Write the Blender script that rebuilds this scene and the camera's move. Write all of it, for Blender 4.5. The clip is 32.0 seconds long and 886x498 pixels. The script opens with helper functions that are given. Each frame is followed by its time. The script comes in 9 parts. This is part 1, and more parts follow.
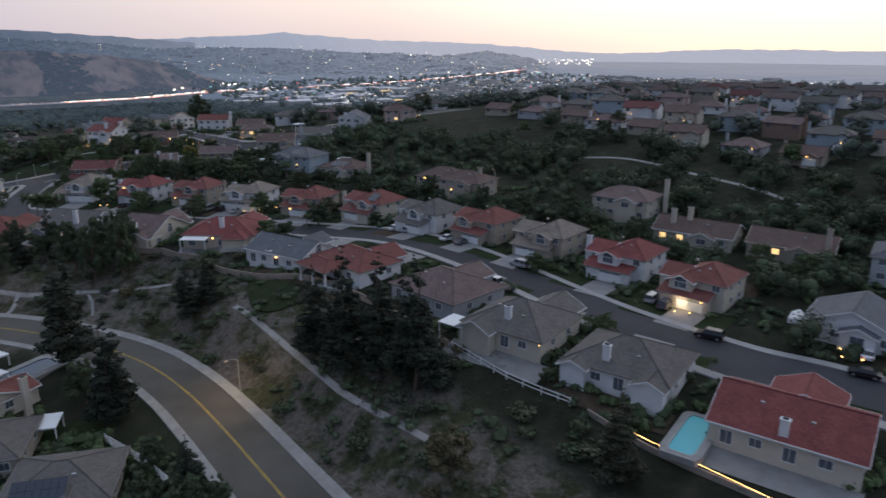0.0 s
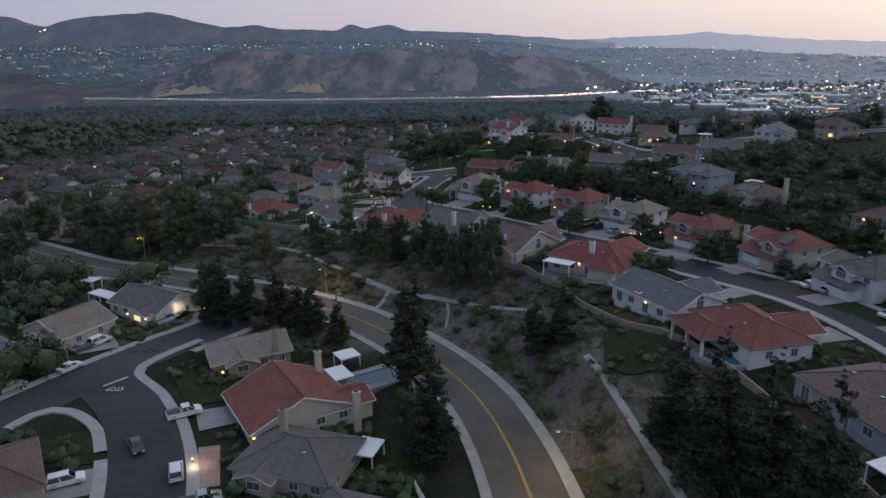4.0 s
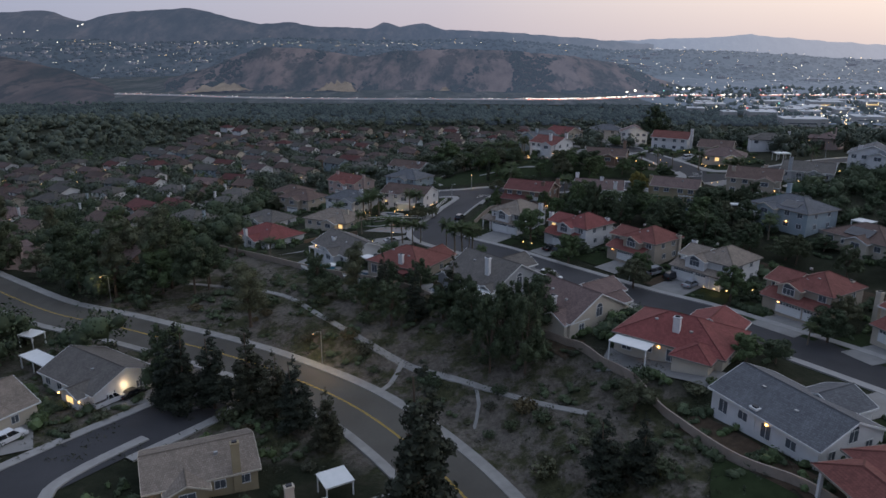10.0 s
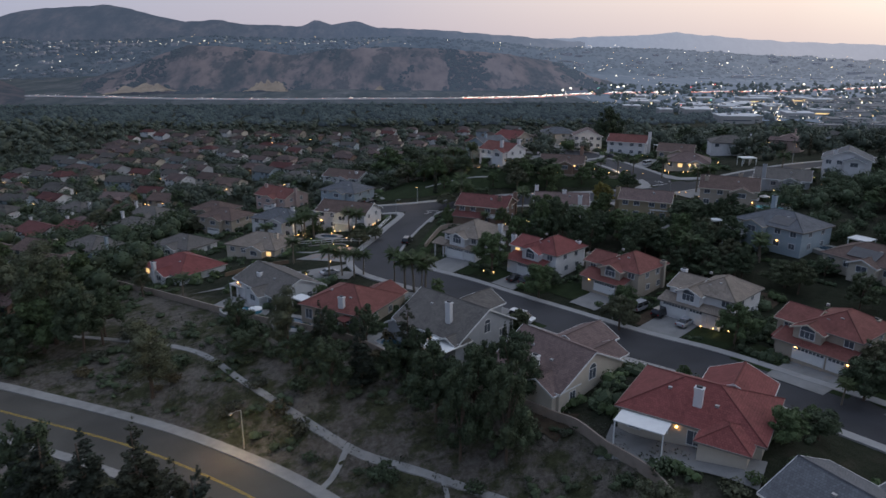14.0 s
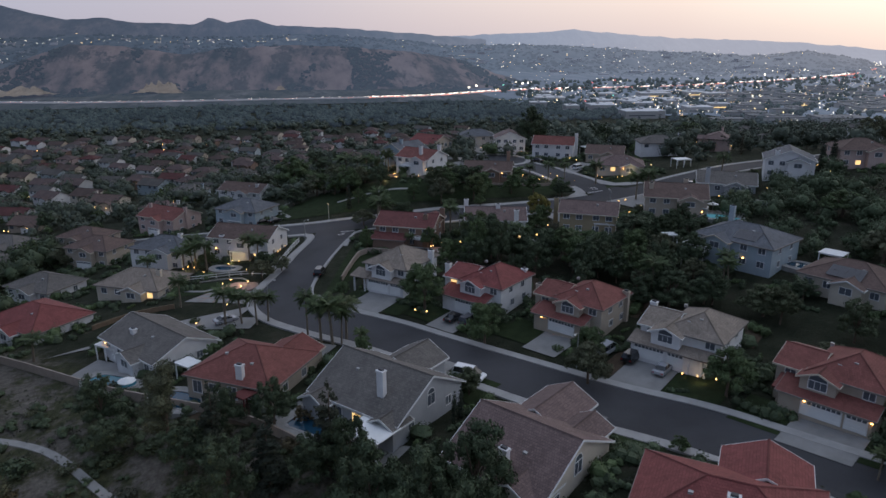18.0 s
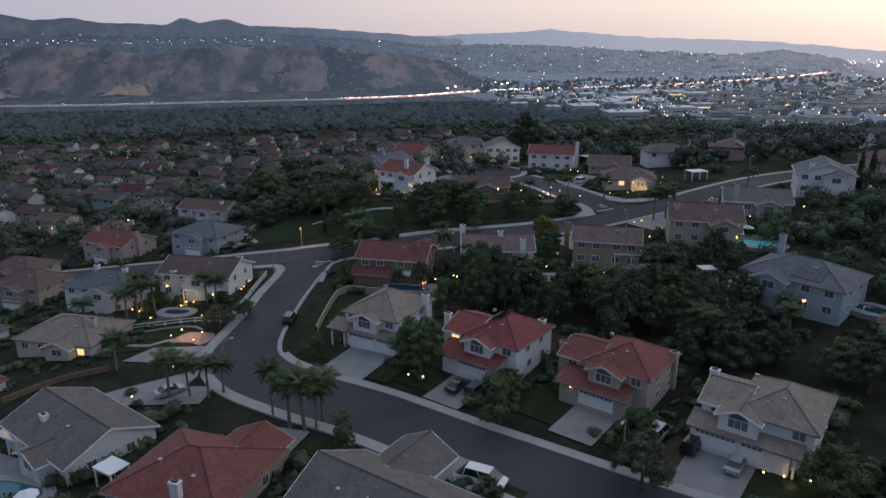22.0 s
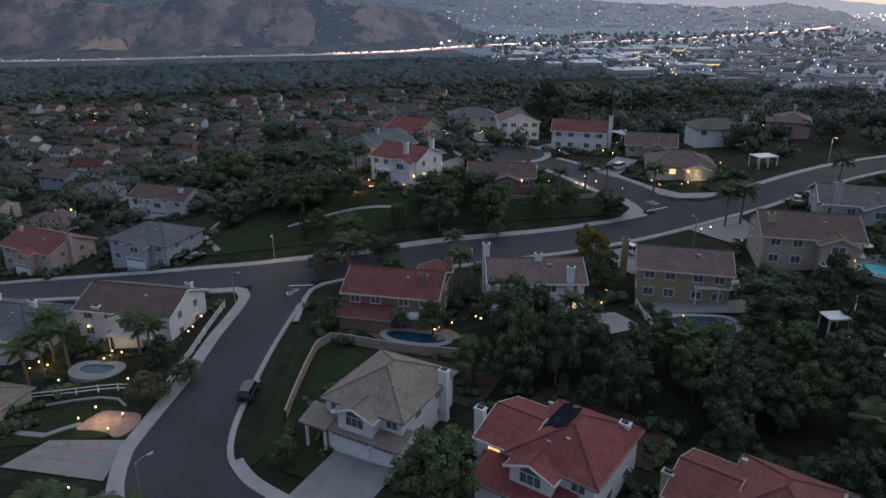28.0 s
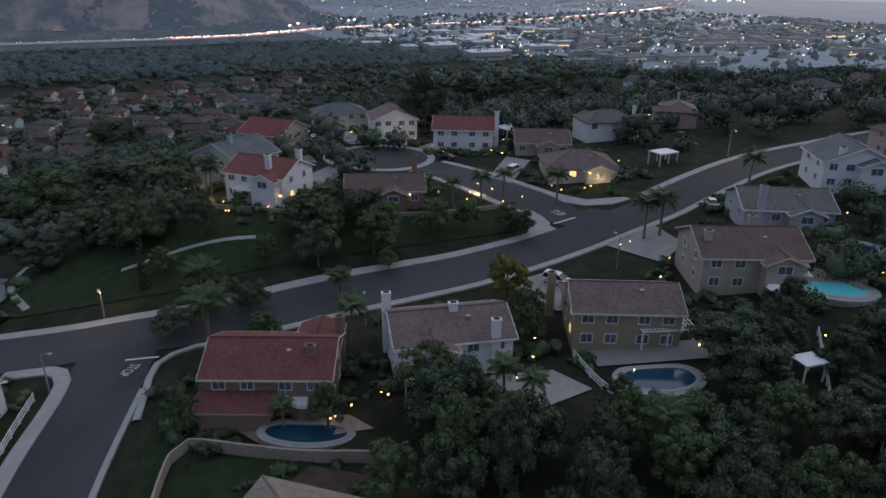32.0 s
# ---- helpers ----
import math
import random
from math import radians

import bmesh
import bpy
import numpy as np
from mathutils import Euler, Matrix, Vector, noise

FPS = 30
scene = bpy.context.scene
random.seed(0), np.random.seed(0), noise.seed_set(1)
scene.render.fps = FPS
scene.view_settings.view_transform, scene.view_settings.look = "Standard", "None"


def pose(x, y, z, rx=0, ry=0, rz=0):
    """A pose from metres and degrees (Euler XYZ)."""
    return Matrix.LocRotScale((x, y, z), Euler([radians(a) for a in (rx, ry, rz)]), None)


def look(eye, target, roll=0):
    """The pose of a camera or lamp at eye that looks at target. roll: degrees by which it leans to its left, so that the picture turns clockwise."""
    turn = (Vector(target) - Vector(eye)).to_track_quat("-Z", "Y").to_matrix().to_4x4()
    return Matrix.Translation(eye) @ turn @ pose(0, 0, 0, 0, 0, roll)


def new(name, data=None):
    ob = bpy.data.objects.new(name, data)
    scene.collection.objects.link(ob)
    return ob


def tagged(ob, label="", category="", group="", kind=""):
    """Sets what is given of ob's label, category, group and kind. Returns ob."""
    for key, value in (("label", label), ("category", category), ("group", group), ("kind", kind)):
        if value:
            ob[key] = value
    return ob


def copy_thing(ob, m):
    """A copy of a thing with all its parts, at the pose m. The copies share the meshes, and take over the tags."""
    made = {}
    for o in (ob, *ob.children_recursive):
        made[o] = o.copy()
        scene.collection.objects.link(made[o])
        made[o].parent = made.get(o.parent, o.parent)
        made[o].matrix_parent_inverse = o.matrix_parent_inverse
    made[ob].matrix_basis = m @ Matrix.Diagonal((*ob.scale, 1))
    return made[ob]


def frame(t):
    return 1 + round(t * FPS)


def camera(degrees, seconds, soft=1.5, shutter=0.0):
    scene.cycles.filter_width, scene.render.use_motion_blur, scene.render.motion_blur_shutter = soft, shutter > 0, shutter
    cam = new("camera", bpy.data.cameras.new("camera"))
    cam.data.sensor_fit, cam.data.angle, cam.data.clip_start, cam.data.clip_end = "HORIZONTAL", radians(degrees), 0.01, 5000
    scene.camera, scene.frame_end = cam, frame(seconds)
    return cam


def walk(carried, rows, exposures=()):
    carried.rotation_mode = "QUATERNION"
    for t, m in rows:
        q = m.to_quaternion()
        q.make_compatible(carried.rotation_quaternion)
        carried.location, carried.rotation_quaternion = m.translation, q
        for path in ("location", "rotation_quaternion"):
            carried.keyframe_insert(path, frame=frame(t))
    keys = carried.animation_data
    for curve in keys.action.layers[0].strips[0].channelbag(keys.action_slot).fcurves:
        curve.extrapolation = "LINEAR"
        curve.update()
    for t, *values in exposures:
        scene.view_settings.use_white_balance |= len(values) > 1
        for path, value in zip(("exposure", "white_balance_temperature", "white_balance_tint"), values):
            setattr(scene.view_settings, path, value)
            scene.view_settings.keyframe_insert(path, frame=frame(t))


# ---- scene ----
cam = camera(64.338, 32.0, soft=1.5, shutter=0.6)
walk(cam, [
    (0, look((-14.25, -59.43, 55.60), (40.16, 19.31, 26.61), -0.04)),
    (0.5, look((-12.37, -56.40, 55.50), (36.50, 25.89, 26.52), -0.20)),
    (1, look((-10.43, -53.37, 55.43), (31.76, 32.55, 26.50), -0.29)),
    (1.5, look((-8.57, -50.22, 55.25), (26.66, 38.81, 26.39), -0.35)),
    (2, look((-6.93, -46.97, 55.13), (21.17, 44.57, 26.31), -0.42)),
    (2.5, look((-5.50, -43.69, 55.10), (15.72, 49.70, 26.31), -0.43)),
    (3, look((-4.19, -40.41, 55.10), (10.11, 54.29, 26.32), -0.49)),
    (3.5, look((-3.07, -37.26, 55.17), (5.21, 58.15, 26.41), -0.46)),
    (4, look((-2.07, -34.09, 55.22), (2.17, 61.60, 26.48), -0.47)),
    (4.5, look((-1.22, -30.86, 55.24), (1.09, 64.90, 26.52), -0.45)),
    (6.5, look((0.47, -17.22, 55.32), (-3.71, 78.49, 26.65), -0.25)),
    (7, look((0.53, -13.78, 55.35), (-3.63, 81.93, 26.68), -0.19)),
    (7.5, look((0.53, -10.31, 55.36), (-3.70, 85.40, 26.66), -0.15)),
    (8, look((0.46, -6.77, 55.33), (-3.60, 88.94, 26.62), -0.04)),
    (8.5, look((0.28, -3.37, 55.30), (-1.70, 92.39, 26.58), 0.07)),
    (9, look((0.00, 0.00, 55.30), (-0.00, 95.78, 26.54), 0.15)),
    (9.5, look((-0.33, 3.60, 55.22), (-0.20, 99.36, 26.40), 0.20)),
    (10, look((-0.62, 7.10, 55.10), (-0.54, 102.85, 26.26), 0.25)),
    (10.5, look((-0.87, 10.54, 55.00), (-0.82, 106.30, 26.16), 0.29)),
    (11, look((-1.20, 14.05, 54.92), (-1.25, 109.78, 26.03), 0.31)),
    (11.5, look((-1.51, 17.63, 54.92), (-1.67, 113.35, 25.97), 0.35)),
    (12, look((-1.71, 21.14, 55.02), (-1.38, 116.85, 26.03), 0.32)),
    (12.5, look((-1.90, 24.64, 54.96), (0.19, 120.33, 25.97), 0.24)),
    (13, look((-2.14, 28.23, 54.85), (2.34, 123.83, 25.87), 0.27)),
    (13.5, look((-2.32, 31.79, 54.76), (4.32, 127.26, 25.76), 0.25)),
    (14, look((-2.48, 35.35, 54.65), (6.33, 130.63, 25.61), 0.23)),
    (14.5, look((-2.62, 38.88, 54.56), (8.41, 133.93, 25.51), 0.29)),
    (16.5, look((-2.39, 53.00, 53.84), (15.62, 146.92, 24.62), 0.14)),
    (17, look((-2.40, 56.56, 53.72), (18.86, 149.81, 24.52), 0.16)),
    (17.5, look((-2.26, 60.01, 53.65), (19.08, 153.22, 24.41), 0.10)),
    (18, look((-1.93, 63.16, 53.61), (19.42, 156.37, 24.33), 0.01)),
    (18.5, look((-1.62, 66.55, 53.57), (19.87, 159.71, 24.28), -0.06)),
    (19, look((-1.28, 69.93, 53.47), (20.30, 163.07, 24.16), -0.17)),
    (19.5, look((-0.88, 73.40, 53.41), (21.45, 166.37, 24.12), -0.14)),
    (20, look((-0.56, 76.88, 53.35), (23.34, 169.46, 24.07), -0.15)),
    (20.5, look((-0.17, 80.39, 53.24), (23.78, 172.96, 23.95), -0.15)),
    (21, look((0.19, 83.85, 53.13), (24.30, 176.38, 23.85), -0.11)),
    (21.5, look((0.65, 87.27, 53.08), (24.84, 179.78, 23.81), -0.10)),
    (22, look((1.20, 90.80, 53.05), (25.52, 183.27, 23.78), -0.11)),
    (22.5, look((1.99, 94.46, 52.97), (26.35, 186.90, 23.63), -0.25)),
    (23, look((2.65, 98.03, 52.86), (27.12, 190.46, 23.55), -0.27)),
    (23.5, look((3.17, 101.48, 52.82), (27.73, 193.88, 23.53), -0.25)),
    (24, look((3.70, 104.93, 52.80), (28.42, 197.30, 23.52), -0.25)),
    (24.5, look((4.17, 108.35, 52.76), (29.01, 200.71, 23.54), -0.18)),
    (26.5, look((6.34, 122.14, 52.48), (31.45, 213.91, 21.70), -0.02)),
    (27, look((6.85, 125.37, 52.45), (31.91, 216.76, 20.50), -0.00)),
    (27.5, look((7.30, 128.66, 52.42), (32.33, 219.48, 18.88), 0.07)),
    (28, look((7.75, 131.91, 52.34), (32.74, 222.14, 17.20), 0.08)),
    (28.5, look((8.28, 135.20, 52.26), (33.19, 224.83, 15.56), 0.07)),
    (29, look((8.81, 138.51, 52.20), (33.72, 227.84, 14.79), 0.15)),
    (29.5, look((9.37, 141.74, 52.18), (36.39, 230.45, 14.77), 0.21)),
    (30, look((9.93, 144.97, 52.12), (40.15, 232.64, 14.69), 0.27)),
    (30.5, look((10.40, 148.13, 52.08), (43.88, 234.64, 14.72), 0.37)),
    (31, look((10.88, 151.33, 52.04), (47.49, 236.57, 14.71), 0.44)),
    (31.5, look((11.43, 154.48, 52.03), (51.07, 238.37, 14.72), 0.51)),
    (32, look((12.09, 157.71, 51.95), (54.77, 240.09, 14.64), 0.62)),
], exposures=((0.0, 0.36), (2.0, 0.34), (5.5, 0.22), (32.0, 0.22)))
# PATH END
# ------------------------------------------------------------------ world and large lights
SUN_AZ = 62.0    # degrees clockwise from +y: the glow of the sun that has just set
world = bpy.data.worlds.new("dusk_sky")
scene.world = world
world.use_nodes = True
wn, wl = world.node_tree.nodes, world.node_tree.links
wn.clear()
w_out = wn.new("ShaderNodeOutputWorld")
w_bg = wn.new("ShaderNodeBackground")
w_sky = wn.new("ShaderNodeTexSky")
w_sky.sky_type = "NISHITA"
w_sky.sun_disc = False
w_sky.sun_elevation = radians(4.0)
w_sky.sun_rotation = radians(SUN_AZ)
w_sky.altitude = 100
w_sky.dust_density = 1.0
w_sky.ozone_density = 2.0


def w_math(op, a, b=None):
    n = wn.new("ShaderNodeMath")
    n.operation = op
    n.use_clamp = False
    for sock, v in zip(n.inputs, (a, b)):
        if isinstance(v, (int, float)):
            sock.default_value = v
        elif v is not None:
            wl.new(v, sock)
    return n.outputs[0]


def w_ramp(fac, stops):
    r = wn.new("ShaderNodeValToRGB")
    e = r.color_ramp.elements
    while len(e) < len(stops):
        e.new(0.5)
    for k, (pos, col) in zip(e, stops):
        k.position, k.color = pos, (*col, 1)
    wl.new(fac, r.inputs[0])
    return r.outputs[0]


def w_mix(fac, a, b, mode="MIX"):
    n = wn.new("ShaderNodeMix")
    n.data_type, n.blend_type = "RGBA", mode
    for sock, v in ((n.inputs[0], fac), (n.inputs[6], a), (n.inputs[7], b)):
        if isinstance(v, (int, float)):
            sock.default_value = v
        else:
            wl.new(v, sock)
    return n.outputs[2]


# twilight: height over the horizon on one side, nearness to the place of sunset on the other
w_tc = wn.new("ShaderNodeTexCoord")
w_xyz = wn.new("ShaderNodeSeparateXYZ")
wl.new(w_tc.outputs["Generated"], w_xyz.inputs[0])
w_dot = wn.new("ShaderNodeVectorMath")
w_dot.operation = "DOT_PRODUCT"
w_dot.inputs[1].default_value = (math.sin(radians(SUN_AZ)), math.cos(radians(SUN_AZ)), 0.0)
wl.new(w_tc.outputs["Generated"], w_dot.inputs[0])
near = w_math("MULTIPLY_ADD", w_dot.outputs["Value"], 0.5)
near.node.inputs[2].default_value = 0.5
low_sky = w_ramp(near, [(0.0, (0.1, 0.13, 0.22)), (0.4, (0.27, 0.3, 0.42)), (0.526, (0.36, 0.38, 0.49)), (0.735, (0.5, 0.465, 0.53)), (0.924, (0.84, 0.7, 0.64)), (0.989, (1.0, 0.94, 0.82))])
high_sky = w_ramp(near, [(0.0, (0.145, 0.19, 0.31)), (0.5, (0.36, 0.435, 0.6)), (1.0, (0.69, 0.725, 0.82))])
height_w = w_ramp(w_xyz.outputs["Z"], [(0.1, (0, 0, 0)), (0.3, (0.6, 0.6, 0.6)), (0.6, (1, 1, 1))])
haze_sky = w_ramp(near, [(0.5, (0.34, 0.35, 0.45)), (0.735, (0.47, 0.42, 0.48)), (0.924, (0.62, 0.53, 0.53)), (1.0, (0.74, 0.64, 0.6))])
haze_w = w_ramp(w_math("ADD", w_xyz.outputs["Z"], 0.1), [(0.085, (1, 1, 1)), (0.105, (0.75, 0.75, 0.75)), (0.155, (0, 0, 0))])
dusk = w_mix(haze_w, w_mix(height_w, low_sky, high_sky), haze_sky)
faint = w_mix(1.0, w_sky.outputs[0], wn.new("ShaderNodeRGB").outputs[0], "MULTIPLY")
wn["RGB"].outputs[0].default_value = (0.01, 0.01, 0.01, 1)
wl.new(w_mix(1.0, dusk, faint, "ADD"), w_bg.inputs[0])
w_bg.inputs[1].default_value = 1.0
wl.new(w_bg.outputs[0], w_out.inputs[0])
sun = new("sun", bpy.data.lights.new("sun", "SUN"))
sun.data.energy, sun.data.angle, sun.data.color = 0.05, radians(30), (1.0, 0.8, 0.62)
sun.matrix_world = look((0, 0, 300), (-100 * math.sin(radians(SUN_AZ)), -100 * math.cos(radians(SUN_AZ)), 270))

# ------------------------------------------------------------------ materials
def material(name, build):
    m = bpy.data.materials.new(name)
    m.use_nodes = True
    nt = m.node_tree
    nt.nodes.clear()
    out = nt.nodes.new("ShaderNodeOutputMaterial")
    p = nt.nodes.new("ShaderNodeBsdfPrincipled")
    nt.links.new(p.outputs[0], out.inputs[0])
    build(nt, p)
    return m


def noise_tex(nt, scale, detail=4.0, coord="Object", rough=0.6, depth=1.0):
    """Fractal noise in metres; depth below one draws the pattern out along y."""
    tc = nt.nodes.new("ShaderNodeTexCoord")
    t = nt.nodes.new("ShaderNodeTexNoise")
    t.inputs["Scale"].default_value = scale
    t.inputs["Detail"].default_value = detail
    t.inputs["Roughness"].default_value = rough
    if depth != 1.0:
        mp = nt.nodes.new("ShaderNodeMapping")
        mp.inputs["Scale"].default_value = (1.0, depth, 1.0)
        nt.links.new(tc.outputs[coord], mp.inputs["Vector"])
        nt.links.new(mp.outputs[0], t.inputs["Vector"])
    else:
        nt.links.new(tc.outputs[coord], t.inputs["Vector"])
    return t.outputs["Fac"]


def ramp(nt, fac, stops):
    r = nt.nodes.new("ShaderNodeValToRGB")
    e = r.color_ramp.elements
    while len(e) < len(stops):
        e.new(0.5)
    for k, (pos, col) in zip(e, stops):
        k.position, k.color = pos, (*col, 1)
    nt.links.new(fac, r.inputs[0])
    return r.outputs[0]


def mix(nt, fac, a, b, mode="MIX"):
    n = nt.nodes.new("ShaderNodeMix")
    n.data_type, n.blend_type = "RGBA", mode
    for sock, v in ((n.inputs[0], fac), (n.inputs[6], a), (n.inputs[7], b)):
        if isinstance(v, (int, float)):
            sock.default_value = v
        elif isinstance(v, tuple):
            sock.default_value = (*v, 1)
        else:
            nt.links.new(v, sock)
    return n.outputs[2]


def bump(nt, p, height, strength, dist):
    b = nt.nodes.new("ShaderNodeBump")
    b.inputs["Strength"].default_value = strength
    b.inputs["Distance"].default_value = dist
    nt.links.new(height, b.inputs["Height"])
    nt.links.new(b.outputs[0], p.inputs["Normal"])


def scaled(c, k):
    return tuple(min(1.0, v * k) for v in c)


def rough_mat(name, col, rough=0.85, scale=1.2, var=0.25, fine=18.0, bump_d=0.01, spec=0.3, metal=0.0):
    """A plain surface with stains at one scale and grain at a finer one."""
    def build(nt, p):
        c = ramp(nt, noise_tex(nt, scale), [(0.3, scaled(col, 1 - var)), (0.7, scaled(col, 1 + var))])
        g = noise_tex(nt, fine, 3.0)
        c = mix(nt, 0.35, c, ramp(nt, g, [(0.25, scaled(col, 1 - var)), (0.75, scaled(col, 1 + var))]))
        nt.links.new(c, p.inputs["Base Color"])
        p.inputs["Roughness"].default_value = rough
        p.inputs["Specular IOR Level"].default_value = spec
        p.inputs["Metallic"].default_value = metal
        bump(nt, p, g, 0.5, bump_d)
    return material(name, build)


def tile_mat(name, col, row=0.36, width=0.32, wave=0.05):
    """Roof tiles in courses: UVs run along the eave and up the slope in metres."""
    def build(nt, p):
        tc = nt.nodes.new("ShaderNodeTexCoord")
        br = nt.nodes.new("ShaderNodeTexBrick")
        br.offset = 0.5
        br.inputs["Scale"].default_value = 1.0
        br.inputs["Brick Width"].default_value = width
        br.inputs["Row Height"].default_value = row
        br.inputs["Mortar Size"].default_value = 0.03
        br.inputs["Mortar Smooth"].default_value = 0.6
        br.inputs["Color1"].default_value = (*scaled(col, 1.4), 1)
        br.inputs["Color2"].default_value = (*scaled(col, 0.75), 1)
        br.inputs["Mortar"].default_value = (*scaled(col, 0.3), 1)
        nt.links.new(tc.outputs["UV"], br.inputs["Vector"])
        n = noise_tex(nt, 0.35, 5.0)
        c = mix(nt, 0.4, br.outputs[0], ramp(nt, n, [(0.3, scaled(col, 0.55)), (0.7, scaled(col, 1.45))]))
        info = nt.nodes.new("ShaderNodeObjectInfo")
        c = mix(nt, 0.12, c, ramp(nt, info.outputs["Random"], [(0.0, scaled(col, 0.5)), (1.0, scaled(col, 1.5))]))
        nt.links.new(c, p.inputs["Base Color"])
        p.inputs["Roughness"].default_value = 0.8
        p.inputs["Specular IOR Level"].default_value = 0.25
        bump(nt, p, br.outputs["Fac"], -0.7, wave)
    return material(name, build)


def emit_mat(name, col, strength):
    def build(nt, p):
        p.inputs["Base Color"].default_value = (*col, 1)
        p.inputs["Emission Color"].default_value = (*col, 1)
        p.inputs["Emission Strength"].default_value = strength
    return material(name, build)


def leaf_mat(name, col, dry=(0.12, 0.1, 0.05), lo=0.55, hi=1.5):
    def build(nt, p):
        geo = nt.nodes.new("ShaderNodeNewGeometry")
        info = nt.nodes.new("ShaderNodeObjectInfo")
        c = ramp(nt, geo.outputs["Random Per Island"], [(0.0, scaled(col, lo)), (0.55, col), (1.0, scaled(col, hi))])
        c = mix(nt, 0.25, c, ramp(nt, info.outputs["Random"], [(0.0, scaled(col, 0.5)), (0.7, scaled(col, 1.4)), (1.0, dry)]))
        nt.links.new(c, p.inputs["Base Color"])
        p.inputs["Roughness"].default_value = 0.7
        p.inputs["Specular IOR Level"].default_value = 0.2
    return material(name, build)


def ground_mat():
    def build(nt, p):
        soil = ramp(nt, noise_tex(nt, 0.09, 6.0), [(0.3, (0.085, 0.073, 0.06)), (0.5, (0.14, 0.122, 0.102)), (0.72, (0.215, 0.19, 0.16))])
        weed = ramp(nt, noise_tex(nt, 0.9, 4.0), [(0.3, (0.03, 0.035, 0.018)), (0.7, (0.085, 0.085, 0.045))])
        mask = ramp(nt, noise_tex(nt, 0.16, 7.0, rough=0.72), [(0.47, (0, 0, 0)), (0.56, (1, 1, 1))])
        bw = nt.nodes.new("ShaderNodeRGBToBW")
        nt.links.new(mask, bw.inputs[0])
        soil = mix(nt, 0.55, soil, ramp(nt, noise_tex(nt, 1.1, 6.0, rough=0.72), [(0.36, (0.062, 0.054, 0.046)), (0.5, (0.135, 0.12, 0.1)), (0.66, (0.235, 0.21, 0.18))]))
        c = mix(nt, bw.outputs[0], soil, weed)
        green = ramp(nt, noise_tex(nt, 0.25, 6.0), [(0.3, (0.018, 0.022, 0.013)), (0.55, (0.032, 0.036, 0.022)), (0.75, (0.062, 0.052, 0.038))])
        at = nt.nodes.new("ShaderNodeAttribute")
        at.attribute_name = "dry"
        c = mix(nt, at.outputs["Fac"], green, c)
        nt.links.new(c, p.inputs["Base Color"])
        p.inputs["Roughness"].default_value = 0.95
        p.inputs["Specular IOR Level"].default_value = 0.1
        bump(nt, p, noise_tex(nt, 1.4, 7.0, rough=0.7), 0.9, 0.45)
    return material("dry_ground", build)


def hill_mat(name, a, b, c3, haze, amount, scale=0.006, brush=0.5):
    """Distant hillsides: dry grass with dark patches of brush; emission stands in for the haze before them."""
    def build(nt, p):
        c = ramp(nt, noise_tex(nt, scale, 8.0, rough=0.65, depth=0.22), [(0.38, a), (0.52, b), (0.68, c3)])
        mask = ramp(nt, noise_tex(nt, scale * 1.7, 9.0, rough=0.7, depth=0.22), [(0.5, (0, 0, 0)), (0.57, (brush, brush, brush))])
        bw = nt.nodes.new("ShaderNodeRGBToBW")
        nt.links.new(mask, bw.inputs[0])
        dark = ramp(nt, noise_tex(nt, scale * 14, 4.0, depth=0.3), [(0.35, scaled(a, 0.6)), (0.65, scaled(a, 1.2))])
        c = mix(nt, bw.outputs[0], c, dark)
        nt.links.new(c, p.inputs["Base Color"])
        p.inputs["Roughness"].default_value = 1.0
        p.inputs["Specular IOR Level"].default_value = 0.0
        # haze painted as emission, stronger towards the sunset side
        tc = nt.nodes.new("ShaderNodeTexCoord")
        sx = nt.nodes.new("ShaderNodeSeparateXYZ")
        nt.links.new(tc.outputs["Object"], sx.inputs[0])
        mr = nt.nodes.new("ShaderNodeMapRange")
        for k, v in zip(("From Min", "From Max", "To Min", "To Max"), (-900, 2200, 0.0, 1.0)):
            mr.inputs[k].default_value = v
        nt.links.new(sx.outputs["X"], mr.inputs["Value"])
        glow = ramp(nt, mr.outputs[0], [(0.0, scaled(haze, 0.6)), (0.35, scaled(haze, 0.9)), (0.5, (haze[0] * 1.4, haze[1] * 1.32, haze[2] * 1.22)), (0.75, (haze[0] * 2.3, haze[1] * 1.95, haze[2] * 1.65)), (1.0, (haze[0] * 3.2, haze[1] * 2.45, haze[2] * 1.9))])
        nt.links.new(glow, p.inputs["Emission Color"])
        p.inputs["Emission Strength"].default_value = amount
    return material(name, build)


def glass_mat(name, col, rough=0.06, spec=0.7):
    def build(nt, p):
        p.inputs["Base Color"].default_value = (*col, 1)
        p.inputs["Roughness"].default_value = rough
        p.inputs["Specular IOR Level"].default_value = spec
    return material(name, build)


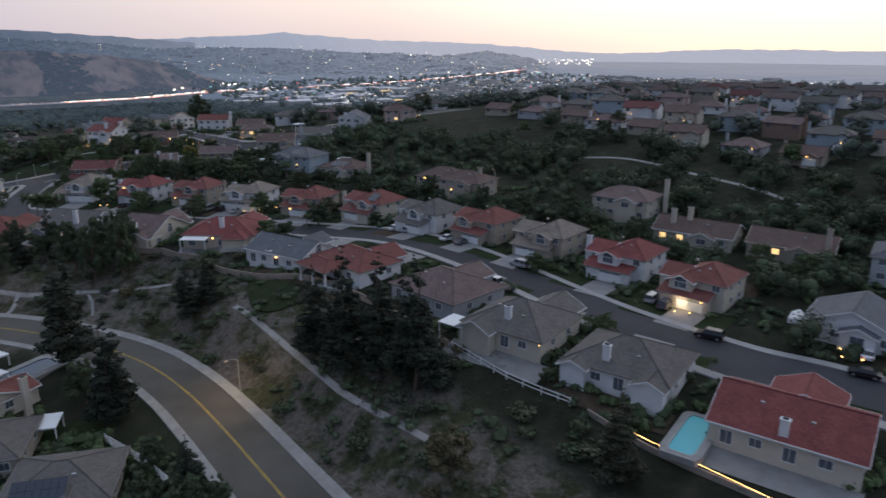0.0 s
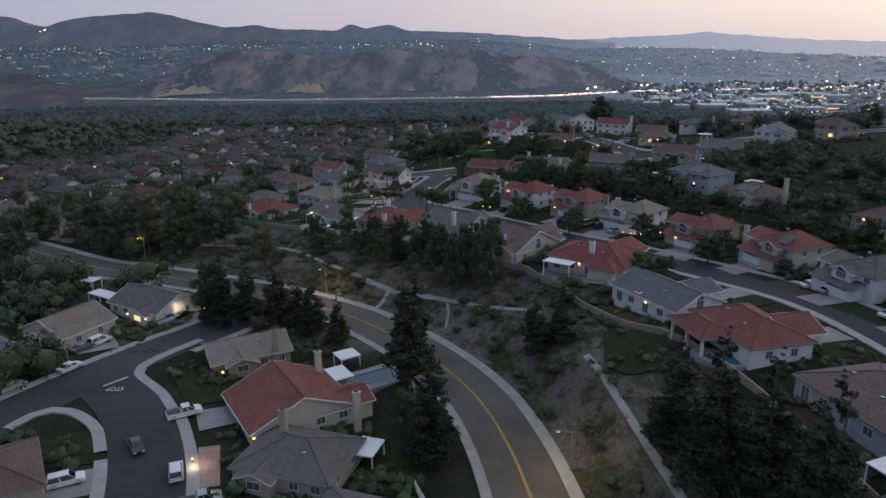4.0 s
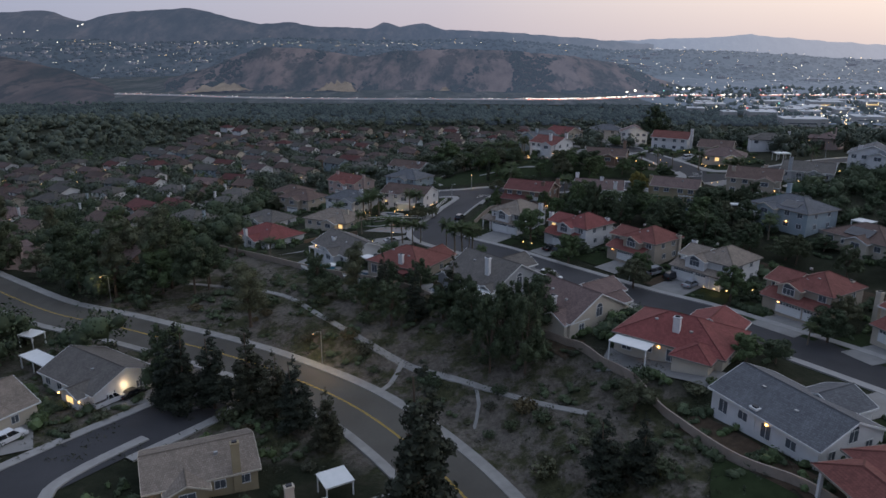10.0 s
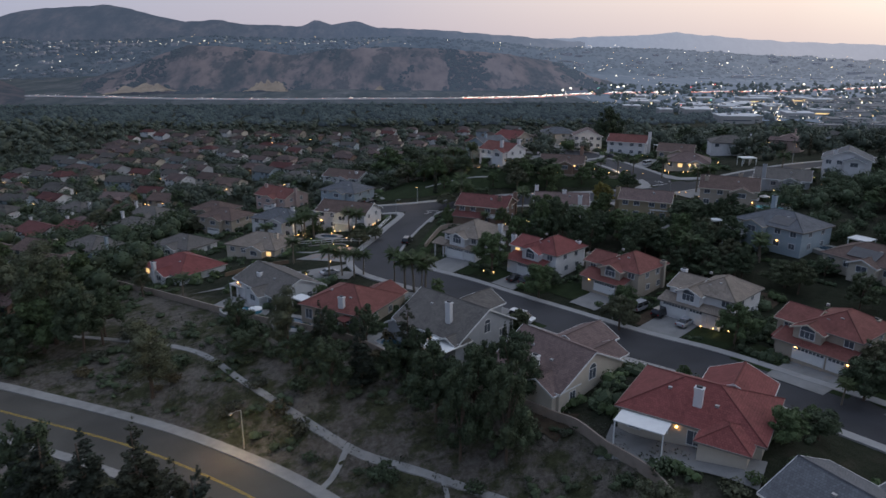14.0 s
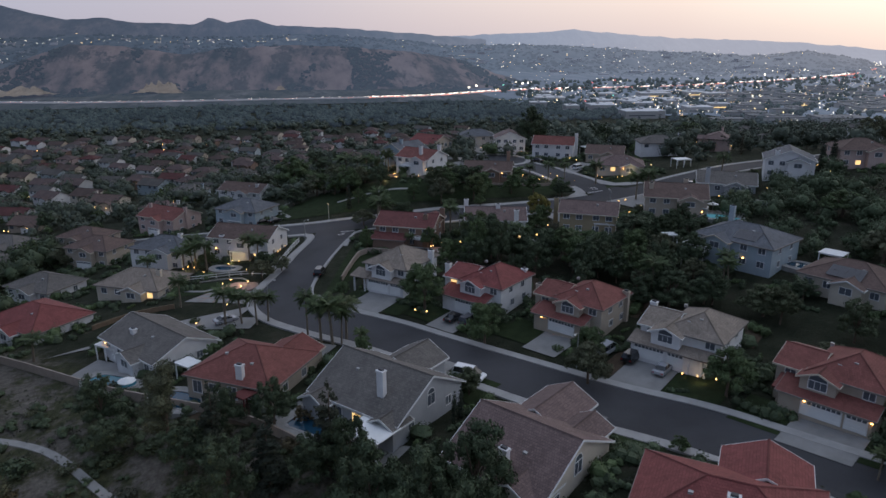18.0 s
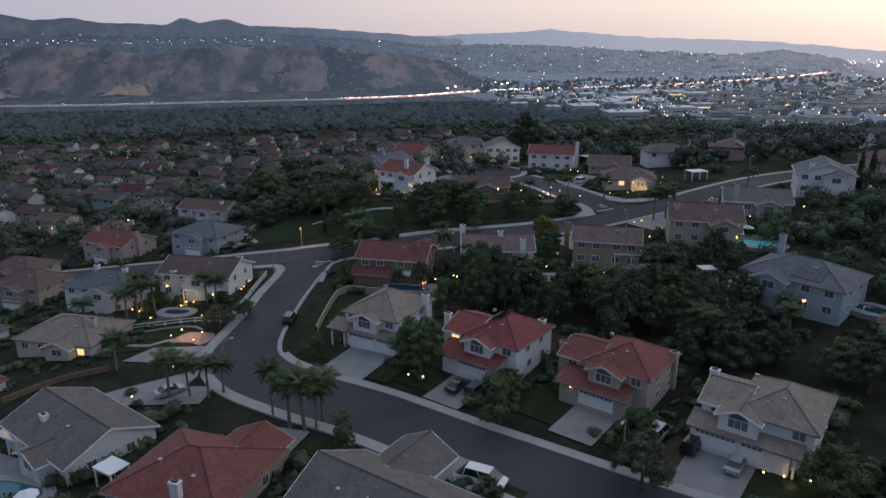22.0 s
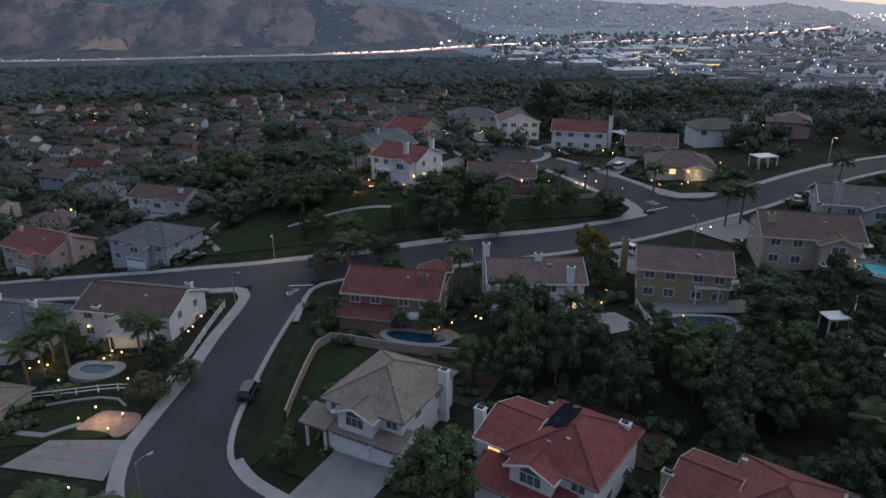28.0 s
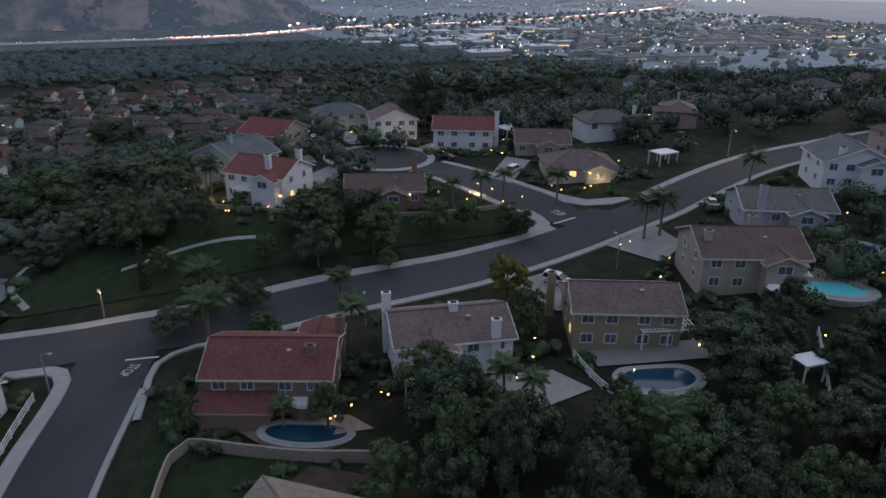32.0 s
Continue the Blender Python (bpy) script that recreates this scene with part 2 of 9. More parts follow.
def asphalt_mat(name, col):
    def build(nt, p):
        c = ramp(nt, noise_tex(nt, 0.12, 6.0), [(0.3, scaled(col, 0.78)), (0.7, scaled(col, 1.25))])
        c = mix(nt, 0.4, c, ramp(nt, noise_tex(nt, 9.0, 3.0), [(0.3, scaled(col, 0.6)), (0.7, scaled(col, 1.5))]))
        patch_ = ramp(nt, noise_tex(nt, 0.035, 3.0), [(0.42, (0.8, 0.8, 0.8)), (0.5, (1, 1, 1)), (0.62, (1.12, 1.12, 1.12))])
        c = mix(nt, 1.0, c, patch_, "MULTIPLY")
        nt.links.new(c, p.inputs["Base Color"])
        p.inputs["Roughness"].default_value = 0.8
        p.inputs["Specular IOR Level"].default_value = 0.3
        bump(nt, p, noise_tex(nt, 14.0, 2.0), 0.4, 0.01)
    return material(name, build)


M_GROUND = ground_mat()
M_ASPHALT = asphalt_mat("asphalt", (0.047, 0.047, 0.051))
# worn asphalt, brown tint carries the yellow wash of light on the lower road
M_ASPHALT2 = asphalt_mat("asphalt_worn_yellow_lit", (0.095, 0.088, 0.074))
M_CONC = rough_mat("concrete", (0.33, 0.32, 0.305), 0.85, 0.5, 0.18, 8.0)
M_CONC_D = rough_mat("concrete_weathered", (0.3, 0.29, 0.27), 0.9, 0.5, 0.25, 8.0)
M_DRIVE = rough_mat("driveway_concrete", (0.25, 0.243, 0.232), 0.85, 0.4, 0.2, 6.0)
M_PINKPAVE = rough_mat("flagstone_paving", (0.33, 0.22, 0.18), 0.85, 1.2, 0.35, 6.0)
M_YELLOW = rough_mat("yellow_road_paint", (0.5, 0.33, 0.05), 0.7, 0.6, 0.3, 9.0)
M_WHITEPAINT = rough_mat("white_road_paint", (0.6, 0.6, 0.58), 0.7, 0.8, 0.2, 9.0)
M_LAWN = rough_mat("lawn_grass", (0.026, 0.038, 0.016), 0.95, 0.6, 0.4, 25.0, 0.05, 0.1)
M_MULCH = rough_mat("bark_and_soil", (0.075, 0.055, 0.038), 0.95, 0.8, 0.4, 12.0, 0.05, 0.1)
M_WATER = glass_mat("pool_water", (0.03, 0.16, 0.2), 0.08, 0.4)
M_WATER_LIT = emit_mat("lit_pool_water", (0.05, 0.3, 0.36), 0.2)
M_WATER_D = glass_mat("dark_pool_water", (0.015, 0.06, 0.1), 0.08, 0.35)
M_GLASS = glass_mat("window_glass", (0.11, 0.125, 0.145), 0.05, 0.8)
M_FRAME = rough_mat("white_window_trim", (0.72, 0.72, 0.7), 0.55, 2.0, 0.06)
M_WHITE = rough_mat("white_paint", (0.78, 0.78, 0.76), 0.6, 0.8, 0.08)
M_DARK = rough_mat("dark_metal", (0.05, 0.05, 0.055), 0.5, 2.0, 0.2)
M_WOOD = rough_mat("weathered_wood", (0.2, 0.14, 0.09), 0.8, 1.5, 0.3)
M_BLOCK = rough_mat("block_wall", (0.33, 0.27, 0.22), 0.9, 0.8, 0.2, 5.0, 0.03)
M_SOLAR = glass_mat("solar_glass", (0.012, 0.016, 0.03), 0.15)
M_BARK = rough_mat("bark", (0.13, 0.095, 0.07), 0.95, 2.0, 0.35, 14.0, 0.05)
M_PALMBARK = rough_mat("palm_trunk", (0.2, 0.165, 0.125), 0.95, 2.0, 0.3, 14.0, 0.05)
M_TYRE = rough_mat("tyre_rubber", (0.02, 0.02, 0.02), 0.9)
M_CARGLASS = glass_mat("car_glass", (0.015, 0.017, 0.02), 0.05)
M_EAVE = rough_mat("weathered_eaves_board", (0.24, 0.215, 0.19), 0.8, 1.5, 0.2)
M_STEEL = rough_mat("galvanised_steel", (0.4, 0.4, 0.4), 0.5, 1.0, 0.15, metal=0.6)
M_TAILGLASS = glass_mat("red_lens", (0.35, 0.02, 0.02), 0.2)
M_WARM = emit_mat("warm_window_light", (1.0, 0.64, 0.26), 1.1)
M_BULB = emit_mat("warm_lamp", (1.0, 0.52, 0.17), 5.5)
M_SODIUM = emit_mat("sodium_lamp", (1.0, 0.45, 0.1), 5.0)
WALLS = {k: rough_mat("stucco_" + k, c, 0.9, 0.5, 0.12, 10.0, 0.012, 0.15) for k, c in {
    "white": (0.7, 0.69, 0.68), "cream": (0.55, 0.49, 0.4), "tan": (0.42, 0.36, 0.29), "grey": (0.4, 0.41, 0.42),
    "blue": (0.36, 0.42, 0.45), "ochre": (0.34, 0.28, 0.18), "pink": (0.5, 0.38, 0.34), "brown": (0.25, 0.17, 0.13)}.items()}
ROOFS = {k: tile_mat("tiles_" + k, c) for k, c in {
    "red": (0.205, 0.062, 0.056), "rust": (0.19, 0.07, 0.058), "maroon": (0.15, 0.055, 0.05), "orange": (0.215, 0.08, 0.062), "brown": (0.13, 0.088, 0.074), "mauve": (0.165, 0.115, 0.105),
    "tan": (0.23, 0.19, 0.155), "grey": (0.138, 0.125, 0.113), "slate": (0.125, 0.13, 0.14)}.items()}
LEAF = {k: leaf_mat("leaves_" + k, c) for k, c in {
    "pine": (0.034, 0.041, 0.028), "dark": (0.066, 0.088, 0.048), "mid": (0.085, 0.118, 0.052), "olive": (0.105, 0.112, 0.066),
    "palm": (0.062, 0.088, 0.036), "yellow": (0.17, 0.15, 0.04), "cypress": (0.035, 0.045, 0.03), "dry": (0.11, 0.09, 0.05), "grey": (0.08, 0.085, 0.06)}.items()}


def paint_mat(name, col):
    def build(nt, p):
        p.inputs["Base Color"].default_value = (*col, 1)
        p.inputs["Roughness"].default_value = 0.25
        p.inputs["Coat Weight"].default_value = 0.5
    return material(name, build)


CARS = {k: paint_mat("car_paint_" + k, c) for k, c in {
    "white": (0.7, 0.7, 0.7), "black": (0.015, 0.015, 0.017), "silver": (0.35, 0.36, 0.38), "grey": (0.1, 0.1, 0.11), "blue": (0.05, 0.08, 0.14), "red": (0.25, 0.02, 0.02)}.items()}

# ------------------------------------------------------------------ mesh helpers
rng = random.Random(7)


class Mesh:
    """Collects corners and faces, with UVs in metres where a face is given them."""
    def __init__(self):
        self.v, self.f, self.uv = [], [], []

    def face(self, pts, uv=None):
        n = len(self.v)
        self.v += [tuple(p) for p in pts]
        self.f.append(tuple(range(n, n + len(pts))))
        self.uv.append(uv or [(0, 0)] * len(pts))
        return self

    def box(self, x0, x1, y0, y1, z0, z1, skip=""):
        a = [(x0, y0, z0), (x1, y0, z0), (x1, y1, z0), (x0, y1, z0), (x0, y0, z1), (x1, y0, z1), (x1, y1, z1), (x0, y1, z1)]
        for key, ids in (("b", (3, 2, 1, 0)), ("t", (4, 5, 6, 7)), ("s", (0, 1, 5, 4)), ("e", (1, 2, 6, 5)), ("n", (2, 3, 7, 6)), ("w", (3, 0, 4, 7))):
            if key not in skip:
                self.face([a[i] for i in ids])
        return self

    def prism(self, outline, z0, z1):
        """An outline (anticlockwise) raised from z0 to z1."""
        n = len(outline)
        self.face([(x, y, z1) for x, y in outline])
        self.face([(x, y, z0) for x, y in reversed(outline)])
        for i in range(n):
            (xa, ya), (xb, yb) = outline[i], outline[(i + 1) % n]
            self.face([(xa, ya, z0), (xb, yb, z0), (xb, yb, z1), (xa, ya, z1)])
        return self

    def tube(self, path, radii, sides=6, cap=True):
        rings = []
        for i, (p, r) in enumerate(zip(path, radii)):
            q0, q1 = path[max(0, i - 1)], path[min(len(path) - 1, i + 1)]
            d = (Vector(q1) - Vector(q0)).normalized()
            a = d.orthogonal().normalized()
            b = d.cross(a)
            rings.append([tuple(Vector(p) + (a * math.cos(k * math.tau / sides) + b * math.sin(k * math.tau / sides)) * r) for k in range(sides)])
        for i in range(len(rings) - 1):
            for k in range(sides):
                k2 = (k + 1) % sides
                self.face([rings[i][k], rings[i][k2], rings[i + 1][k2], rings[i + 1][k]])
        if cap:
            self.face(rings[-1])
        return self

    def mesh(self, name, mat, smooth=False):
        me = bpy.data.meshes.new(name)
        me.from_pydata(self.v, [], self.f)
        lay = me.uv_layers.new(name="uv")
        flat = [c for fuv in self.uv for p in fuv for c in p]
        lay.data.foreach_set("uv", flat)
        me.materials.append(mat)
        if smooth:
            me.polygons.foreach_set("use_smooth", [True] * len(me.polygons))
        me.update()
        return me


def part(name, m, mat, parent=None, label="", at=None, smooth=False):
    ob = new(name, m if isinstance(m, bpy.types.Mesh) else m.mesh(name, mat, smooth))
    if parent:
        ob.parent = parent
    if at is not None:
        ob.matrix_basis = at
    if label:
        tagged(ob, label)
    return ob


def empty(name, m, label, category, group=""):
    ob = new(name)
    ob.empty_display_size = 0.5
    ob.matrix_basis = m
    return tagged(ob, label, category, group)


def struct(name, m, mat, label, category, smooth=False):
    return tagged(part(name, m, mat, smooth=smooth), label, category, kind="structure")
# ------------------------------------------------------------------ the lie of the land
SPOTS_HILL = [
    (91, 40, 5.5), (66, 112, 3.5), (50, 150, 2.3), (28, 175, 2), (12, 205, 2), (30, 215, 4), (72, 205, 7),
    (-9, 150, 2), (-28, 126, -5), (13, 62, -5), (-2, 101, -5), (57, 24, 6), (115, 108, 9), (137, 235, 13.5),
    (240, 195, 22), (130, -40, 8), (27, 71, 2.4), (46, 68, 6), (38, 100, 4.2), (8, 150, 3), (14, 18, -5),
    (6, -50, -5),
]
SPOTS_VALLEY = [
    (12, 248, 1.6), (8, 268, -0.3), (86, 259, 6), (140, 266, 12.5), (74, 314, 8.3), (34, 279, 8.5), (60, 285, 8.8),
    (28, 258, 2.2), (45, 257, 3.5), (64, 256, 5), (-28, 262, -5), (-51, 410, -20), (-180, 690, -40), (-14, 765, -44),
    (95, 765, -42), (-65, 145, -5.2), (-50, 78, -3), (-90, 165, -6), (-90, 30, -3), (-150, 260, -16), (180, 400, -8),
    (-40, 30, -4.5), (45, 318, 8.5), (98, 338, 7.5), (75, 360, 6.5), (88, 405, -12), (20, 330, -1), (112, 300, 9),
]
SPOTS = SPOTS_HILL + SPOTS_VALLEY
PTS = np.array(SPOTS, float)


def spline(r2):
    return 0.5 * r2 * np.log(r2 + 1e-6)


def fit_land():
    n = len(PTS)
    r2 = ((PTS[:, None, :2] - PTS[None, :, :2]) ** 2).sum(2) / 1e4
    a = np.zeros((n + 3, n + 3))
    a[:n, :n] = spline(r2) + 0.02 * np.eye(n)
    a[:n, n] = 1
    a[:n, n + 1:] = PTS[:, :2] / 100
    a[n, :n] = 1
    a[n + 1:, :n] = PTS[:, :2].T / 100
    b = np.zeros(n + 3)
    b[:n] = PTS[:, 2]
    return np.linalg.solve(a, b)


LAND = fit_land()
ROAD_R = [(-4, -100), (9, -55), (14.2, -15), (15.1, 8), (14.5, 24), (13.5, 44), (12.0, 60), (8.7, 75.2), (2.6, 89.1), (-6, 102.5), (-15.8, 114), (-27.4, 123.5), (-42, 133), (-65.7, 145), (-90, 157), (-112, 172), (-150, 200)]
BENCH_A = np.array(ROAD_R[:-1], float)
BENCH_D = np.array(ROAD_R[1:], float) - BENCH_A


def road_distance(x, y):
    px, py = x - BENCH_A[:, 0], y - BENCH_A[:, 1]
    t = np.clip((px * BENCH_D[:, 0] + py * BENCH_D[:, 1]) / (BENCH_D ** 2).sum(1), 0, 1)
    return float(np.sqrt(((px - t * BENCH_D[:, 0]) ** 2 + (py - t * BENCH_D[:, 1]) ** 2).min()))


def step(a):
    a = max(0.0, min(1.0, a))
    return a * a * (3 - 2 * a)


PADS = ((23.0, 130.0, 2.4), (39.0, 114.5, 2.5))    # level yards raised above the slope: centre, height


def ground(x, y):
    """Height of the ground: smooth through the spot heights, and out to the plain of the valley."""
    n = len(PTS)
    r2 = ((x - PTS[:, 0]) ** 2 + (y - PTS[:, 1]) ** 2) / 1e4
    z = float((spline(r2) * LAND[:n]).sum() + LAND[n] + LAND[n + 1] * x / 100 + LAND[n + 2] * y / 100)
    for px, py, up in PADS:
        z += up * step((19 - math.hypot(x - px, y - py)) / 8)
    far = max((y - 560) / 260, (-x - 170) / 200, (x - 300) / 200, (-y - 60) / 150)
    base = -44.0
    if y > 560:
        base = -44 - 14 * max(0, min(1, (y - 800) / 400))
    elif x < -170:
        base = max(-44, -6 - 0.09 * max(0, y - 50))
    elif y < -60:
        base = 4
    elif x > 300:
        base = float(np.interp(y, [150, 340, 480, 560], [15, -8, -30, -44]))
    d = road_distance(x, y)
    if d < 17:
        k = step((d - 8.5) / 8.5)
        z = z * k + (-5.0 - 0.6 * step((-70 - x) / 20)) * (1 - k)
    far = step(far)
    return z * (1 - far) + base * far - 0.05 * max(0.0, math.hypot(x, y) - 3300)


def lines(core0, core1, fine, lo, hi):
    mid = list(np.arange(core0, core1 + 0.1, fine))
    out, s, x = [], fine, core1
    while x < hi:
        s *= 1.16
        x += s
        out.append(min(x, hi))
    pre, s, x = [], fine, core0
    while x > lo:
        s *= 1.16
        x -= s
        pre.append(max(x, lo))
    return pre[::-1] + mid + out


gx, gy = lines(-120, 170, 2.5, -4500, 4500), lines(-50, 345, 2.5, -1500, 4700)
gv = [(x, y, ground(x, y)) for y in gy for x in gx]
gf = [(j * len(gx) + i, j * len(gx) + i + 1, (j + 1) * len(gx) + i + 1, (j + 1) * len(gx) + i) for j in range(len(gy) - 1) for i in range(len(gx) - 1)]
gm = bpy.data.meshes.new("ground")
gm.from_pydata(gv, [], gf)
gm.materials.append(M_GROUND)


def dry(x, y):
    """How bare the ground is: the slope between the lower road and the houses above it, and parts of the eastern banks."""
    lim = float(np.interp(y, [-20, 24, 60, 96, 110], [47, 46, 44, 40, 32])) if y < 110 else 131 - 0.9 * y
    k = step((lim - x) / 6) * step((x + 95) / 25)
    if y < 100:
        k *= step((x - 9 + max(0, (y - 80)) * 1.6) / 8)
    east = step((x - 108) / 12) * step((175 - x) / 20) * step((y - 60) / 20) * step((215 - y) / 20) * 0.12
    knoll = step(1 - abs(x - 14) / 14) * step(1 - abs(y - 322) / 28) * 0.8
    return max(k, east, knoll)


gm.attributes.new("dry", "FLOAT", "POINT").data.foreach_set("value", [dry(x, y) for x, y, z in gv])
gm.polygons.foreach_set("use_smooth", [True] * len(gm.polygons))
tagged(new("ground", gm), "dry brown hillside soil with patches of weeds and brush", "ground", kind="structure")


def smooth_line(pts, closed=False, gap=2.0):
    """A curve through the points, in even steps."""
    n = len(pts)
    out = []
    for i in range(n if closed else n - 1):
        p = [Vector(pts[(i + k) % n] if closed else pts[max(0, min(n - 1, i + k))]).to_2d() for k in (-1, 0, 1, 2)]
        steps = max(1, int((p[2] - p[1]).length / gap))
        for s in range(steps):
            t = s / steps
            out.append(0.5 * (2 * p[1] + (p[2] - p[0]) * t + (2 * p[0] - 5 * p[1] + 4 * p[2] - p[3]) * t * t + (3 * p[1] - p[0] - 3 * p[2] + p[3]) * t ** 3))
    if not closed:
        out.append(Vector(pts[-1]).to_2d())
    return out


def ribbon(pts, profile, closed=False, gap=2.0, part_of=(0.0, 1.0)):
    """A strip over the ground along a curve; profile: offsets to the right of the line and heights over the ground."""
    c = smooth_line(pts, closed, gap)
    k0, k1 = int(part_of[0] * (len(c) - 1)), int(part_of[1] * (len(c) - 1))
    m, rows, run = Mesh(), [], 0.0
    for i in range(k0, k1 + 1):
        a = c[i - 1] if (closed or i) else c[0]
        b = c[(i + 1) % len(c)] if (closed or i + 1 < len(c)) else c[-1]
        d = (b - a).normalized()
        r = Vector((d.y, -d.x))
        rows.append([(*(c[i] + r * o), ground(*(c[i] + r * o)) + h) for o, h in profile])
    if closed:
        rows.append(rows[0])
    for ra, rb in zip(rows, rows[1:]):
        for k in range(len(profile) - 1):
            m.face([ra[k], rb[k], rb[k + 1], ra[k + 1]][::-1])
    return m


def across(o0, o1, h, n=5):
    return [(o0 + (o1 - o0) * k / n, h) for k in range(n + 1)]


def kerb(o0, o1, h):
    """The cross-section of a kerb and pavement: from the road's edge outwards."""
    s = 1 if o1 > o0 else -1
    prof = [(o0, h - 0.12), (o0 + 0.02 * s, h + 0.13), (o0 + 0.18 * s, h + 0.14), (o1, h + 0.15), (o1 + 0.05 * s, h - 0.2)]
    return prof if s > 0 else prof[::-1]


ROAD_S = [(96, -60), (89, -19), (83, -2), (79.5, 20), (80, 44), (79, 66), (75.5, 90), (67, 112), (57, 128), (50, 138), (40, 148), (26.5, 163), (14, 177.5), (5, 187), (-2, 197), (-3.5, 208), (1.5, 227), (9, 248), (11.5, 256)]
ROAD_X = [(-75, 300), (-45, 288), (-14.7, 272), (-6.8, 268.2), (1.3, 264.1), (9.3, 260.6), (17.5, 257.3), (26.3, 255.1), (35.5, 254.4), (45, 253.8), (54.4, 252.6), (64.6, 251.5), (75, 251.6), (86, 252.4), (97, 253.5), (108, 254), (125, 257), (143, 258.5), (172, 256), (215, 252)]
ROAD_C = [(97, 254), (93, 264), (90, 276), (86, 290), (80, 304), (75, 311)]
ROAD_L = [(-41, 117), (-52, 100.5), (-60.5, 85), (-70, 67), (-84, 42), (-100, 10)]
ROAD_L2 = [(-59, 83), (-52, 76), (-45, 65.5), (-39, 49), (-37, 30), (-40, 0), (-50, -40)]
roads = (("road_s", ROAD_S, 5.5, 0.10, M_ASPHALT, "dark grey asphalt residential street"), ("road_x", ROAD_X, 5.0, 0.12, M_ASPHALT, "dark grey asphalt cross street climbing the hill"),
         ("road_c", ROAD_C, 5.0, 0.14, M_ASPHALT, "short asphalt street into a cul-de-sac"), ("road_r", ROAD_R, 5.2, 0.11, M_ASPHALT2, "worn grey asphalt two-lane road winding below the hillside"),
         ("road_l", ROAD_L, 5.5, 0.10, M_ASPHALT, "asphalt residential street"), ("road_l_branch", ROAD_L2, 5.2, 0.13, M_ASPHALT, "asphalt side street with a stop line"))
for rn, line, half, lift, mt, lab in roads:
    struct(rn, ribbon(line, across(-half, half, lift, 6)), mt, lab, "road")
# kerbs with pavement: road, side, width, stretch of the road
walks = ((ROAD_S, 5.5, 1, 1.6, 0.10, (0, 0.845)), (ROAD_S, 5.5, 1, 0.75, 0.10, (0.845, 0.965)), (ROAD_S, 5.5, -1, 1.9, 0.10, (0, 0.868)), (ROAD_X, 5.0, -1, 1.8, 0.12, (0.0, 0.575)), (ROAD_X, 5.0, 1, 1.4, 0.12, (0.375, 1)),
         (ROAD_X, 5.0, 1, 1.4, 0.12, (0.0, 0.27)),
         (ROAD_X, 5.0, -1, 1.8, 0.12, (0.65, 1)), (ROAD_C, 5.0, 1, 1.6, 0.14, (0.22, 0.8)), (ROAD_C, 5.0, -1, 1.6, 0.14, (0.22, 0.8)),
         (ROAD_R, 5.2, 1, 2.0, 0.11, (0, 1)), (ROAD_R, 5.2, -1, 1.6, 0.11, (0, 1)), (ROAD_L, 5.5, -1, 1.8, 0.10, (0, 0.17)), (ROAD_L, 5.5, -1, 1.8, 0.10, (0.47, 1)), (ROAD_L, 5.5, 1, 1.8, 0.10, (0, 1)),
         (ROAD_L2, 5.2, -1, 1.8, 0.13, (0.14, 1)), (ROAD_L2, 5.2, 1, 1.8, 0.13, (0.21, 1)))
for line, half, side, width, lift, rng01 in walks:
    struct("pavement", ribbon(line, kerb(side * half, side * (half + width), lift), part_of=rng01), M_CONC if line is not ROAD_R else M_CONC_D, "pale concrete kerb and pavement beside the road", "pavement")
bulb = [(74.5 + 13.6 * math.cos(a * math.tau / 14), 312 + 13.0 * math.sin(a * math.tau / 14)) for a in range(14)]
bm_ = Mesh()
disc = smooth_line(bulb, True)
for a, b in zip(disc, disc[1:] + disc[:1]):
    for r0, r1 in ((0, 0.5), (0.5, 1)):
        q = [Vector((74.5, 312)) + (v - Vector((74.5, 312))) * r for v, r in ((a, r0), (b, r0), (b, r1), (a, r1))]
        q = q[1:] if r0 == 0 else q
        bm_.face([(*p, ground(*p) + 0.16) for p in q][::-1])
struct("road_turning_circle", bm_, M_ASPHALT, "round asphalt end of a cul-de-sac", "road")
struct("pavement", ribbon(bulb, kerb(0, -1.8, 0.16), closed=True, part_of=(0.0, 1.0)), M_CONC, "pale concrete kerb round the cul-de-sac", "pavement")
# road paint
for off in (-0.12, 0.12):
    struct("road_line", ribbon(ROAD_R, [(off - 0.06, 0.118), (off + 0.06, 0.118)], part_of=(0, 1)), M_YELLOW, "double yellow centre line on the asphalt", "road marking")


PAVED = []


def patch(name, corners, mat, label, category, lift=0.1, n=8):
    """A four-cornered sheet laid over the ground."""
    a, b, c, d = (Vector(p) for p in corners)
    if mat in (M_DRIVE, M_CONC, M_CONC_D, M_PINKPAVE, M_WHITEPAINT):
        PAVED.append((a, b, c, d))
    m = Mesh()
    def at(i, j):
        p = (a * (1 - i / n) + b * (i / n)) * (1 - j / n) + (d * (1 - i / n) + c * (i / n)) * (j / n)
        return (p.x, p.y, ground(p.x, p.y) + lift)
    for i in range(n):
        for j in range(n):
            m.face([at(i, j), at(i + 1, j), at(i + 1, j + 1), at(i, j + 1)])
    return struct(name, m, mat, label, category)


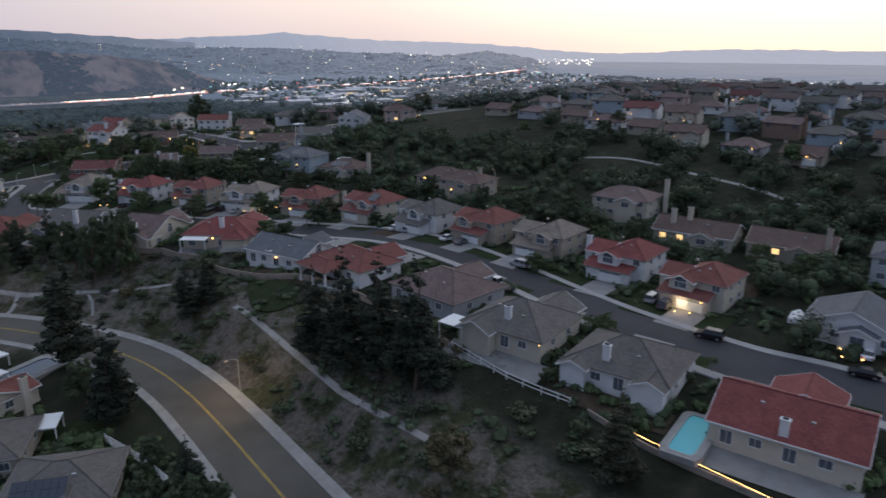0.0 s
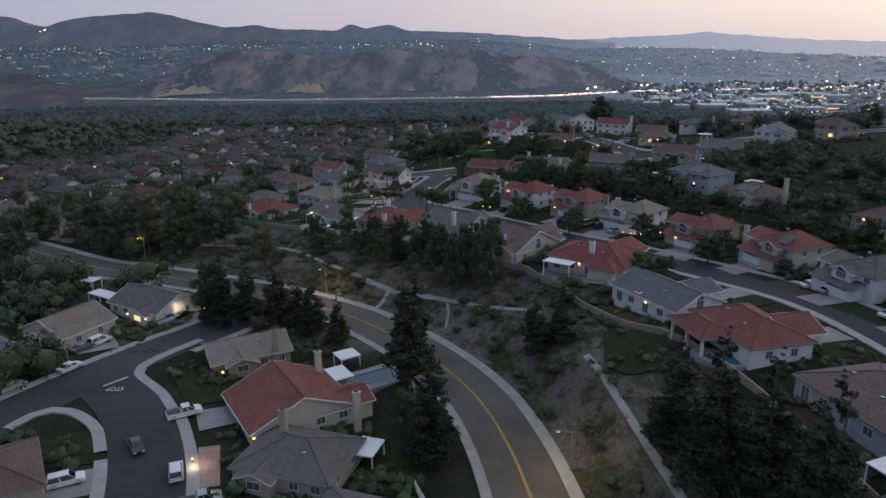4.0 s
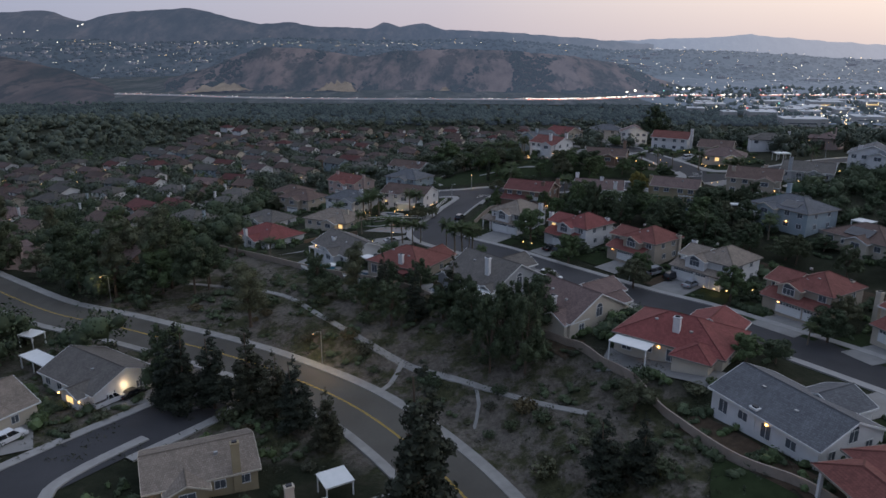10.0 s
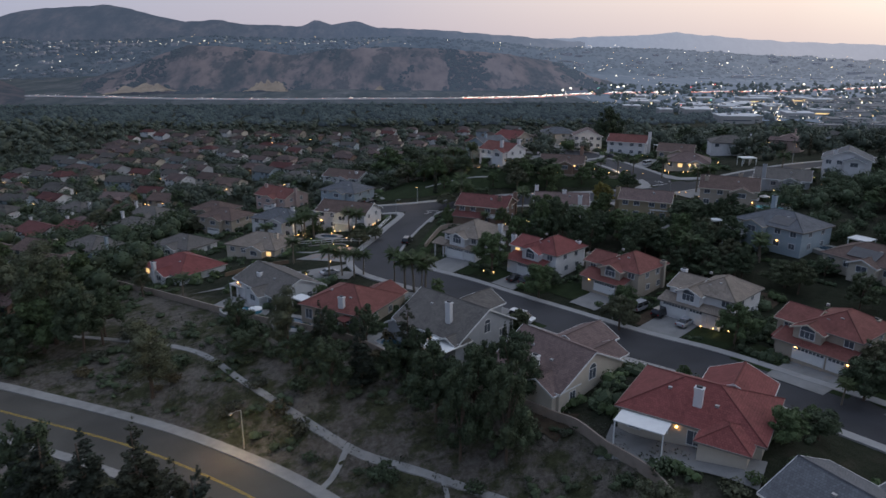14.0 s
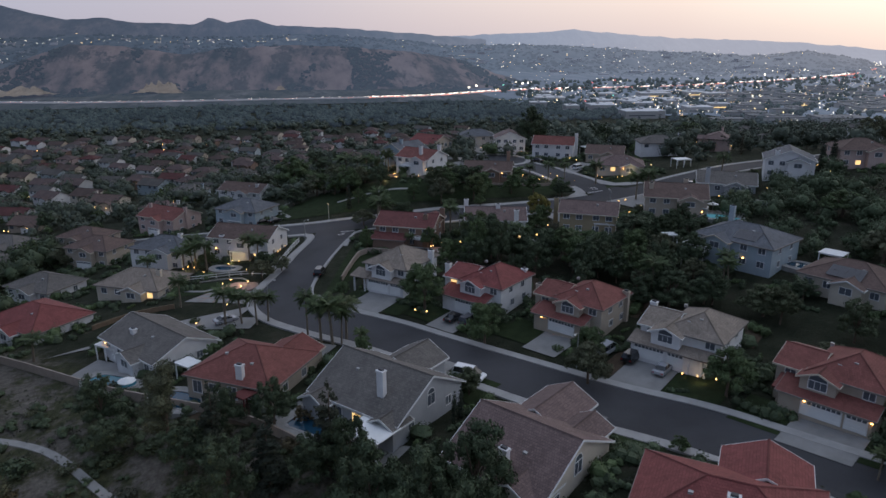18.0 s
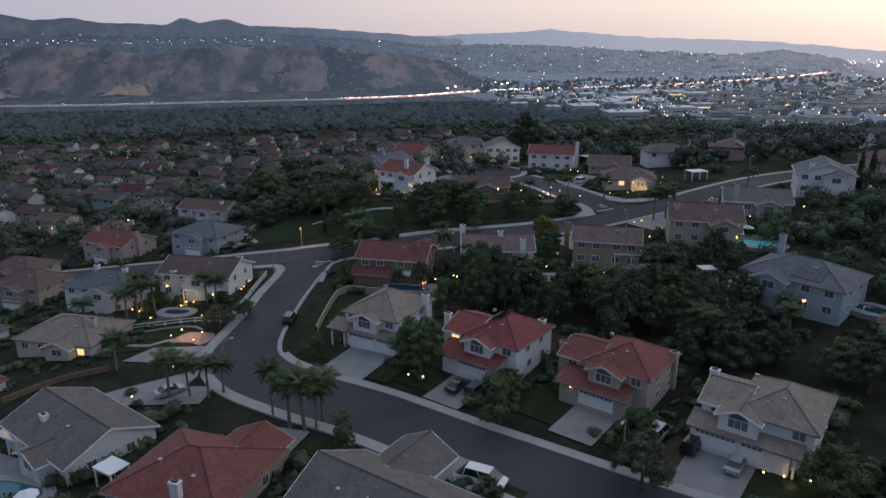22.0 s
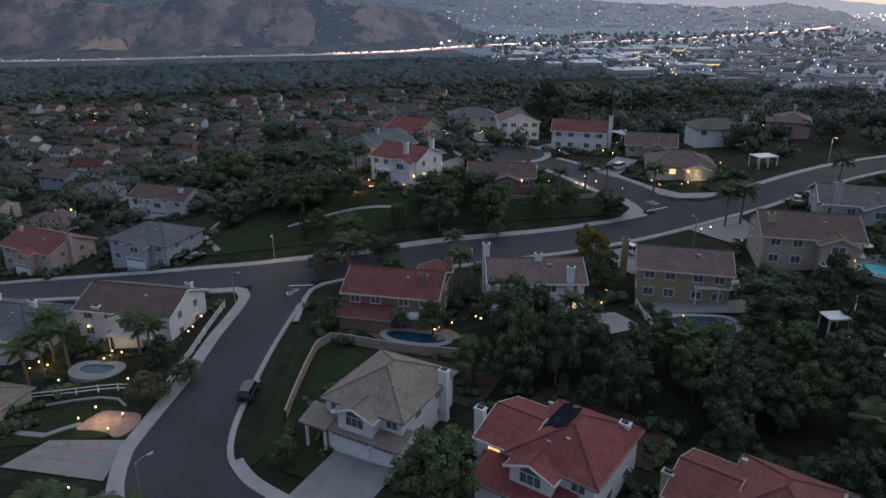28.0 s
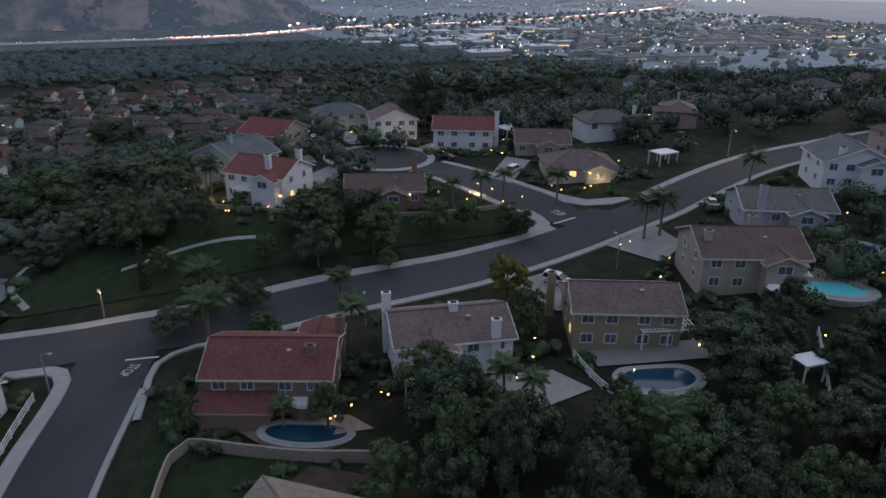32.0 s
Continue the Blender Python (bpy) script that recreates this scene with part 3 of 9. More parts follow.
PATH_A = [(-75, 178), (-58, 171), (-38.5, 160.2), (-25, 144.3), (-8, 126), (4, 116.5), (17, 105.5), (21.5, 102)]
PATH_B = [(27.5, 76.5), (28.2, 72), (29.3, 60), (30.4, 45), (31, 34), (33, 23), (34.5, 15)]
for line in (PATH_A, PATH_B):
    struct("footpath", ribbon(line, [(-0.6, -0.1), (-0.57, 0.1), (0.57, 0.1), (0.6, -0.1)]), M_CONC_D, "narrow concrete drainage path across the dry hillside", "path")
struct("footpath", ribbon([(160.2, 120.7), (173, 106), (175.5, 92), (174.5, 77.6), (173.6, 54.9), (169.1, 35.4), (177.8, 21.1), (184, 2)], [(-0.9, -0.1), (-0.85, 0.12), (0.85, 0.12), (0.9, -0.1)]), M_CONC_D, "pale drainage path along the slope of the ridge", "path")
struct("footpath", ribbon([(-8, 126), (-10, 121.5), (-11.5, 119)], [(-0.5, -0.1), (-0.48, 0.11), (0.48, 0.11), (0.5, -0.1)]), M_CONC_D, "short concrete spur of the drainage path", "path")
struct("footpath", ribbon([(5, 115.5), (5.5, 111), (4.5, 106)], [(-0.3, -0.1), (-0.28, 0.11), (0.28, 0.11), (0.3, -0.1)]), M_CONC_D, "short concrete spur of the drainage path", "path")


def road_word(x, y, head, size, text="STOP"):
    cu = bpy.data.curves.new("road_word", "FONT")
    cu.body, cu.size, cu.align_x, cu.align_y = text, size, "CENTER", "CENTER"
    cu.materials.append(M_WHITEPAINT)
    n = Vector((ground(x - 0.5, y) - ground(x + 0.5, y), ground(x, y - 0.5) - ground(x, y + 0.5), 1)).normalized()
    ob = new("road_word", cu)
    ob.matrix_basis = Matrix.Translation((x, y, ground(x, y) + 0.21)) @ n.to_track_quat("Z", "Y").to_matrix().to_4x4() @ pose(0, 0, 0, 0, 0, head) @ Matrix.Diagonal((0.8, 1.5, 1, 1))
    tagged(ob, "the word STOP painted in white on the asphalt", "road marking", kind="structure")


def stop_line(x, y, head, w):
    a = radians(head)
    d, n = Vector((math.cos(a), math.sin(a))), Vector((-math.sin(a), math.cos(a)))
    c = Vector((x, y))
    patch("road_line", [c - d * w / 2 - n * 0.2, c + d * w / 2 - n * 0.2, c + d * w / 2 + n * 0.2, c - d * w / 2 + n * 0.2], M_WHITEPAINT, "white stop line on the asphalt", "road marking", 0.19, 4)


road_word(12.3, 248.9, -18, 1.5)
stop_line(14.2, 251.2, -25, 4.6)
road_word(92.3, 263.6, -12, 1.5)
stop_line(91.2, 260.0, 0, 5.0)
road_word(-54.4, 79.0, 50, 1.5)
stop_line(-55.5, 82.0, 55, 4.8)


def corner(pts, label="rounded pale concrete street corner"):
    """A raised corner of pavement."""
    c = [Vector(p) for p in pts]
    m = Mesh()
    o = sum(c, Vector((0, 0))) / len(c)
    for a, b in zip(c, c[1:] + c[:1]):
        za, zb, zo = (ground(*p) + 0.27 for p in (a, b, o))
        m.face([(*o, zo), (*a, za), (*b, zb)])
        m.face([(*a, za - 0.35), (*b, zb - 0.35), (*b, zb), (*a, za)])
    struct("pavement", m, M_CONC, label, "pavement")


struct("pavement", ribbon([(-3.0, 260.6), (0.6, 258.8), (3.2, 257.4), (4.9, 255.0), (5.3, 251.6), (3.9, 246.0), (0.7, 237.3), (-1.1, 231.5), (-3.0, 225.2), (-5.6, 218.3), (-7.6, 213.0), (-9.0, 209.0)], kerb(0, 2.1, 0.14)), M_CONC, "rounded pale concrete street corner", "pavement")
struct("pavement", ribbon([(11.6, 236.0), (13.1, 241.3), (13.9, 244.9), (15.4, 248.6), (17.9, 250.4), (21.2, 250.9), (25.0, 250.2)], kerb(0, 0.9, 0.14)), M_CONC, "rounded pale concrete street corner", "pavement")
corner([(80.5, 257.2), (85.5, 257.8), (88.3, 260.4), (88.8, 264.5), (88.3, 268.5), (86.6, 268.0), (86.3, 262.5), (83.0, 260.0)])
corner([(96.0, 272.5), (96.3, 267.5), (98.5, 263.5), (103.0, 260.6), (107.5, 260.2), (107.3, 262.0), (101.5, 263.5), (98.3, 268.0), (97.5, 273.0)])
struct("pavement", ribbon([(-47.5, 104), (-51.0, 97.8), (-53.4, 92.6), (-54.3, 88.5), (-53.6, 85.2), (-51.0, 81.8), (-47.0, 77.6), (-43.4, 72.2)], kerb(0, -1.8, 0.14)), M_CONC, "rounded pale concrete street corner", "pavement")
struct("pavement", ribbon([(-66.5, 66), (-64.6, 70.4), (-61.8, 72.4), (-58.4, 71.9), (-54.7, 69.6), (-51.2, 66.0), (-48.2, 60.0)], kerb(0, 1.8, 0.14)), M_CONC, "rounded pale concrete street corner", "pavement")
# ------------------------------------------------------------------ houses
def roof_mesh(u0, u1, v0, v1, z, kind, pitch=0.42, over=0.5, thick=0.2):
    """A tiled roof over a rectangle with eaves at height z; hip, gu (ridge along u), gv (ridge along v), shed_s / shed_n (falls to -v / +v)."""
    a0, a1, b0, b1 = u0 - over, u1 + over, v0 - over, v1 + over
    ze = z - over * pitch
    m = Mesh()

    def slope(pts):
        # UVs: along the lowest edge, and up the slope
        p = [Vector(q) for q in pts]
        e = (p[1] - p[0]).normalized()
        n = (p[1] - p[0]).cross(p[-1] - p[0]).normalized()
        up = n.cross(e)
        m.face(pts, [((q - p[0]).dot(e), (q - p[0]).dot(up)) for q in p])
        m.face([tuple(q - Vector((0, 0, thick))) for q in reversed(p)])

    def skirt(pts):
        m.rim = pts
        for p, q in zip(pts, pts[1:] + pts[:1]):
            m.face([(p[0], p[1], p[2] - thick), (q[0], q[1], q[2] - thick), q, p])
    w, d = a1 - a0, b1 - b0
    if kind == "hip":
        if w >= d:
            r = d / 2 * pitch
            e0, e1 = (a0 + d / 2, (b0 + b1) / 2, ze + r), (a1 - d / 2, (b0 + b1) / 2, ze + r)
        else:
            r = w / 2 * pitch
            e0, e1 = ((a0 + a1) / 2, b0 + w / 2, ze + r), ((a0 + a1) / 2, b1 - w / 2, ze + r)
        c = [(a0, b0, ze), (a1, b0, ze), (a1, b1, ze), (a0, b1, ze)]
        if w >= d:
            slope([c[0], c[1], e1, e0]); slope([c[2], c[3], e0, e1]); slope([c[1], c[2], e1]); slope([c[3], c[0], e0])
        else:
            slope([c[0], c[1], e0]); slope([c[2], c[3], e1]); slope([c[1], c[2], e1, e0]); slope([c[3], c[0], e0, e1])
        skirt(c)
        caps = [(e0, e1)] + ([(c[0], e0), (c[3], e0), (c[1], e1), (c[2], e1)] if w >= d else [(c[0], e0), (c[1], e0), (c[2], e1), (c[3], e1)])
    elif kind == "gu":
        r = d / 2 * pitch
        e0, e1 = (a0, (b0 + b1) / 2, ze + r), (a1, (b0 + b1) / 2, ze + r)
        slope([(a0, b0, ze), (a1, b0, ze), e1, e0]); slope([(a1, b1, ze), (a0, b1, ze), e0, e1])
        skirt([(a0, b0, ze), (a1, b0, ze), e1, (a1, b1, ze), (a0, b1, ze), e0])
        caps = [(e0, e1)]
    elif kind == "gv":
        r = w / 2 * pitch
        e0, e1 = ((a0 + a1) / 2, b0, ze + r), ((a0 + a1) / 2, b1, ze + r)
        slope([(a1, b0, ze), (a1, b1, ze), e1, e0]); slope([(a0, b1, ze), (a0, b0, ze), e0, e1])
        skirt([(a0, b0, ze), e0, (a1, b0, ze), (a1, b1, ze), e1, (a0, b1, ze)])
        caps = [(e0, e1)]
    else:
        lo, hi = ze, ze + d * pitch
        zs = (lo, lo, hi, hi) if kind == "shed_s" else (hi, hi, lo, lo)
        c = [(a0, b0, zs[0]), (a1, b0, zs[1]), (a1, b1, zs[2]), (a0, b1, zs[3])]
        if kind == "shed_s":
            slope(c)
        else:
            slope([c[2], c[3], c[0], c[1]])
        skirt(c)
        caps = []
    for p, q in caps:
        p, q = Vector(p), Vector(q)
        s = (q - p).cross(Vector((0, 0, 1)))
        if s.length < 0.01:
            continue
        s = s.normalized() * 0.14
        up = Vector((0, 0, 0.09))
        m.face([p - s, q - s, q + up, p + up])
        m.face([p + up, q + up, q + s, p + s])
    return m


def fascia(pts, drop=0.24, half=0.035):
    """White boards under the edge of a roof."""
    m = Mesh()
    for p, q in zip(pts, pts[1:] + pts[:1]):
        p, q = Vector(p), Vector(q)
        s = Vector((q.y - p.y, p.x - q.x, 0))
        if s.length < 0.05:
            continue
        s = s.normalized() * half
        up, dn = Vector((0, 0, 0.012)), Vector((0, 0, -drop))
        c = [p - s + dn, q - s + dn, q - s + up, p - s + up, p + s + dn, q + s + dn, q + s + up, p + s + up]
        for ids in ((0, 1, 2, 3), (5, 4, 7, 6), (3, 2, 6, 7), (4, 5, 1, 0)):
            m.face([c[i] for i in ids])
    return m


def gable_top(m, u0, u1, v0, v1, z, kind, pitch=0.42):
    if kind == "gu":
        r = (v1 - v0) / 2 * pitch
        for u in (u0, u1):
            m.face([(u, v0, z), (u, v1, z), (u, (v0 + v1) / 2, z + r)])
    elif kind == "gv":
        r = (u1 - u0) / 2 * pitch
        for v in (v0, v1):
            m.face([(u0, v, z), (u1, v, z), ((u0 + u1) / 2, v, z + r)])


def window(house, u, v, z, face, w=1.3, h=1.2, lit=False, arch=False, mat=None):
    """A framed window on a wall; face: the way it looks, s, n, e or w in the house's own directions."""
    turn = {"s": 0, "e": 90, "n": 180, "w": 270}[face]
    win = new("window")
    win.parent = house
    win.matrix_basis = pose(u, v, z, 0, 0, turn)
    fr, pa = Mesh(), Mesh()
    t, dep = 0.1, 0.07
    top = h / 2
    fr.box(-w / 2 - t, -w / 2, -dep, 0.02, -h / 2 - t, top + (0 if arch else t)).box(w / 2, w / 2 + t, -dep, 0.02, -h / 2 - t, top + (0 if arch else t))
    fr.box(-w / 2, w / 2, -dep - 0.02, 0.02, -h / 2 - t, -h / 2)
    if not arch:
        fr.box(-w / 2, w / 2, -dep, 0.02, top, top + t)
    n = 2 if w > 0.9 else 1
    if w > 2.2:
        n = 3
    for k in range(1, n):
        fr.box(-w / 2 + w * k / n - 0.03, -w / 2 + w * k / n + 0.03, -dep * 0.7, 0, -h / 2, top)
    if arch:
        k = 8
        arc = [(-math.cos(i * math.pi / k) * w / 2, math.sin(i * math.pi / k) * w / 2) for i in range(k + 1)]
        for (xa, za), (xb, zb) in zip(arc, arc[1:]):
            s = 1 + t / (w / 2)
            fr.face([(xa, -dep, top + za), (xb, -dep, top + zb), (xb * s, -dep, top + zb * s), (xa * s, -dep, top + za * s)][::-1])
            fr.face([(xa * s, -dep, top + za * s), (xb * s, -dep, top + zb * s), (xb * s, 0.02, top + zb * s), (xa * s, 0.02, top + za * s)][::-1])
        pa.face([(x, -0.02, top + zz) for x, zz in arc][::-1])
        fr.box(-w / 2, w / 2, -dep, 0, top - 0.04, top + 0.04)
    for k in range(n):
        pa.face([(-w / 2 + w * k / n, -0.02, -h / 2), (-w / 2 + w * (k + 1) / n, -0.02, -h / 2), (-w / 2 + w * (k + 1) / n, -0.02, top), (-w / 2 + w * k / n, -0.02, top)])
    part("frame", fr, mat or M_FRAME, win)
    part("pane", pa, M_WARM if lit else M_GLASS, win, "lit pane" if lit else "")
    return win


def garage_door(house, u, v, z, w, face="s", h=2.15):
    turn = {"s": 0, "e": 90, "n": 180, "w": 270}[face]
    gd = new("garage_door")
    gd.parent = house
    gd.matrix_basis = pose(u, v, z, 0, 0, turn)
    leaf, glass, trim = Mesh(), Mesh(), Mesh()
    leaf.box(-w / 2, w / 2, -0.03, 0.05, 0, h)
    n = max(4, round(w / 0.6))
    for i in range(n):
        for j in range(4):
            x0, x1, z0, z1 = -w / 2 + w * i / n + 0.06, -w / 2 + w * (i + 1) / n - 0.06, h * j / 4 + 0.06, h * (j + 1) / 4 - 0.06
            if j < 3:
                leaf.box(x0, x1, -0.055, -0.03, z0, z1, "n")
            else:
                glass.face([(x0, -0.036, z0), (x1, -0.036, z0), (x1, -0.036, z1), (x0, -0.036, z1)])
    trim.box(-w / 2 - 0.15, -w / 2, -0.08, 0.05, 0, h + 0.15).box(w / 2, w / 2 + 0.15, -0.08, 0.05, 0, h + 0.15).box(-w / 2, w / 2, -0.08, 0.05, h, h + 0.15)
    part("leaf", leaf, M_WHITE, gd)
    part("glazing", glass, M_GLASS, gd)
    part("trim", trim, M_FRAME, gd)


def chimney(house, u, v, z0, z1, mat, w=1.1, d=0.75):
    m, cap = Mesh(), Mesh()
    m.box(u - w / 2, u + w / 2, v - d / 2, v + d / 2, z0, z1 - 0.35)
    m.box(u - w / 2 - 0.08, u + w / 2 + 0.08, v - d / 2 - 0.08, v + d / 2 + 0.08, z1 - 0.35, z1 - 0.12)
    cap.box(u - w / 2 + 0.2, u + w / 2 - 0.2, v - d / 2 + 0.15, v + d / 2 - 0.15, z1 - 0.12, z1 + 0.1)
    ch = part("chimney", m, mat, house)
    part("flue_cap", cap, M_DARK, ch, "dark metal flue cap")


def wall_lamp(house, u, v, z):
    lamp = new("wall_lamp")
    lamp.parent = house
    lamp.matrix_basis = Matrix.Translation((u, v, z))
    part("bracket", Mesh().box(-0.06, 0.06, -0.06, 0.1, 0.1, 0.22).box(-0.1, 0.1, -0.12, 0.06, 0.22, 0.26), M_DARK, lamp)
    part("globe", Mesh().tube([(0, 0, -0.2), (0, 0, -0.1), (0, 0, 0.08), (0, 0, 0.2)], [0.06, 0.17, 0.17, 0.06], 8), M_BULB, lamp, "glowing warm glass")


HOUSES = {}
BOXES = []


def house(name, x, y, head, blocks, wall, roof, label, dz=0.15, pitch=0.42, group="houses along the streets", category="house"):
    """blocks: (u0, u1, v0, v1, eaves height, roof kind), in the house's own directions: u along its front, v to its rear."""
    z = ground(x, y) + dz
    h = empty("house", pose(x, y, z, 0, 0, head), label, category, group)
    wm, rm = WALLS[wall], ROOFS[roof]
    for i, blk in enumerate(blocks):
        u0, u1, v0, v1, e, kind = blk[:6]
        pt = blk[6] if len(blk) > 6 else pitch
        if len(blk) > 7:
            # a roof carried by posts
            for u in (u0 + 0.4, (u0 + u1) / 2, u1 - 0.4):
                part("porch_post", Mesh().box(u - 0.2, u + 0.2, v0 + 0.2, v0 + 0.6, -3.0, e), wm, h)
            top = roof_mesh(u0, u1, v0, v1, e, kind, pt)
            roof_part = part("roof", top, rm, h)
            part("fascia", fascia(top.rim), M_EAVE, roof_part, "brown eaves board")
            continue
        m = Mesh().box(u0, u1, v0, v1, -3.0, e, "b" if kind == "flat" else "bt")
        gable_top(m, u0, u1, v0, v1, e, kind, pt)
        if kind.startswith("shed"):
            r = (v1 - v0) * pt
            for u in (u0, u1):
                m.face([(u, v0, e), (u, v1, e), (u, v1 if kind == "shed_s" else v0, e + r)])
        part("wall", m, wm, h)
        if kind != "flat":
            top = roof_mesh(u0, u1, v0, v1, e, kind, pt)
            roof_part = part("roof", top, rm, h)
            part("fascia", fascia(top.rim), M_EAVE if kind[0] in "hs" else M_FRAME if wall in ("white", "cream", "grey") else WALLS["cream"], roof_part, "brown eaves board" if kind[0] in "hs" else "pale painted eaves board")
    HOUSES[name] = h
    BOXES.append((h.matrix_basis.inverted(), blocks))
    return h


def local(h, x, y):
    p = h.matrix_basis.inverted() @ Vector((x, y, 0))
    return p.x, p.y


def vents(h, spots):
    for u, v, z in spots:
        part("roof_vent", Mesh().box(u - 0.25, u + 0.25, v - 0.2, v + 0.2, z - 0.3, z + 0.12), M_STEEL, h, "small metal roof vent")


def north_house(name, x, y, head, w, d, wall, roof, chims=(), wing=0.6, wing_w=4.6, garage=0.0, doors=(4.9,), lit=(), main="hip", lamps=(), label="", eave=5.4, out=2.8, whole=False, pitch=0.52):
    """A two-storey house with its front (-v) to the street: hipped main roof, gabled front bay and a garage under a skirt roof."""
    w2, d2 = w / 2, d / 2
    gw = sum(doors) + 0.6 * len(doors) + 0.6
    g0 = garage * w2 - gw / 2
    b0 = wing * w2 - wing_w / 2
    cut = -w2 if whole else -w2 + 0.32 * w
    left = [] if whole else [(-w2, cut + 0.6, -d2 + 0.8, d2 - 1.6, eave - 0.5, "gu", 0.36)]
    blocks = [(cut, w2, -d2, d2, eave, main, pitch)] + left + [(b0, b0 + wing_w, -d2 - 1.5, -d2 + 4.0, eave - 0.3, "gv"), (min(g0, -w2 * 0.72), max(g0 + gw, w2 * 0.7), -d2 - out, -d2 + 0.5, 2.7, "shed_s", 0.3)]
    h = house(name, x, y, head, blocks, wall, roof, label)
    window(h, b0 + wing_w / 2, -d2 - 1.5, 4.1, "s", 2.3, 1.2, arch=True, lit="wing" in lit)
    for u in (-0.72, 0.05, 0.75):
        if abs(u * w2 - (b0 + wing_w / 2)) > wing_w / 2 + 0.6:
            window(h, u * w2, -d2 + (0.8 if u * w2 < cut else 0), 4.2, "s", 1.4, 1.1, lit="front" in lit or ("side" in lit and u < 0))
    for v in (-0.4, 0.35):
        window(h, w2, v * d2, 4.2, "e", 1.1, 1.2)
        window(h, -w2, v * d2, 4.2, "w", 1.1, 1.2, lit="side" in lit and v < 0)
        window(h, w2, v * d2 + 0.6, 1.5, "e", 1.2, 1.1)
    for u in (-0.65, -0.1, 0.5):
        back = d2 - (1.6 if u * w2 < cut else 0)
        window(h, u * w2, back, 4.2, "n", 1.5, 1.1)
        window(h, u * w2 + 0.3, back, 1.3, "n", 1.7, 1.9, lit="rear" in lit and u < 0)
    c = g0 + 0.6
    for dw in doors:
        garage_door(h, c + dw / 2, -d2 - out, 0.0, dw)
        c += dw + 0.6
    # porch on the side of the front that the garage leaves free
    pu = (g0 - 1.6) if garage > 0 else (g0 + gw + 1.6)
    if abs(pu) < w2 + 0.5:
        part("porch_roof", roof_mesh(pu - 1.5, pu + 1.5, -d2 - 2.0, -d2 + 0.2, 2.7, "shed_s", 0.3), ROOFS[roof], h)
        for s in (-1.3, 1.3):
            part("porch_post", Mesh().box(pu + s - 0.14, pu + s + 0.14, -d2 - 1.95, -d2 - 1.67, -2, 2.65), WALLS[wall], h)
        part("front_door", Mesh().box(pu - 0.5, pu + 0.5, -d2 - 0.06, -d2 + 0.02, 0, 2.1), M_WOOD, h, "brown wooden front door")
    for cx, cy, ct in chims:
        u, v = local(h, cx, cy)
        chimney(h, u, v, 0 if max(abs(u) - w2, abs(v) - d2) > -0.6 else 4, ct - h.matrix_basis.translation.z, WALLS[wall])
    for u, z in lamps:
        wall_lamp(h, u, -d2 - out - 0.15, z)
    vents(h, [(w2 * 0.35, -d2 * 0.45, eave + 1.5), (-w2 * 0.3, d2 * 0.4, eave + 1.5), (w2 * 0.1, -d2 * 0.6, eave + 1.0)])
    return h


def south_house(name, x, y, head, w, d, wall, roof, main="gu", eave=3.2, pitch=0.5, chims=(), wing=None, extra=(), lit=(), label="", patio=None, garage=None):
    """A one-storey house with its back (-v) to the hillside, its garage wing to the street (+v)."""
    w2, d2 = w / 2, d / 2
    blocks = [(-w2, w2, -d2, d2, eave, main)] + list(extra)
    h = house(name, x, y, head, blocks, wall, roof, label, pitch=pitch)
    for i, u in enumerate((-0.75, -0.35, 0.1, 0.55)):
        window(h, u * w2, -d2, 1.5 if i % 2 else 1.2, "s", 1.5, 1.2 if i % 2 else 1.9, lit=i in lit)
    if main == "gu":
        window(h, w2, 0.0, 3.4, "e", 1.6, 1.6, arch=True, lit="gable" in lit)
        window(h, w2, -d2 * 0.6, 1.5, "e", 1.2, 1.3)
        window(h, w2, d2 * 0.55, 1.5, "e", 1.2, 1.3)
        window(h, -w2, 0, 1.6, "w", 1.4, 1.2)
    else:
        for v in (-0.4, 0.4):
            window(h, w2, v * d2, 1.5, "e", 1.2, 1.2)
            window(h, -w2, v * d2, 1.5, "w", 1.2, 1.2)
    for cx, cy, ct in chims:
        u, v = local(h, cx, cy)
        chimney(h, u, v, 0 if max(abs(u) - w2, abs(v) - d2) > -0.4 else 2.5, ct - h.matrix_basis.translation.z, WALLS["white"])
    if garage:
        garage_door(h, garage[0], garage[1], 0, 4.9, "n")
    if patio:
        u0, u1, v0, v1 = patio
        part("patio_roof", Mesh().box(u0, u1, v0, v1, 2.55, 2.7), M_WHITE, h, "flat white patio cover")
        for u in (u0 + 0.15, u1 - 0.15):
            part("patio_post", Mesh().box(u - 0.08, u + 0.08, v0 + 0.1, v0 + 0.26, -2, 2.55), M_WHITE, h)
    vents(h, [(w2 * 0.3, -d2 * 0.5, eave + d2 * 0.5 * pitch + 0.05), (-w2 * 0.4, -d2 * 0.35, eave + d2 * 0.65 * pitch + 0.05)])
    return h


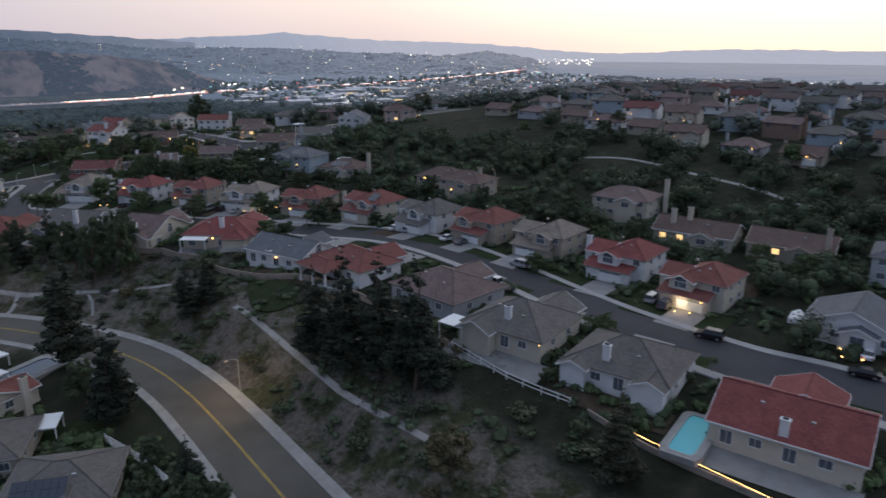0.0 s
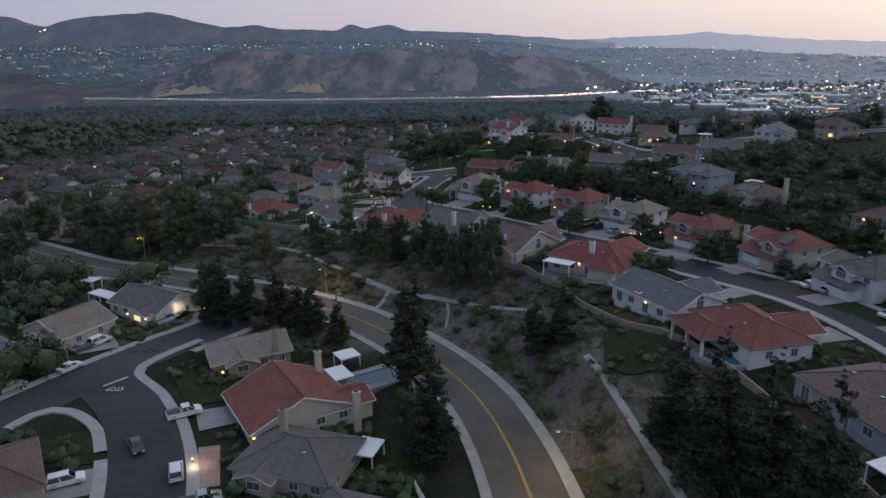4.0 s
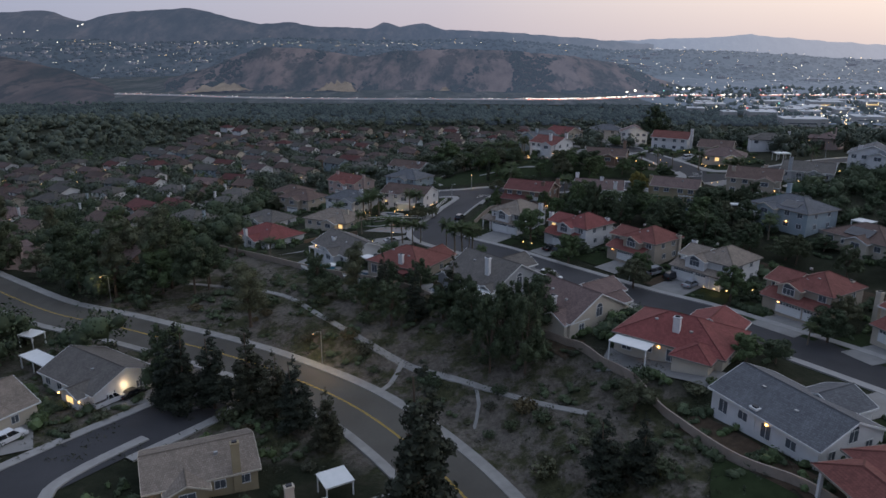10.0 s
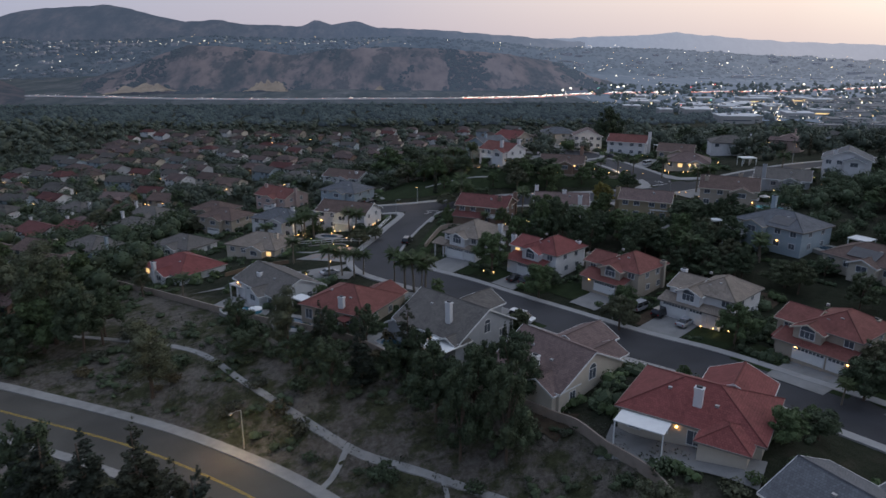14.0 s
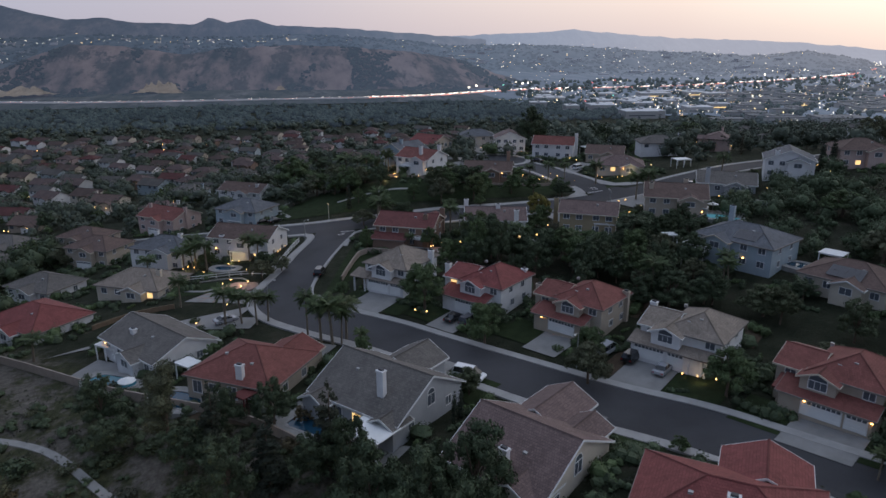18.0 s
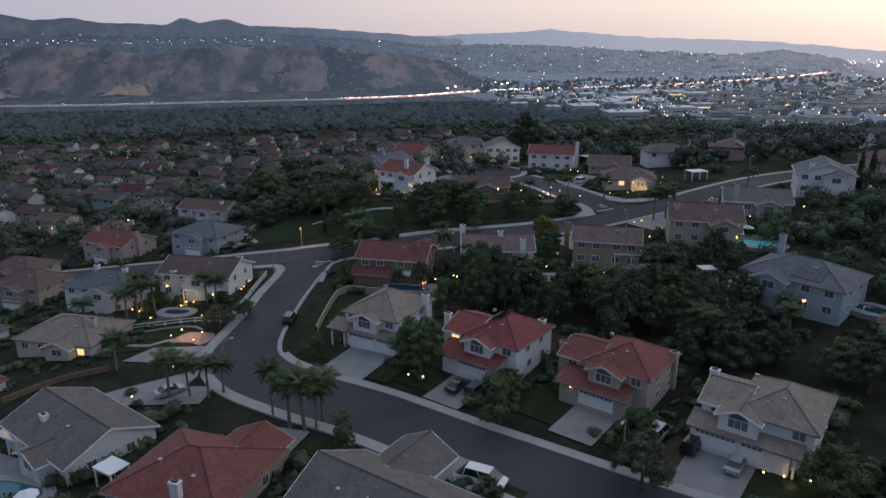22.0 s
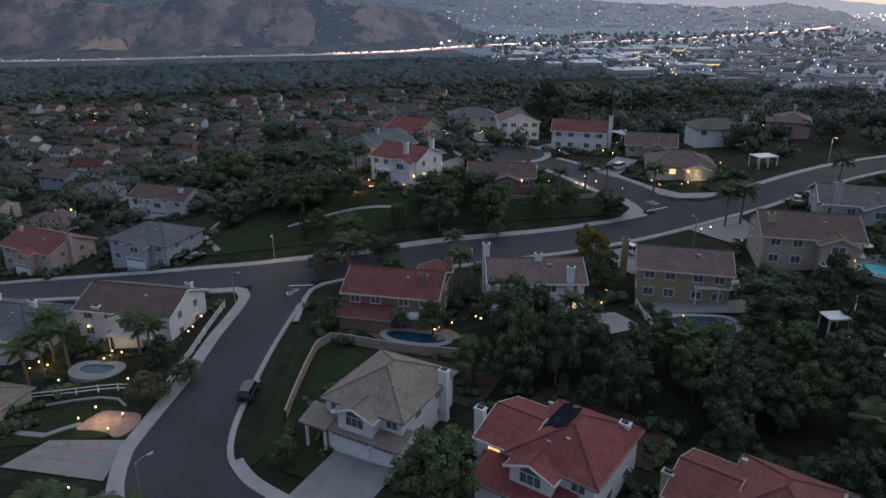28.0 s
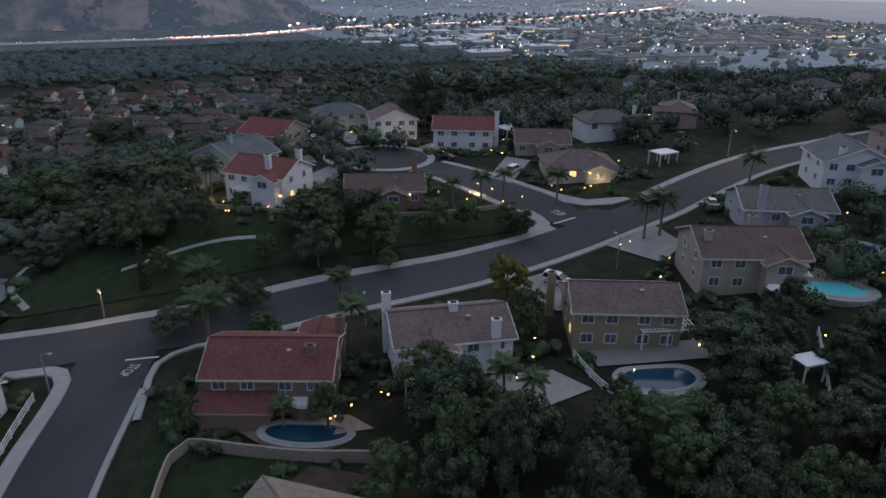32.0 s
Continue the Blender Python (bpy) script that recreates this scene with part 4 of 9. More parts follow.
def simple_house(name, x, y, head, w, d, wall, roof, storeys=2, main="hip", wing=0.4, label="", chims=(), lit=(), garage=True, extra=()):
    e = 5.4 if storeys == 2 else 3.0
    w2, d2 = w / 2, d / 2
    b0 = wing * w2 - 2.6 if wing is not None else 99
    blocks = [(-w2, w2, -d2, d2, e, main)]
    if wing is not None:
        blocks.append((b0, b0 + 5.2, -d2 - 1.8, -d2 + 4, e - 0.25, "gv"))
    h = house(name, x, y, head, blocks + list(extra), wall, roof, label)
    for s in range(storeys):
        z = 1.5 + 2.8 * s
        for i, u in enumerate((-0.75, -0.3, 0.3, 0.75)):
            if not (b0 - 0.7 < u * w2 < b0 + 5.9):
                window(h, u * w2, -d2, z, "s", 1.4, 1.2, lit=("s%d%d" % (s, i)) in lit)
            window(h, u * w2, d2, z, "n", 1.4, 1.2, lit=("n%d%d" % (s, i)) in lit)
        for v in (-0.45, 0.4):
            window(h, w2, v * d2, z, "e", 1.1, 1.2, lit=("e%d" % s) in lit and v < 0)
            window(h, -w2, v * d2, z, "w", 1.1, 1.2, lit=("w%d" % s) in lit and v < 0)
    if wing is not None:
        window(h, b0 + 2.6, -d2 - 1.8, e - 1.3, "s", 2.0, 1.2, lit="wing" in lit)
    if garage and storeys == 2 and wing is not None:
        garage_door(h, b0 + 2.6, -d2 - 1.8, 0, 4.6)
    for cx, cy, ct in chims:
        u, v = local(h, cx, cy)
        chimney(h, u, v, 0 if max(abs(u) - w2, abs(v) - d2) > -0.6 else e - 1, ct - h.matrix_basis.translation.z, WALLS[wall])
    vents(h, [(w2 * 0.3, -d2 * 0.4, e + 1.6)])
    return h


N = north_house
N("A", 21.2, 203.4, -44, 10.2, 11.8, "white", "tan", [(27.2, 201.6, 10.2)], wing=-0.02, garage=0.16, doors=(4.9, 2.5), main="hip", whole=True, pitch=0.5, out=1.6, label="white two-storey stucco house with a tan tiled hip roof")
N("B", 35.9, 188.6, -51, 13.4, 11, "white", "red", [(29.1, 193.7, 9.7), (42.7, 186.9, 9.8)], wing=0.1, garage=0.1, doors=(4.9,), lit=("side",), label="white two-storey house with a bright red tile roof and solar panels")
N("C", 49.5, 174.6, -53, 13.6, 10.5, "tan", "rust", [(43.1, 179.3, 9.3), (56.6, 171.3, 9.6)], wing=0.15, garage=0.1, doors=(4.9,), lamps=((-3.2, 2.2),), label="tan two-storey house with a rust red tile roof")
N("D", 61.3, 157.6, -52, 13.2, 11, "white", "tan", [(57.8, 163.7, 10.4)], wing=-0.24, garage=-0.36, doors=(4.9, 2.5), label="pale two-storey house with a tan tile roof and a wide garage", out=1.8)
N("E", 72.6, 138.2, -58, 13.8, 11, "tan", "rust", [(78.3, 135.6, 10.5)], wing=-0.1, garage=0.3, doors=(4.9, 2.5), lamps=((-1.6, 2.1), (6.6, 2.1)), label="tan two-storey house with a rust tile roof and lit garage lamps")
N("F", 83.5, 117.2, -74, 15, 11, "cream", "rust", [(78.7, 126.9, 11.4)], wing=0.3, garage=-0.2, doors=(4.9,), label="cream two-storey house with a rust tile roof and roof panels")
N("G", 87.5, 94.0, -77, 14, 11, "white", "grey", [], wing=0.1, garage=0.2, doors=(4.9,), label="white two-storey house with a grey tile roof")
N("H", 93.0, 76.0, -78, 13.5, 11, "tan", "rust", [(99.0, 69.5, 12.5)], wing=-0.3, garage=0.2, doors=(4.9,), label="tan two-storey house with a rust tile roof")
N("I", 98.0, 58.5, -76, 13.5, 11, "tan", "tan", [], wing=0.3, garage=-0.2, doors=(4.9,), label="tan stucco two-storey house with a tan tile roof")
N("J", 101.5, 38.2, -75, 13.5, 11, "white", "red", [(97.0, 44.8, 13.8)], wing=-0.1, garage=0.1, doors=(4.9,), label="white two-storey house with a red tile roof")
N("K", 100.8, 18.5, -77, 13, 10.5, "cream", "rust", [], wing=-0.2, garage=0.2, doors=(4.9,), lamps=((3.5, 2.1),), label="cream two-storey house with a rust tile roof")
S = south_house
S("S0", -8.4, 165.8, -33, 14.5, 13, "tan", "rust", main="hip", pitch=0.45, chims=[(-10.0, 160.0, 7.9)], extra=[(-0.5, 6.8, 4, 9, 3.0, "gv")], garage=(3, 9), label="one-storey house with a red tile hip roof behind trees")
S("S1", 10.4, 152.3, -49, 15.5, 14.5, "grey", "grey", main="gu", pitch=0.52, chims=[(8.9, 146.9, 11.3)], extra=[(-7.7, -3.5, -9, -4, 2.9, "gv", 0.5), (-6, 1, 5, 12.5, 3.0, "gv"), (4.2, 7.9, -8.2, -5, 2.9, "gv", 0.5)], patio=(2.5, 8.5, -12, -7.2), lit=(2,), garage=(-2.5, 12.5), label="grey stucco house with a steep grey gable roof and patio")
S("S2", 23.8, 130.8, -53, 13, 15, "cream", "mauve", main="gu", pitch=0.5, chims=[(19.6, 127.2, 10.4)], extra=[(0.4, 6.0, -8.4, -3, 3.0, "gv", 0.5), (-6.3, 0.5, 6, 14.5, 3.0, "gv"), (0.3, 5.0, 6, 10.5, 3.0, "gv")], garage=(-3, 14.5), label="cream one-storey house with a grey roof and arched gable window")
S("S3", 39.0, 114.8, -38, 17.5, 13, "cream", "red", main="hip", pitch=0.44, chims=[(37, 111.6, 12.6)], extra=[(-1, 7.5, 4, 11.0, 3.1, "gv"), (2.0, 7.6, -9.4, -3, 3.1, "hip")], patio=(-8.2, -1.8, -10.2, -6.4), garage=(3.2, 11.0), label="cream one-storey house with a red hip roof and white patio")
S("S4", 46.0, 90.3, -66, 17, 11.5, "white", "slate", main="gu", pitch=0.42, chims=[(40.4, 89.4, 9.0)], extra=[(-3, 4, 4, 10, 3.1, "gv")], garage=(0.5, 10), label="white one-storey house with a slate grey tile gable roof")
S("S5", 53.0, 71.0, -80, 16.5, 11, "white", "rust", main="hip", pitch=0.42, chims=[], extra=[(-6.5, 3.1, -10.6, -4.6, 3.1, "hip", 0.42, "open"), (-3, 5.5, 3, 9.5, 3.1, "gv")], patio=None, garage=(1.2, 9.5), label="white one-storey house with a rust red tile roof above a pool")
S("S6", 60.0, 46.5, -80, 17, 14, "grey", "mauve", main="hip", pitch=0.42, extra=[(-6, 2, 4, 11, 3.1, "gv")], garage=(-2, 11), label="grey one-storey house with a mauve brown tile hip roof")
S("S7", 61.0, 25.5, -72, 15, 13.5, "cream", "grey", main="hip", pitch=0.5, chims=[(56.8, 24.2, 12.8)], extra=[(-7, -1, -9, -4, 3.0, "gv"), (-2, 6, 4, 11, 3.1, "gv")], patio=(-11, -6, -9.5, -5), garage=(2, 11), label="cream house with a grey tile hip roof and white patio cover")
S("S8", 66.3, 6.0, -70, 16, 13.5, "white", "grey", main="hip", pitch=0.46, chims=[(60.8, 6.0, 11.6)], extra=[(3.5, 8, -8.5, -4, 3.0, "gv"), (-8, -4, -8.2, -4, 3.0, "gv")], label="white house with a brown grey tile hip roof")
S("S9", 71.5, -17.5, -70, 18, 14, "cream", "red", main="gu", pitch=0.42, chims=[(65.5, -19.5, 9.8)], extra=[(-4, 5, 4, 11, 3.1, "gv")], label="cream one-storey house with a red tile roof beside a pool")
H2 = simple_house
H2("n1", 28.3, 232.6, -27, 14.5, 10.5, "brown", "maroon", 2, "gu", None, "brown two-storey house with a dark red tile roof and white balcony", [(37, 234, 11.0), (31.5, 228.5, 11.0)], lit=("s00",), garage=False, extra=[(-7.2, 0.8, -8.0, -5.0, 2.7, "shed_s", 0.32), (2.0, 7.0, 2.0, 8.0, 5.2, "gv")])
H2("n2", 49.4, 228.3, -15, 14.5, 10, "white", "mauve", 2, "gu", -0.4, "white two-storey house with a mauve tile gable roof and tall chimneys", [(43.2, 233.5, 13.2), (49.9, 227.7, 12.9), (53.0, 222.3, 12.4)], lit=("s03",), garage=False)
H2("n3", 71.8, 221.5, -29, 13.5, 9.5, "ochre", "mauve", 2, "gu", None, "ochre two-storey house with a brown tile roof and white pergola", [(66.2, 229.5, 13.2), (76.0, 218.5, 13.4)], lit=("w1", "w0"), garage=False, extra=[(-6.5, 2.0, 3.0, 9.0, 3.0, "hip")])
H2("n4", 97.0, 224.5, -28, 15, 12, "tan", "brown", 2, "gu", 0.45, "cream two-storey house with a brown tile roof and tall chimney", [(90.3, 225.0, 17.0), (101.0, 226.5, 17.2)], lit=("s13", "s02"), garage=False)
H2("n5", 119.5, 236.0, -32, 15, 11, "grey", "grey", 1, "gu", 0.3, "grey one-storey house with a grey tile roof and tall chimney", [(112.3, 234.0, 18.4)], lit=("s02",), garage=False)
H2("n6", 141.5, 239.0, -35, 13, 12, "white", "slate", 2, "gv", 0.3, "white two-storey house with a slate roof and tall white chimney", [(135.8, 236.9, 21.9)], garage=False)
H2("n7", 166.0, 240.0, -20, 15, 12, "pink", "brown", 2, "hip", 0.3, "pink stucco house with a brown tile roof near cypresses", lit=("s01", "s02"), garage=False)
H2("blue", 91.2, 186.5, -62, 16.5, 12, "blue", "slate", 2, "hip", -0.35, "pale blue two-storey house with a slate roof and white balcony", [(94.0, 196.0, 17.5)], garage=False)
H2("brown_r", 99.5, 166.0, -62, 15, 12, "cream", "brown", 1, "hip", 0.2, "cream house with a brown tile roof and roof panels", [(104.2, 158.0, 16.5)])
H2("r1", 112.5, 110.5, -70, 14, 11, "tan", "brown", 2, "hip", 0.3, "tan two-storey house with a brown tile roof", [(114.9, 107.7, 17.6)], garage=False)
H2("r2", 132.0, 65.0, -70, 15, 11, "cream", "mauve", 2, "hip", 0.3, "cream house with a mauve tile roof on the upper terrace", [(138, 57, 19.6)], garage=False)
H2("r3", 129.0, 40.0, -70, 18, 11, "cream", "brown", 1, "gu", 0.3, "cream house with a brown gable roof and glowing windows", [(127.5, 41.5, 16.6), (124.6, 44.0, 16.2)], lit=("s00", "s01"))
H2("r4", 135.5, 20.0, -70, 17, 11, "tan", "brown", 1, "gu", 0.3, "tan house with a brown gable roof", [(133.6, 11.5, 16.8)], lit=("s01",))
H2("r5", 138.0, -4.0, -70, 15, 12, "grey", "slate", 2, "hip", 0.3, "grey two-storey house with a slate roof")
H2("r6", 107.0, -8.0, -74, 14, 12, "white", "slate", 1, "gv", 0.2, "white house with a slate grey gable roof and a parked boat")
H2("r7", 116.0, 128.0, -62, 15, 11, "tan", "brown", 1, "hip", 0.3, "tan house with a brown tile roof below the slope")
# the streets below the road, to the west
H2("L1", -19.5, 57.8, -20, 15, 12, "tan", "grey", 1, "hip", -0.4, "tan one-storey house with a weathered grey tile roof", [(-22, 60.5, 2.5)])
H2("L2", -23.5, 73.5, 29, 17.5, 15, "cream", "orange", 1, "gv", None, "cream house with an orange red tile gable roof", [(-11.6, 67.3, 1.5), (-19.5, 82.0, 2.0)], garage=False, extra=[(3.5, 12.0, -7.2, -0.5, 2.7, "gu", 0.36)])
H2("L3", -35.0, 94.0, 24, 14.5, 10.5, "ochre", "tan", 1, "gu", -0.3, "ochre one-storey house with a tan tile roof", [(-28.8, 91.1, 2.4)], garage=False)
H2("L4", -62.0, 121.5, -33, 16, 12, "white", "grey", 1, "gu", 0.5, "white house with a grey tile roof and a lit garage", lit=("wing",))
H2("L5", -74.5, 106.5, -30, 13, 12, "cream", "tan", 1, "gv", 0.1, "cream house with a brown tile roof and gabled dormers")
H2("L6", -9.5, 41.0, -22, 14, 12, "tan", "grey", 1, "hip", 0.3, "tan house with a grey roof and roof panels")
H2("L7", -59.5, 50.0, -60, 13, 12, "tan", "brown", 1, "hip", 0.3, "tan house with a brown tile roof beside a driveway")
H2("L8", -86.0, 92.0, -35, 12, 12, "white", "slate", 1, "hip", 0.1, "white house with a slate roof among shrubs")
# the street that falls away to the north-west
H2("W1", -52.5, 211.5, -42, 16, 13, "white", "red", 1, "hip", 0.2, "white house with a bright red tile hip roof", [(-58, 205, 1.5)], lit=("s00", "s01"))
H2("W2", -25.0, 184.5, -52, 17, 12, "white", "grey", 1, "gu", 0.3, "white house with a grey tile gable roof and patio cover", [(-29.0, 184.5, 5.0)], lit=("s02",))
H2("W3", -33.0, 253.5, -28, 15, 11, "white", "slate", 2, "hip", 0.3, "white two-storey house with a slate roof and twin chimneys", [(-36.0, 256.9, 3.4), (-29.5, 252.5, 3.4)], garage=False)
H2("W4", -35.0, 228.0, -28, 16, 12, "cream", "tan", 1, "hip", 0.3, "cream house with a tan tile hip roof", [(-31, 225, 2.5)], lit=("s03",))
H2("W5", -12.0, 248.0, -27, 16.5, 11, "white", "brown", 2, "gu", 0.2, "white two-storey house with a brown tile roof and garden lamps", [(-4.6, 250.2, 4.8), (-18.5, 245.5, 4.2), (-20.0, 253, 4.5)], garage=False)
H2("W6", -14.0, 289.5, -35, 15, 12, "blue", "slate", 2, "hip", 0.1, "pale blue two-storey house with a slate roof")
H2("W7", -16.0, 338.0, -32, 18, 11, "white", "brown", 2, "gu", 0.2, "white two-storey house with a brown tile roof", [(-12, 333, -0.5)])
H2("W8", -40.0, 306.0, -40, 16, 12, "pink", "rust", 2, "gu", 0.1, "pink two-storey house with a red tile roof", [(-34, 300, -0.5), (-46, 309, -0.5)])
H2("W9", -54.0, 271.0, -30, 14, 11, "tan", "brown", 2, "hip", 0.1, "tan two-storey house with a brown tile roof")
H2("W10", -62.0, 292.0, -30, 14, 11, "tan", "brown", 2, "hip", 0.1, "tan two-storey house with a brown roof")
H2("W11", -60.0, 242.0, -35, 14, 11, "white", "grey", 1, "hip", 0.1, "white house with a grey tile roof")
# the cul-de-sac on the hilltop
H2("t1", 43.5, 293.5, -48, 13, 11, "white", "rust", 2, "gu", 0.5, "white two-storey hilltop house with a red tile roof and terrace", [(42.5, 289.5, 18.4), (49.0, 291.0, 18.4)], lit=("e0",), garage=False)
H2("t2", 64.0, 283.5, -22, 15, 10, "brown", "brown", 1, "gu", 0.2, "brown hilltop house with a brown roof and a skylight", [(71.0, 284.5, 16.5)], garage=False)
H2("t3", 41.5, 315.0, -60, 14, 12, "blue", "slate", 2, "gv", -0.2, "pale grey two-storey hilltop house with a slate roof", [(40.0, 313, 17.5)], lit=("s00",), garage=False)
H2("t4", 55.5, 336.0, -140, 13, 12, "tan", "red", 2, "gv", 0.2, "tan two-storey hilltop house with a red tile roof", lit=("wing",))
H2("t5", 80.0, 356.0, 172, 15, 11, "grey", "slate", 2, "hip", 0.2, "grey two-storey hilltop house with a slate roof and garage lamps")
H2("t6", 88.0, 335.5, 165, 12, 11, "white", "mauve", 2, "gv", 0.0, "white two-storey hilltop house with a mauve roof and lit garage")
H2("t7", 99.5, 315.5, 150, 15, 11, "white", "rust", 2, "gu", 0.2, "white two-storey hilltop house with a red tile roof", [(106, 310, 18.0)])
H2("t8", 114.0, 301.5, -30, 13, 11, "tan", "brown", 1, "gu", 0.2, "tan hilltop house with a brown gable roof")
H2("t9", 109.0, 280.0, -25, 15, 12, "cream", "mauve", 1, "hip", 0.4, "cream corner house with a mauve tile roof and warm lamps", lit=("s01", "s02", "s03"))
for nm, uu in (("t5", (-1.0, 5.5)), ("t6", (-2.6, 0.2, 2.6)), ("t7", (-1.2, 4.2)), ("t9", (-6, 1)), ("L4", (1.0, 7.0)), ("L3", (-6,)), ("W5", (6,)), ("n4", (6.3,)), ("S7", (7.2,)), ("t1", (6.6,)), ("t3", (6.9,)), ("L2", (-8.5,))):
    hh = HOUSES[nm]
    for u in uu:
        wall_lamp(hh, u, -8.0 if nm not in ("S7", "n4", "t1", "t3") else -6.6, 2.2)

# a lamp or two by the doors and garages of the other houses
for (hn, hh), (inv, blocks) in zip(HOUSES.items(), BOXES):
    for k in range(0 if hn[0] == "n" else rng.choice((0, 0, 1, 1))):
        b = blocks[0]
        wall_lamp(hh, rng.uniform(b[0] + 1, b[1] - 1), b[2] - 0.14, rng.uniform(2.0, 2.4))


def panel_array(h, u0, v0, z0, cols, rows, slope, face="s"):
    """Dark panels lying on a roof slope that rises away from face."""
    arr = new("solar_array")
    arr.parent = h
    arr.matrix_basis = pose(u0, v0, z0, slope, 0, 0) if face == "s" else pose(u0, v0, z0, slope, 0, {"n": 180, "e": 90, "w": 270}[face])
    pm = Mesh().box(0.02, 0.98, 0.02, 1.63, 0.06, 0.11).mesh("panel", M_SOLAR)
    for i in range(cols):
        for j in range(rows):
            part("panel", pm, M_SOLAR, arr, at=Matrix.Translation((i * 1.0, j * 1.66, 0)))
    part("rail", Mesh().box(0, cols, 0.3, 0.36, 0.0, 0.06).box(0, cols, rows * 1.66 - 0.4, rows * 1.66 - 0.34, 0.0, 0.06), M_STEEL, arr)


panel_array(HOUSES["B"], -1.3, 4.1, 6.05, 5, 1, 27.5, "w")
panel_array(HOUSES["B"], 0.2, 2.4, 6.82, 4, 1, 27.5, "w")
panel_array(HOUSES["F"], 2.2, -5.2, 5.68, 3, 2, 27.5)
panel_array(HOUSES["blue"], -0.5, -5.4, 5.65, 5, 2, 22.8)
panel_array(HOUSES["L6"], -5.5, -5.8, 3.25, 7, 2, 22.8)
panel_array(HOUSES["brown_r"], -3.0, -5.6, 3.3, 6, 2, 22.8)

# balconies, pergolas and patio covers
def balcony(h, u0, u1, v0, v1, z):
    b = new("balcony")
    b.parent = h
    part("deck", Mesh().box(u0, u1, v0, v1, z - 0.18, z), M_WHITE, b)
    rail = Mesh().box(u0, u1, v0, v0 + 0.06, z + 0.92, z + 1.0).box(u0, u0 + 0.06, v0, v1, z + 0.92, z + 1.0).box(u1 - 0.06, u1, v0, v1, z + 0.92, z + 1.0)
    n = int((u1 - u0) / 0.16)
    for i in range(n + 1):
        x = u0 + (u1 - u0 - 0.04) * i / n
        rail.box(x, x + 0.04, v0 + 0.01, v0 + 0.05, z, z + 0.92, "bt")
    part("railing", rail, M_WHITE, b)
    for u in (u0 + 0.1, u1 - 0.25):
        part("post", Mesh().box(u, u + 0.15, v0 + 0.05, v0 + 0.2, -2, z - 0.18), M_WHITE, b)


bal = new("balcony")
bal.parent = HOUSES["n1"]
arc = [(4.6 + 2.5 * math.cos(math.pi + k * math.pi / 5), -5.3 + 2.3 * math.sin(math.pi + k * math.pi / 5)) for k in range(6)]
part("deck", Mesh().prism(arc, 2.62, 2.8), M_WHITE, bal)
bal_rail = Mesh()
for (xa, ya), (xb, yb) in zip(arc, arc[1:]):
    for lo, hi in ((2.8, 3.05), (3.7, 3.8)):
        bal_rail.face([(xa, ya, lo), (xb, yb, lo), (xb, yb, hi), (xa, ya, hi)]).face([(xa, ya + 0.06, hi), (xb, yb + 0.06, hi), (xb, yb + 0.06, lo), (xa, ya + 0.06, lo)]).face([(xa, ya, hi), (xb, yb, hi), (xb, yb + 0.06, hi), (xa, ya + 0.06, hi)])
    for k in range(8):
        x, y = xa + (xb - xa) * k / 8, ya + (yb - ya) * k / 8
        bal_rail.box(x - 0.03, x + 0.03, y, y + 0.05, 3.05, 3.7, "bt")
part("railing", bal_rail, M_WHITE, bal)
part("bay_wall", Mesh().prism([(4.6 + (x - 4.6) * 0.82, -5.3 + (y + 5.3) * 0.82) for x, y in arc], -2, 2.62), WALLS["brown"], bal)
balcony(HOUSES["n2"], -7.0, -3.0, -8.8, -5.0, 2.8)
balcony(HOUSES["blue"], -8.6, -3.6, -10.2, -6.0, 2.8)
balcony(HOUSES["t1"], -3.5, 1.0, -7.6, -5.4, 2.8)
balcony(HOUSES["W5"], -1.0, 6.5, -8.4, -5.5, 2.7)


def cover(x, y, head, w, d, label, z=2.6, slats=False, mat=None, category="patio cover", name="patio_cover"):
    """A free-standing cover: white posts under a sheet or open slats."""
    c = empty(name, pose(x, y, ground(x, y), 0, 0, head), label, category)
    mt = mat or M_WHITE
    if slats:
        part("beam", Mesh().box(-w / 2, w / 2, -d / 2, -d / 2 + 0.15, z - 0.2, z), mt, c)
        part("beam", Mesh().box(-w / 2, w / 2, d / 2 - 0.15, d / 2, z - 0.2, z), mt, c)
        sm = Mesh().box(-0.05, 0.05, -d / 2 - 0.3, d / 2 + 0.3, z, z + 0.12).mesh("slat", mt)
        for i in range(int(w / 0.55) + 1):
            part("slat", sm, mt, c, at=Matrix.Translation((-w / 2 + 0.05 + i * 0.55, 0, 0)))
        for j in range(4):
            part("cross_slat", Mesh().box(-w / 2 - 0.2, w / 2 + 0.2, -d / 2 + 0.3 + j * (d - 0.6) / 3 - 0.05, -d / 2 + 0.3 + j * (d - 0.6) / 3 + 0.05, z + 0.12, z + 0.2), mt, c)
    else:
        part("sheet", Mesh().box(-w / 2, w / 2, -d / 2, d / 2, z, z + 0.12), mt, c)
        part("beam", Mesh().box(-w / 2 + 0.1, w / 2 - 0.1, -d / 2 + 0.1, -d / 2 + 0.22, z - 0.2, z), mt, c)
    pm = Mesh().box(-0.09, 0.09, -0.09, 0.09, -1.0, z).mesh("post", mt)
    for px in (-w / 2 + 0.2, w / 2 - 0.2) if w < 5 else (-w / 2 + 0.2, 0, w / 2 - 0.2):
        for py in (-d / 2 + 0.2, d / 2 - 0.2):
            part("post", pm, mt, c, at=Matrix.Translation((px, py, 0)))
    return c


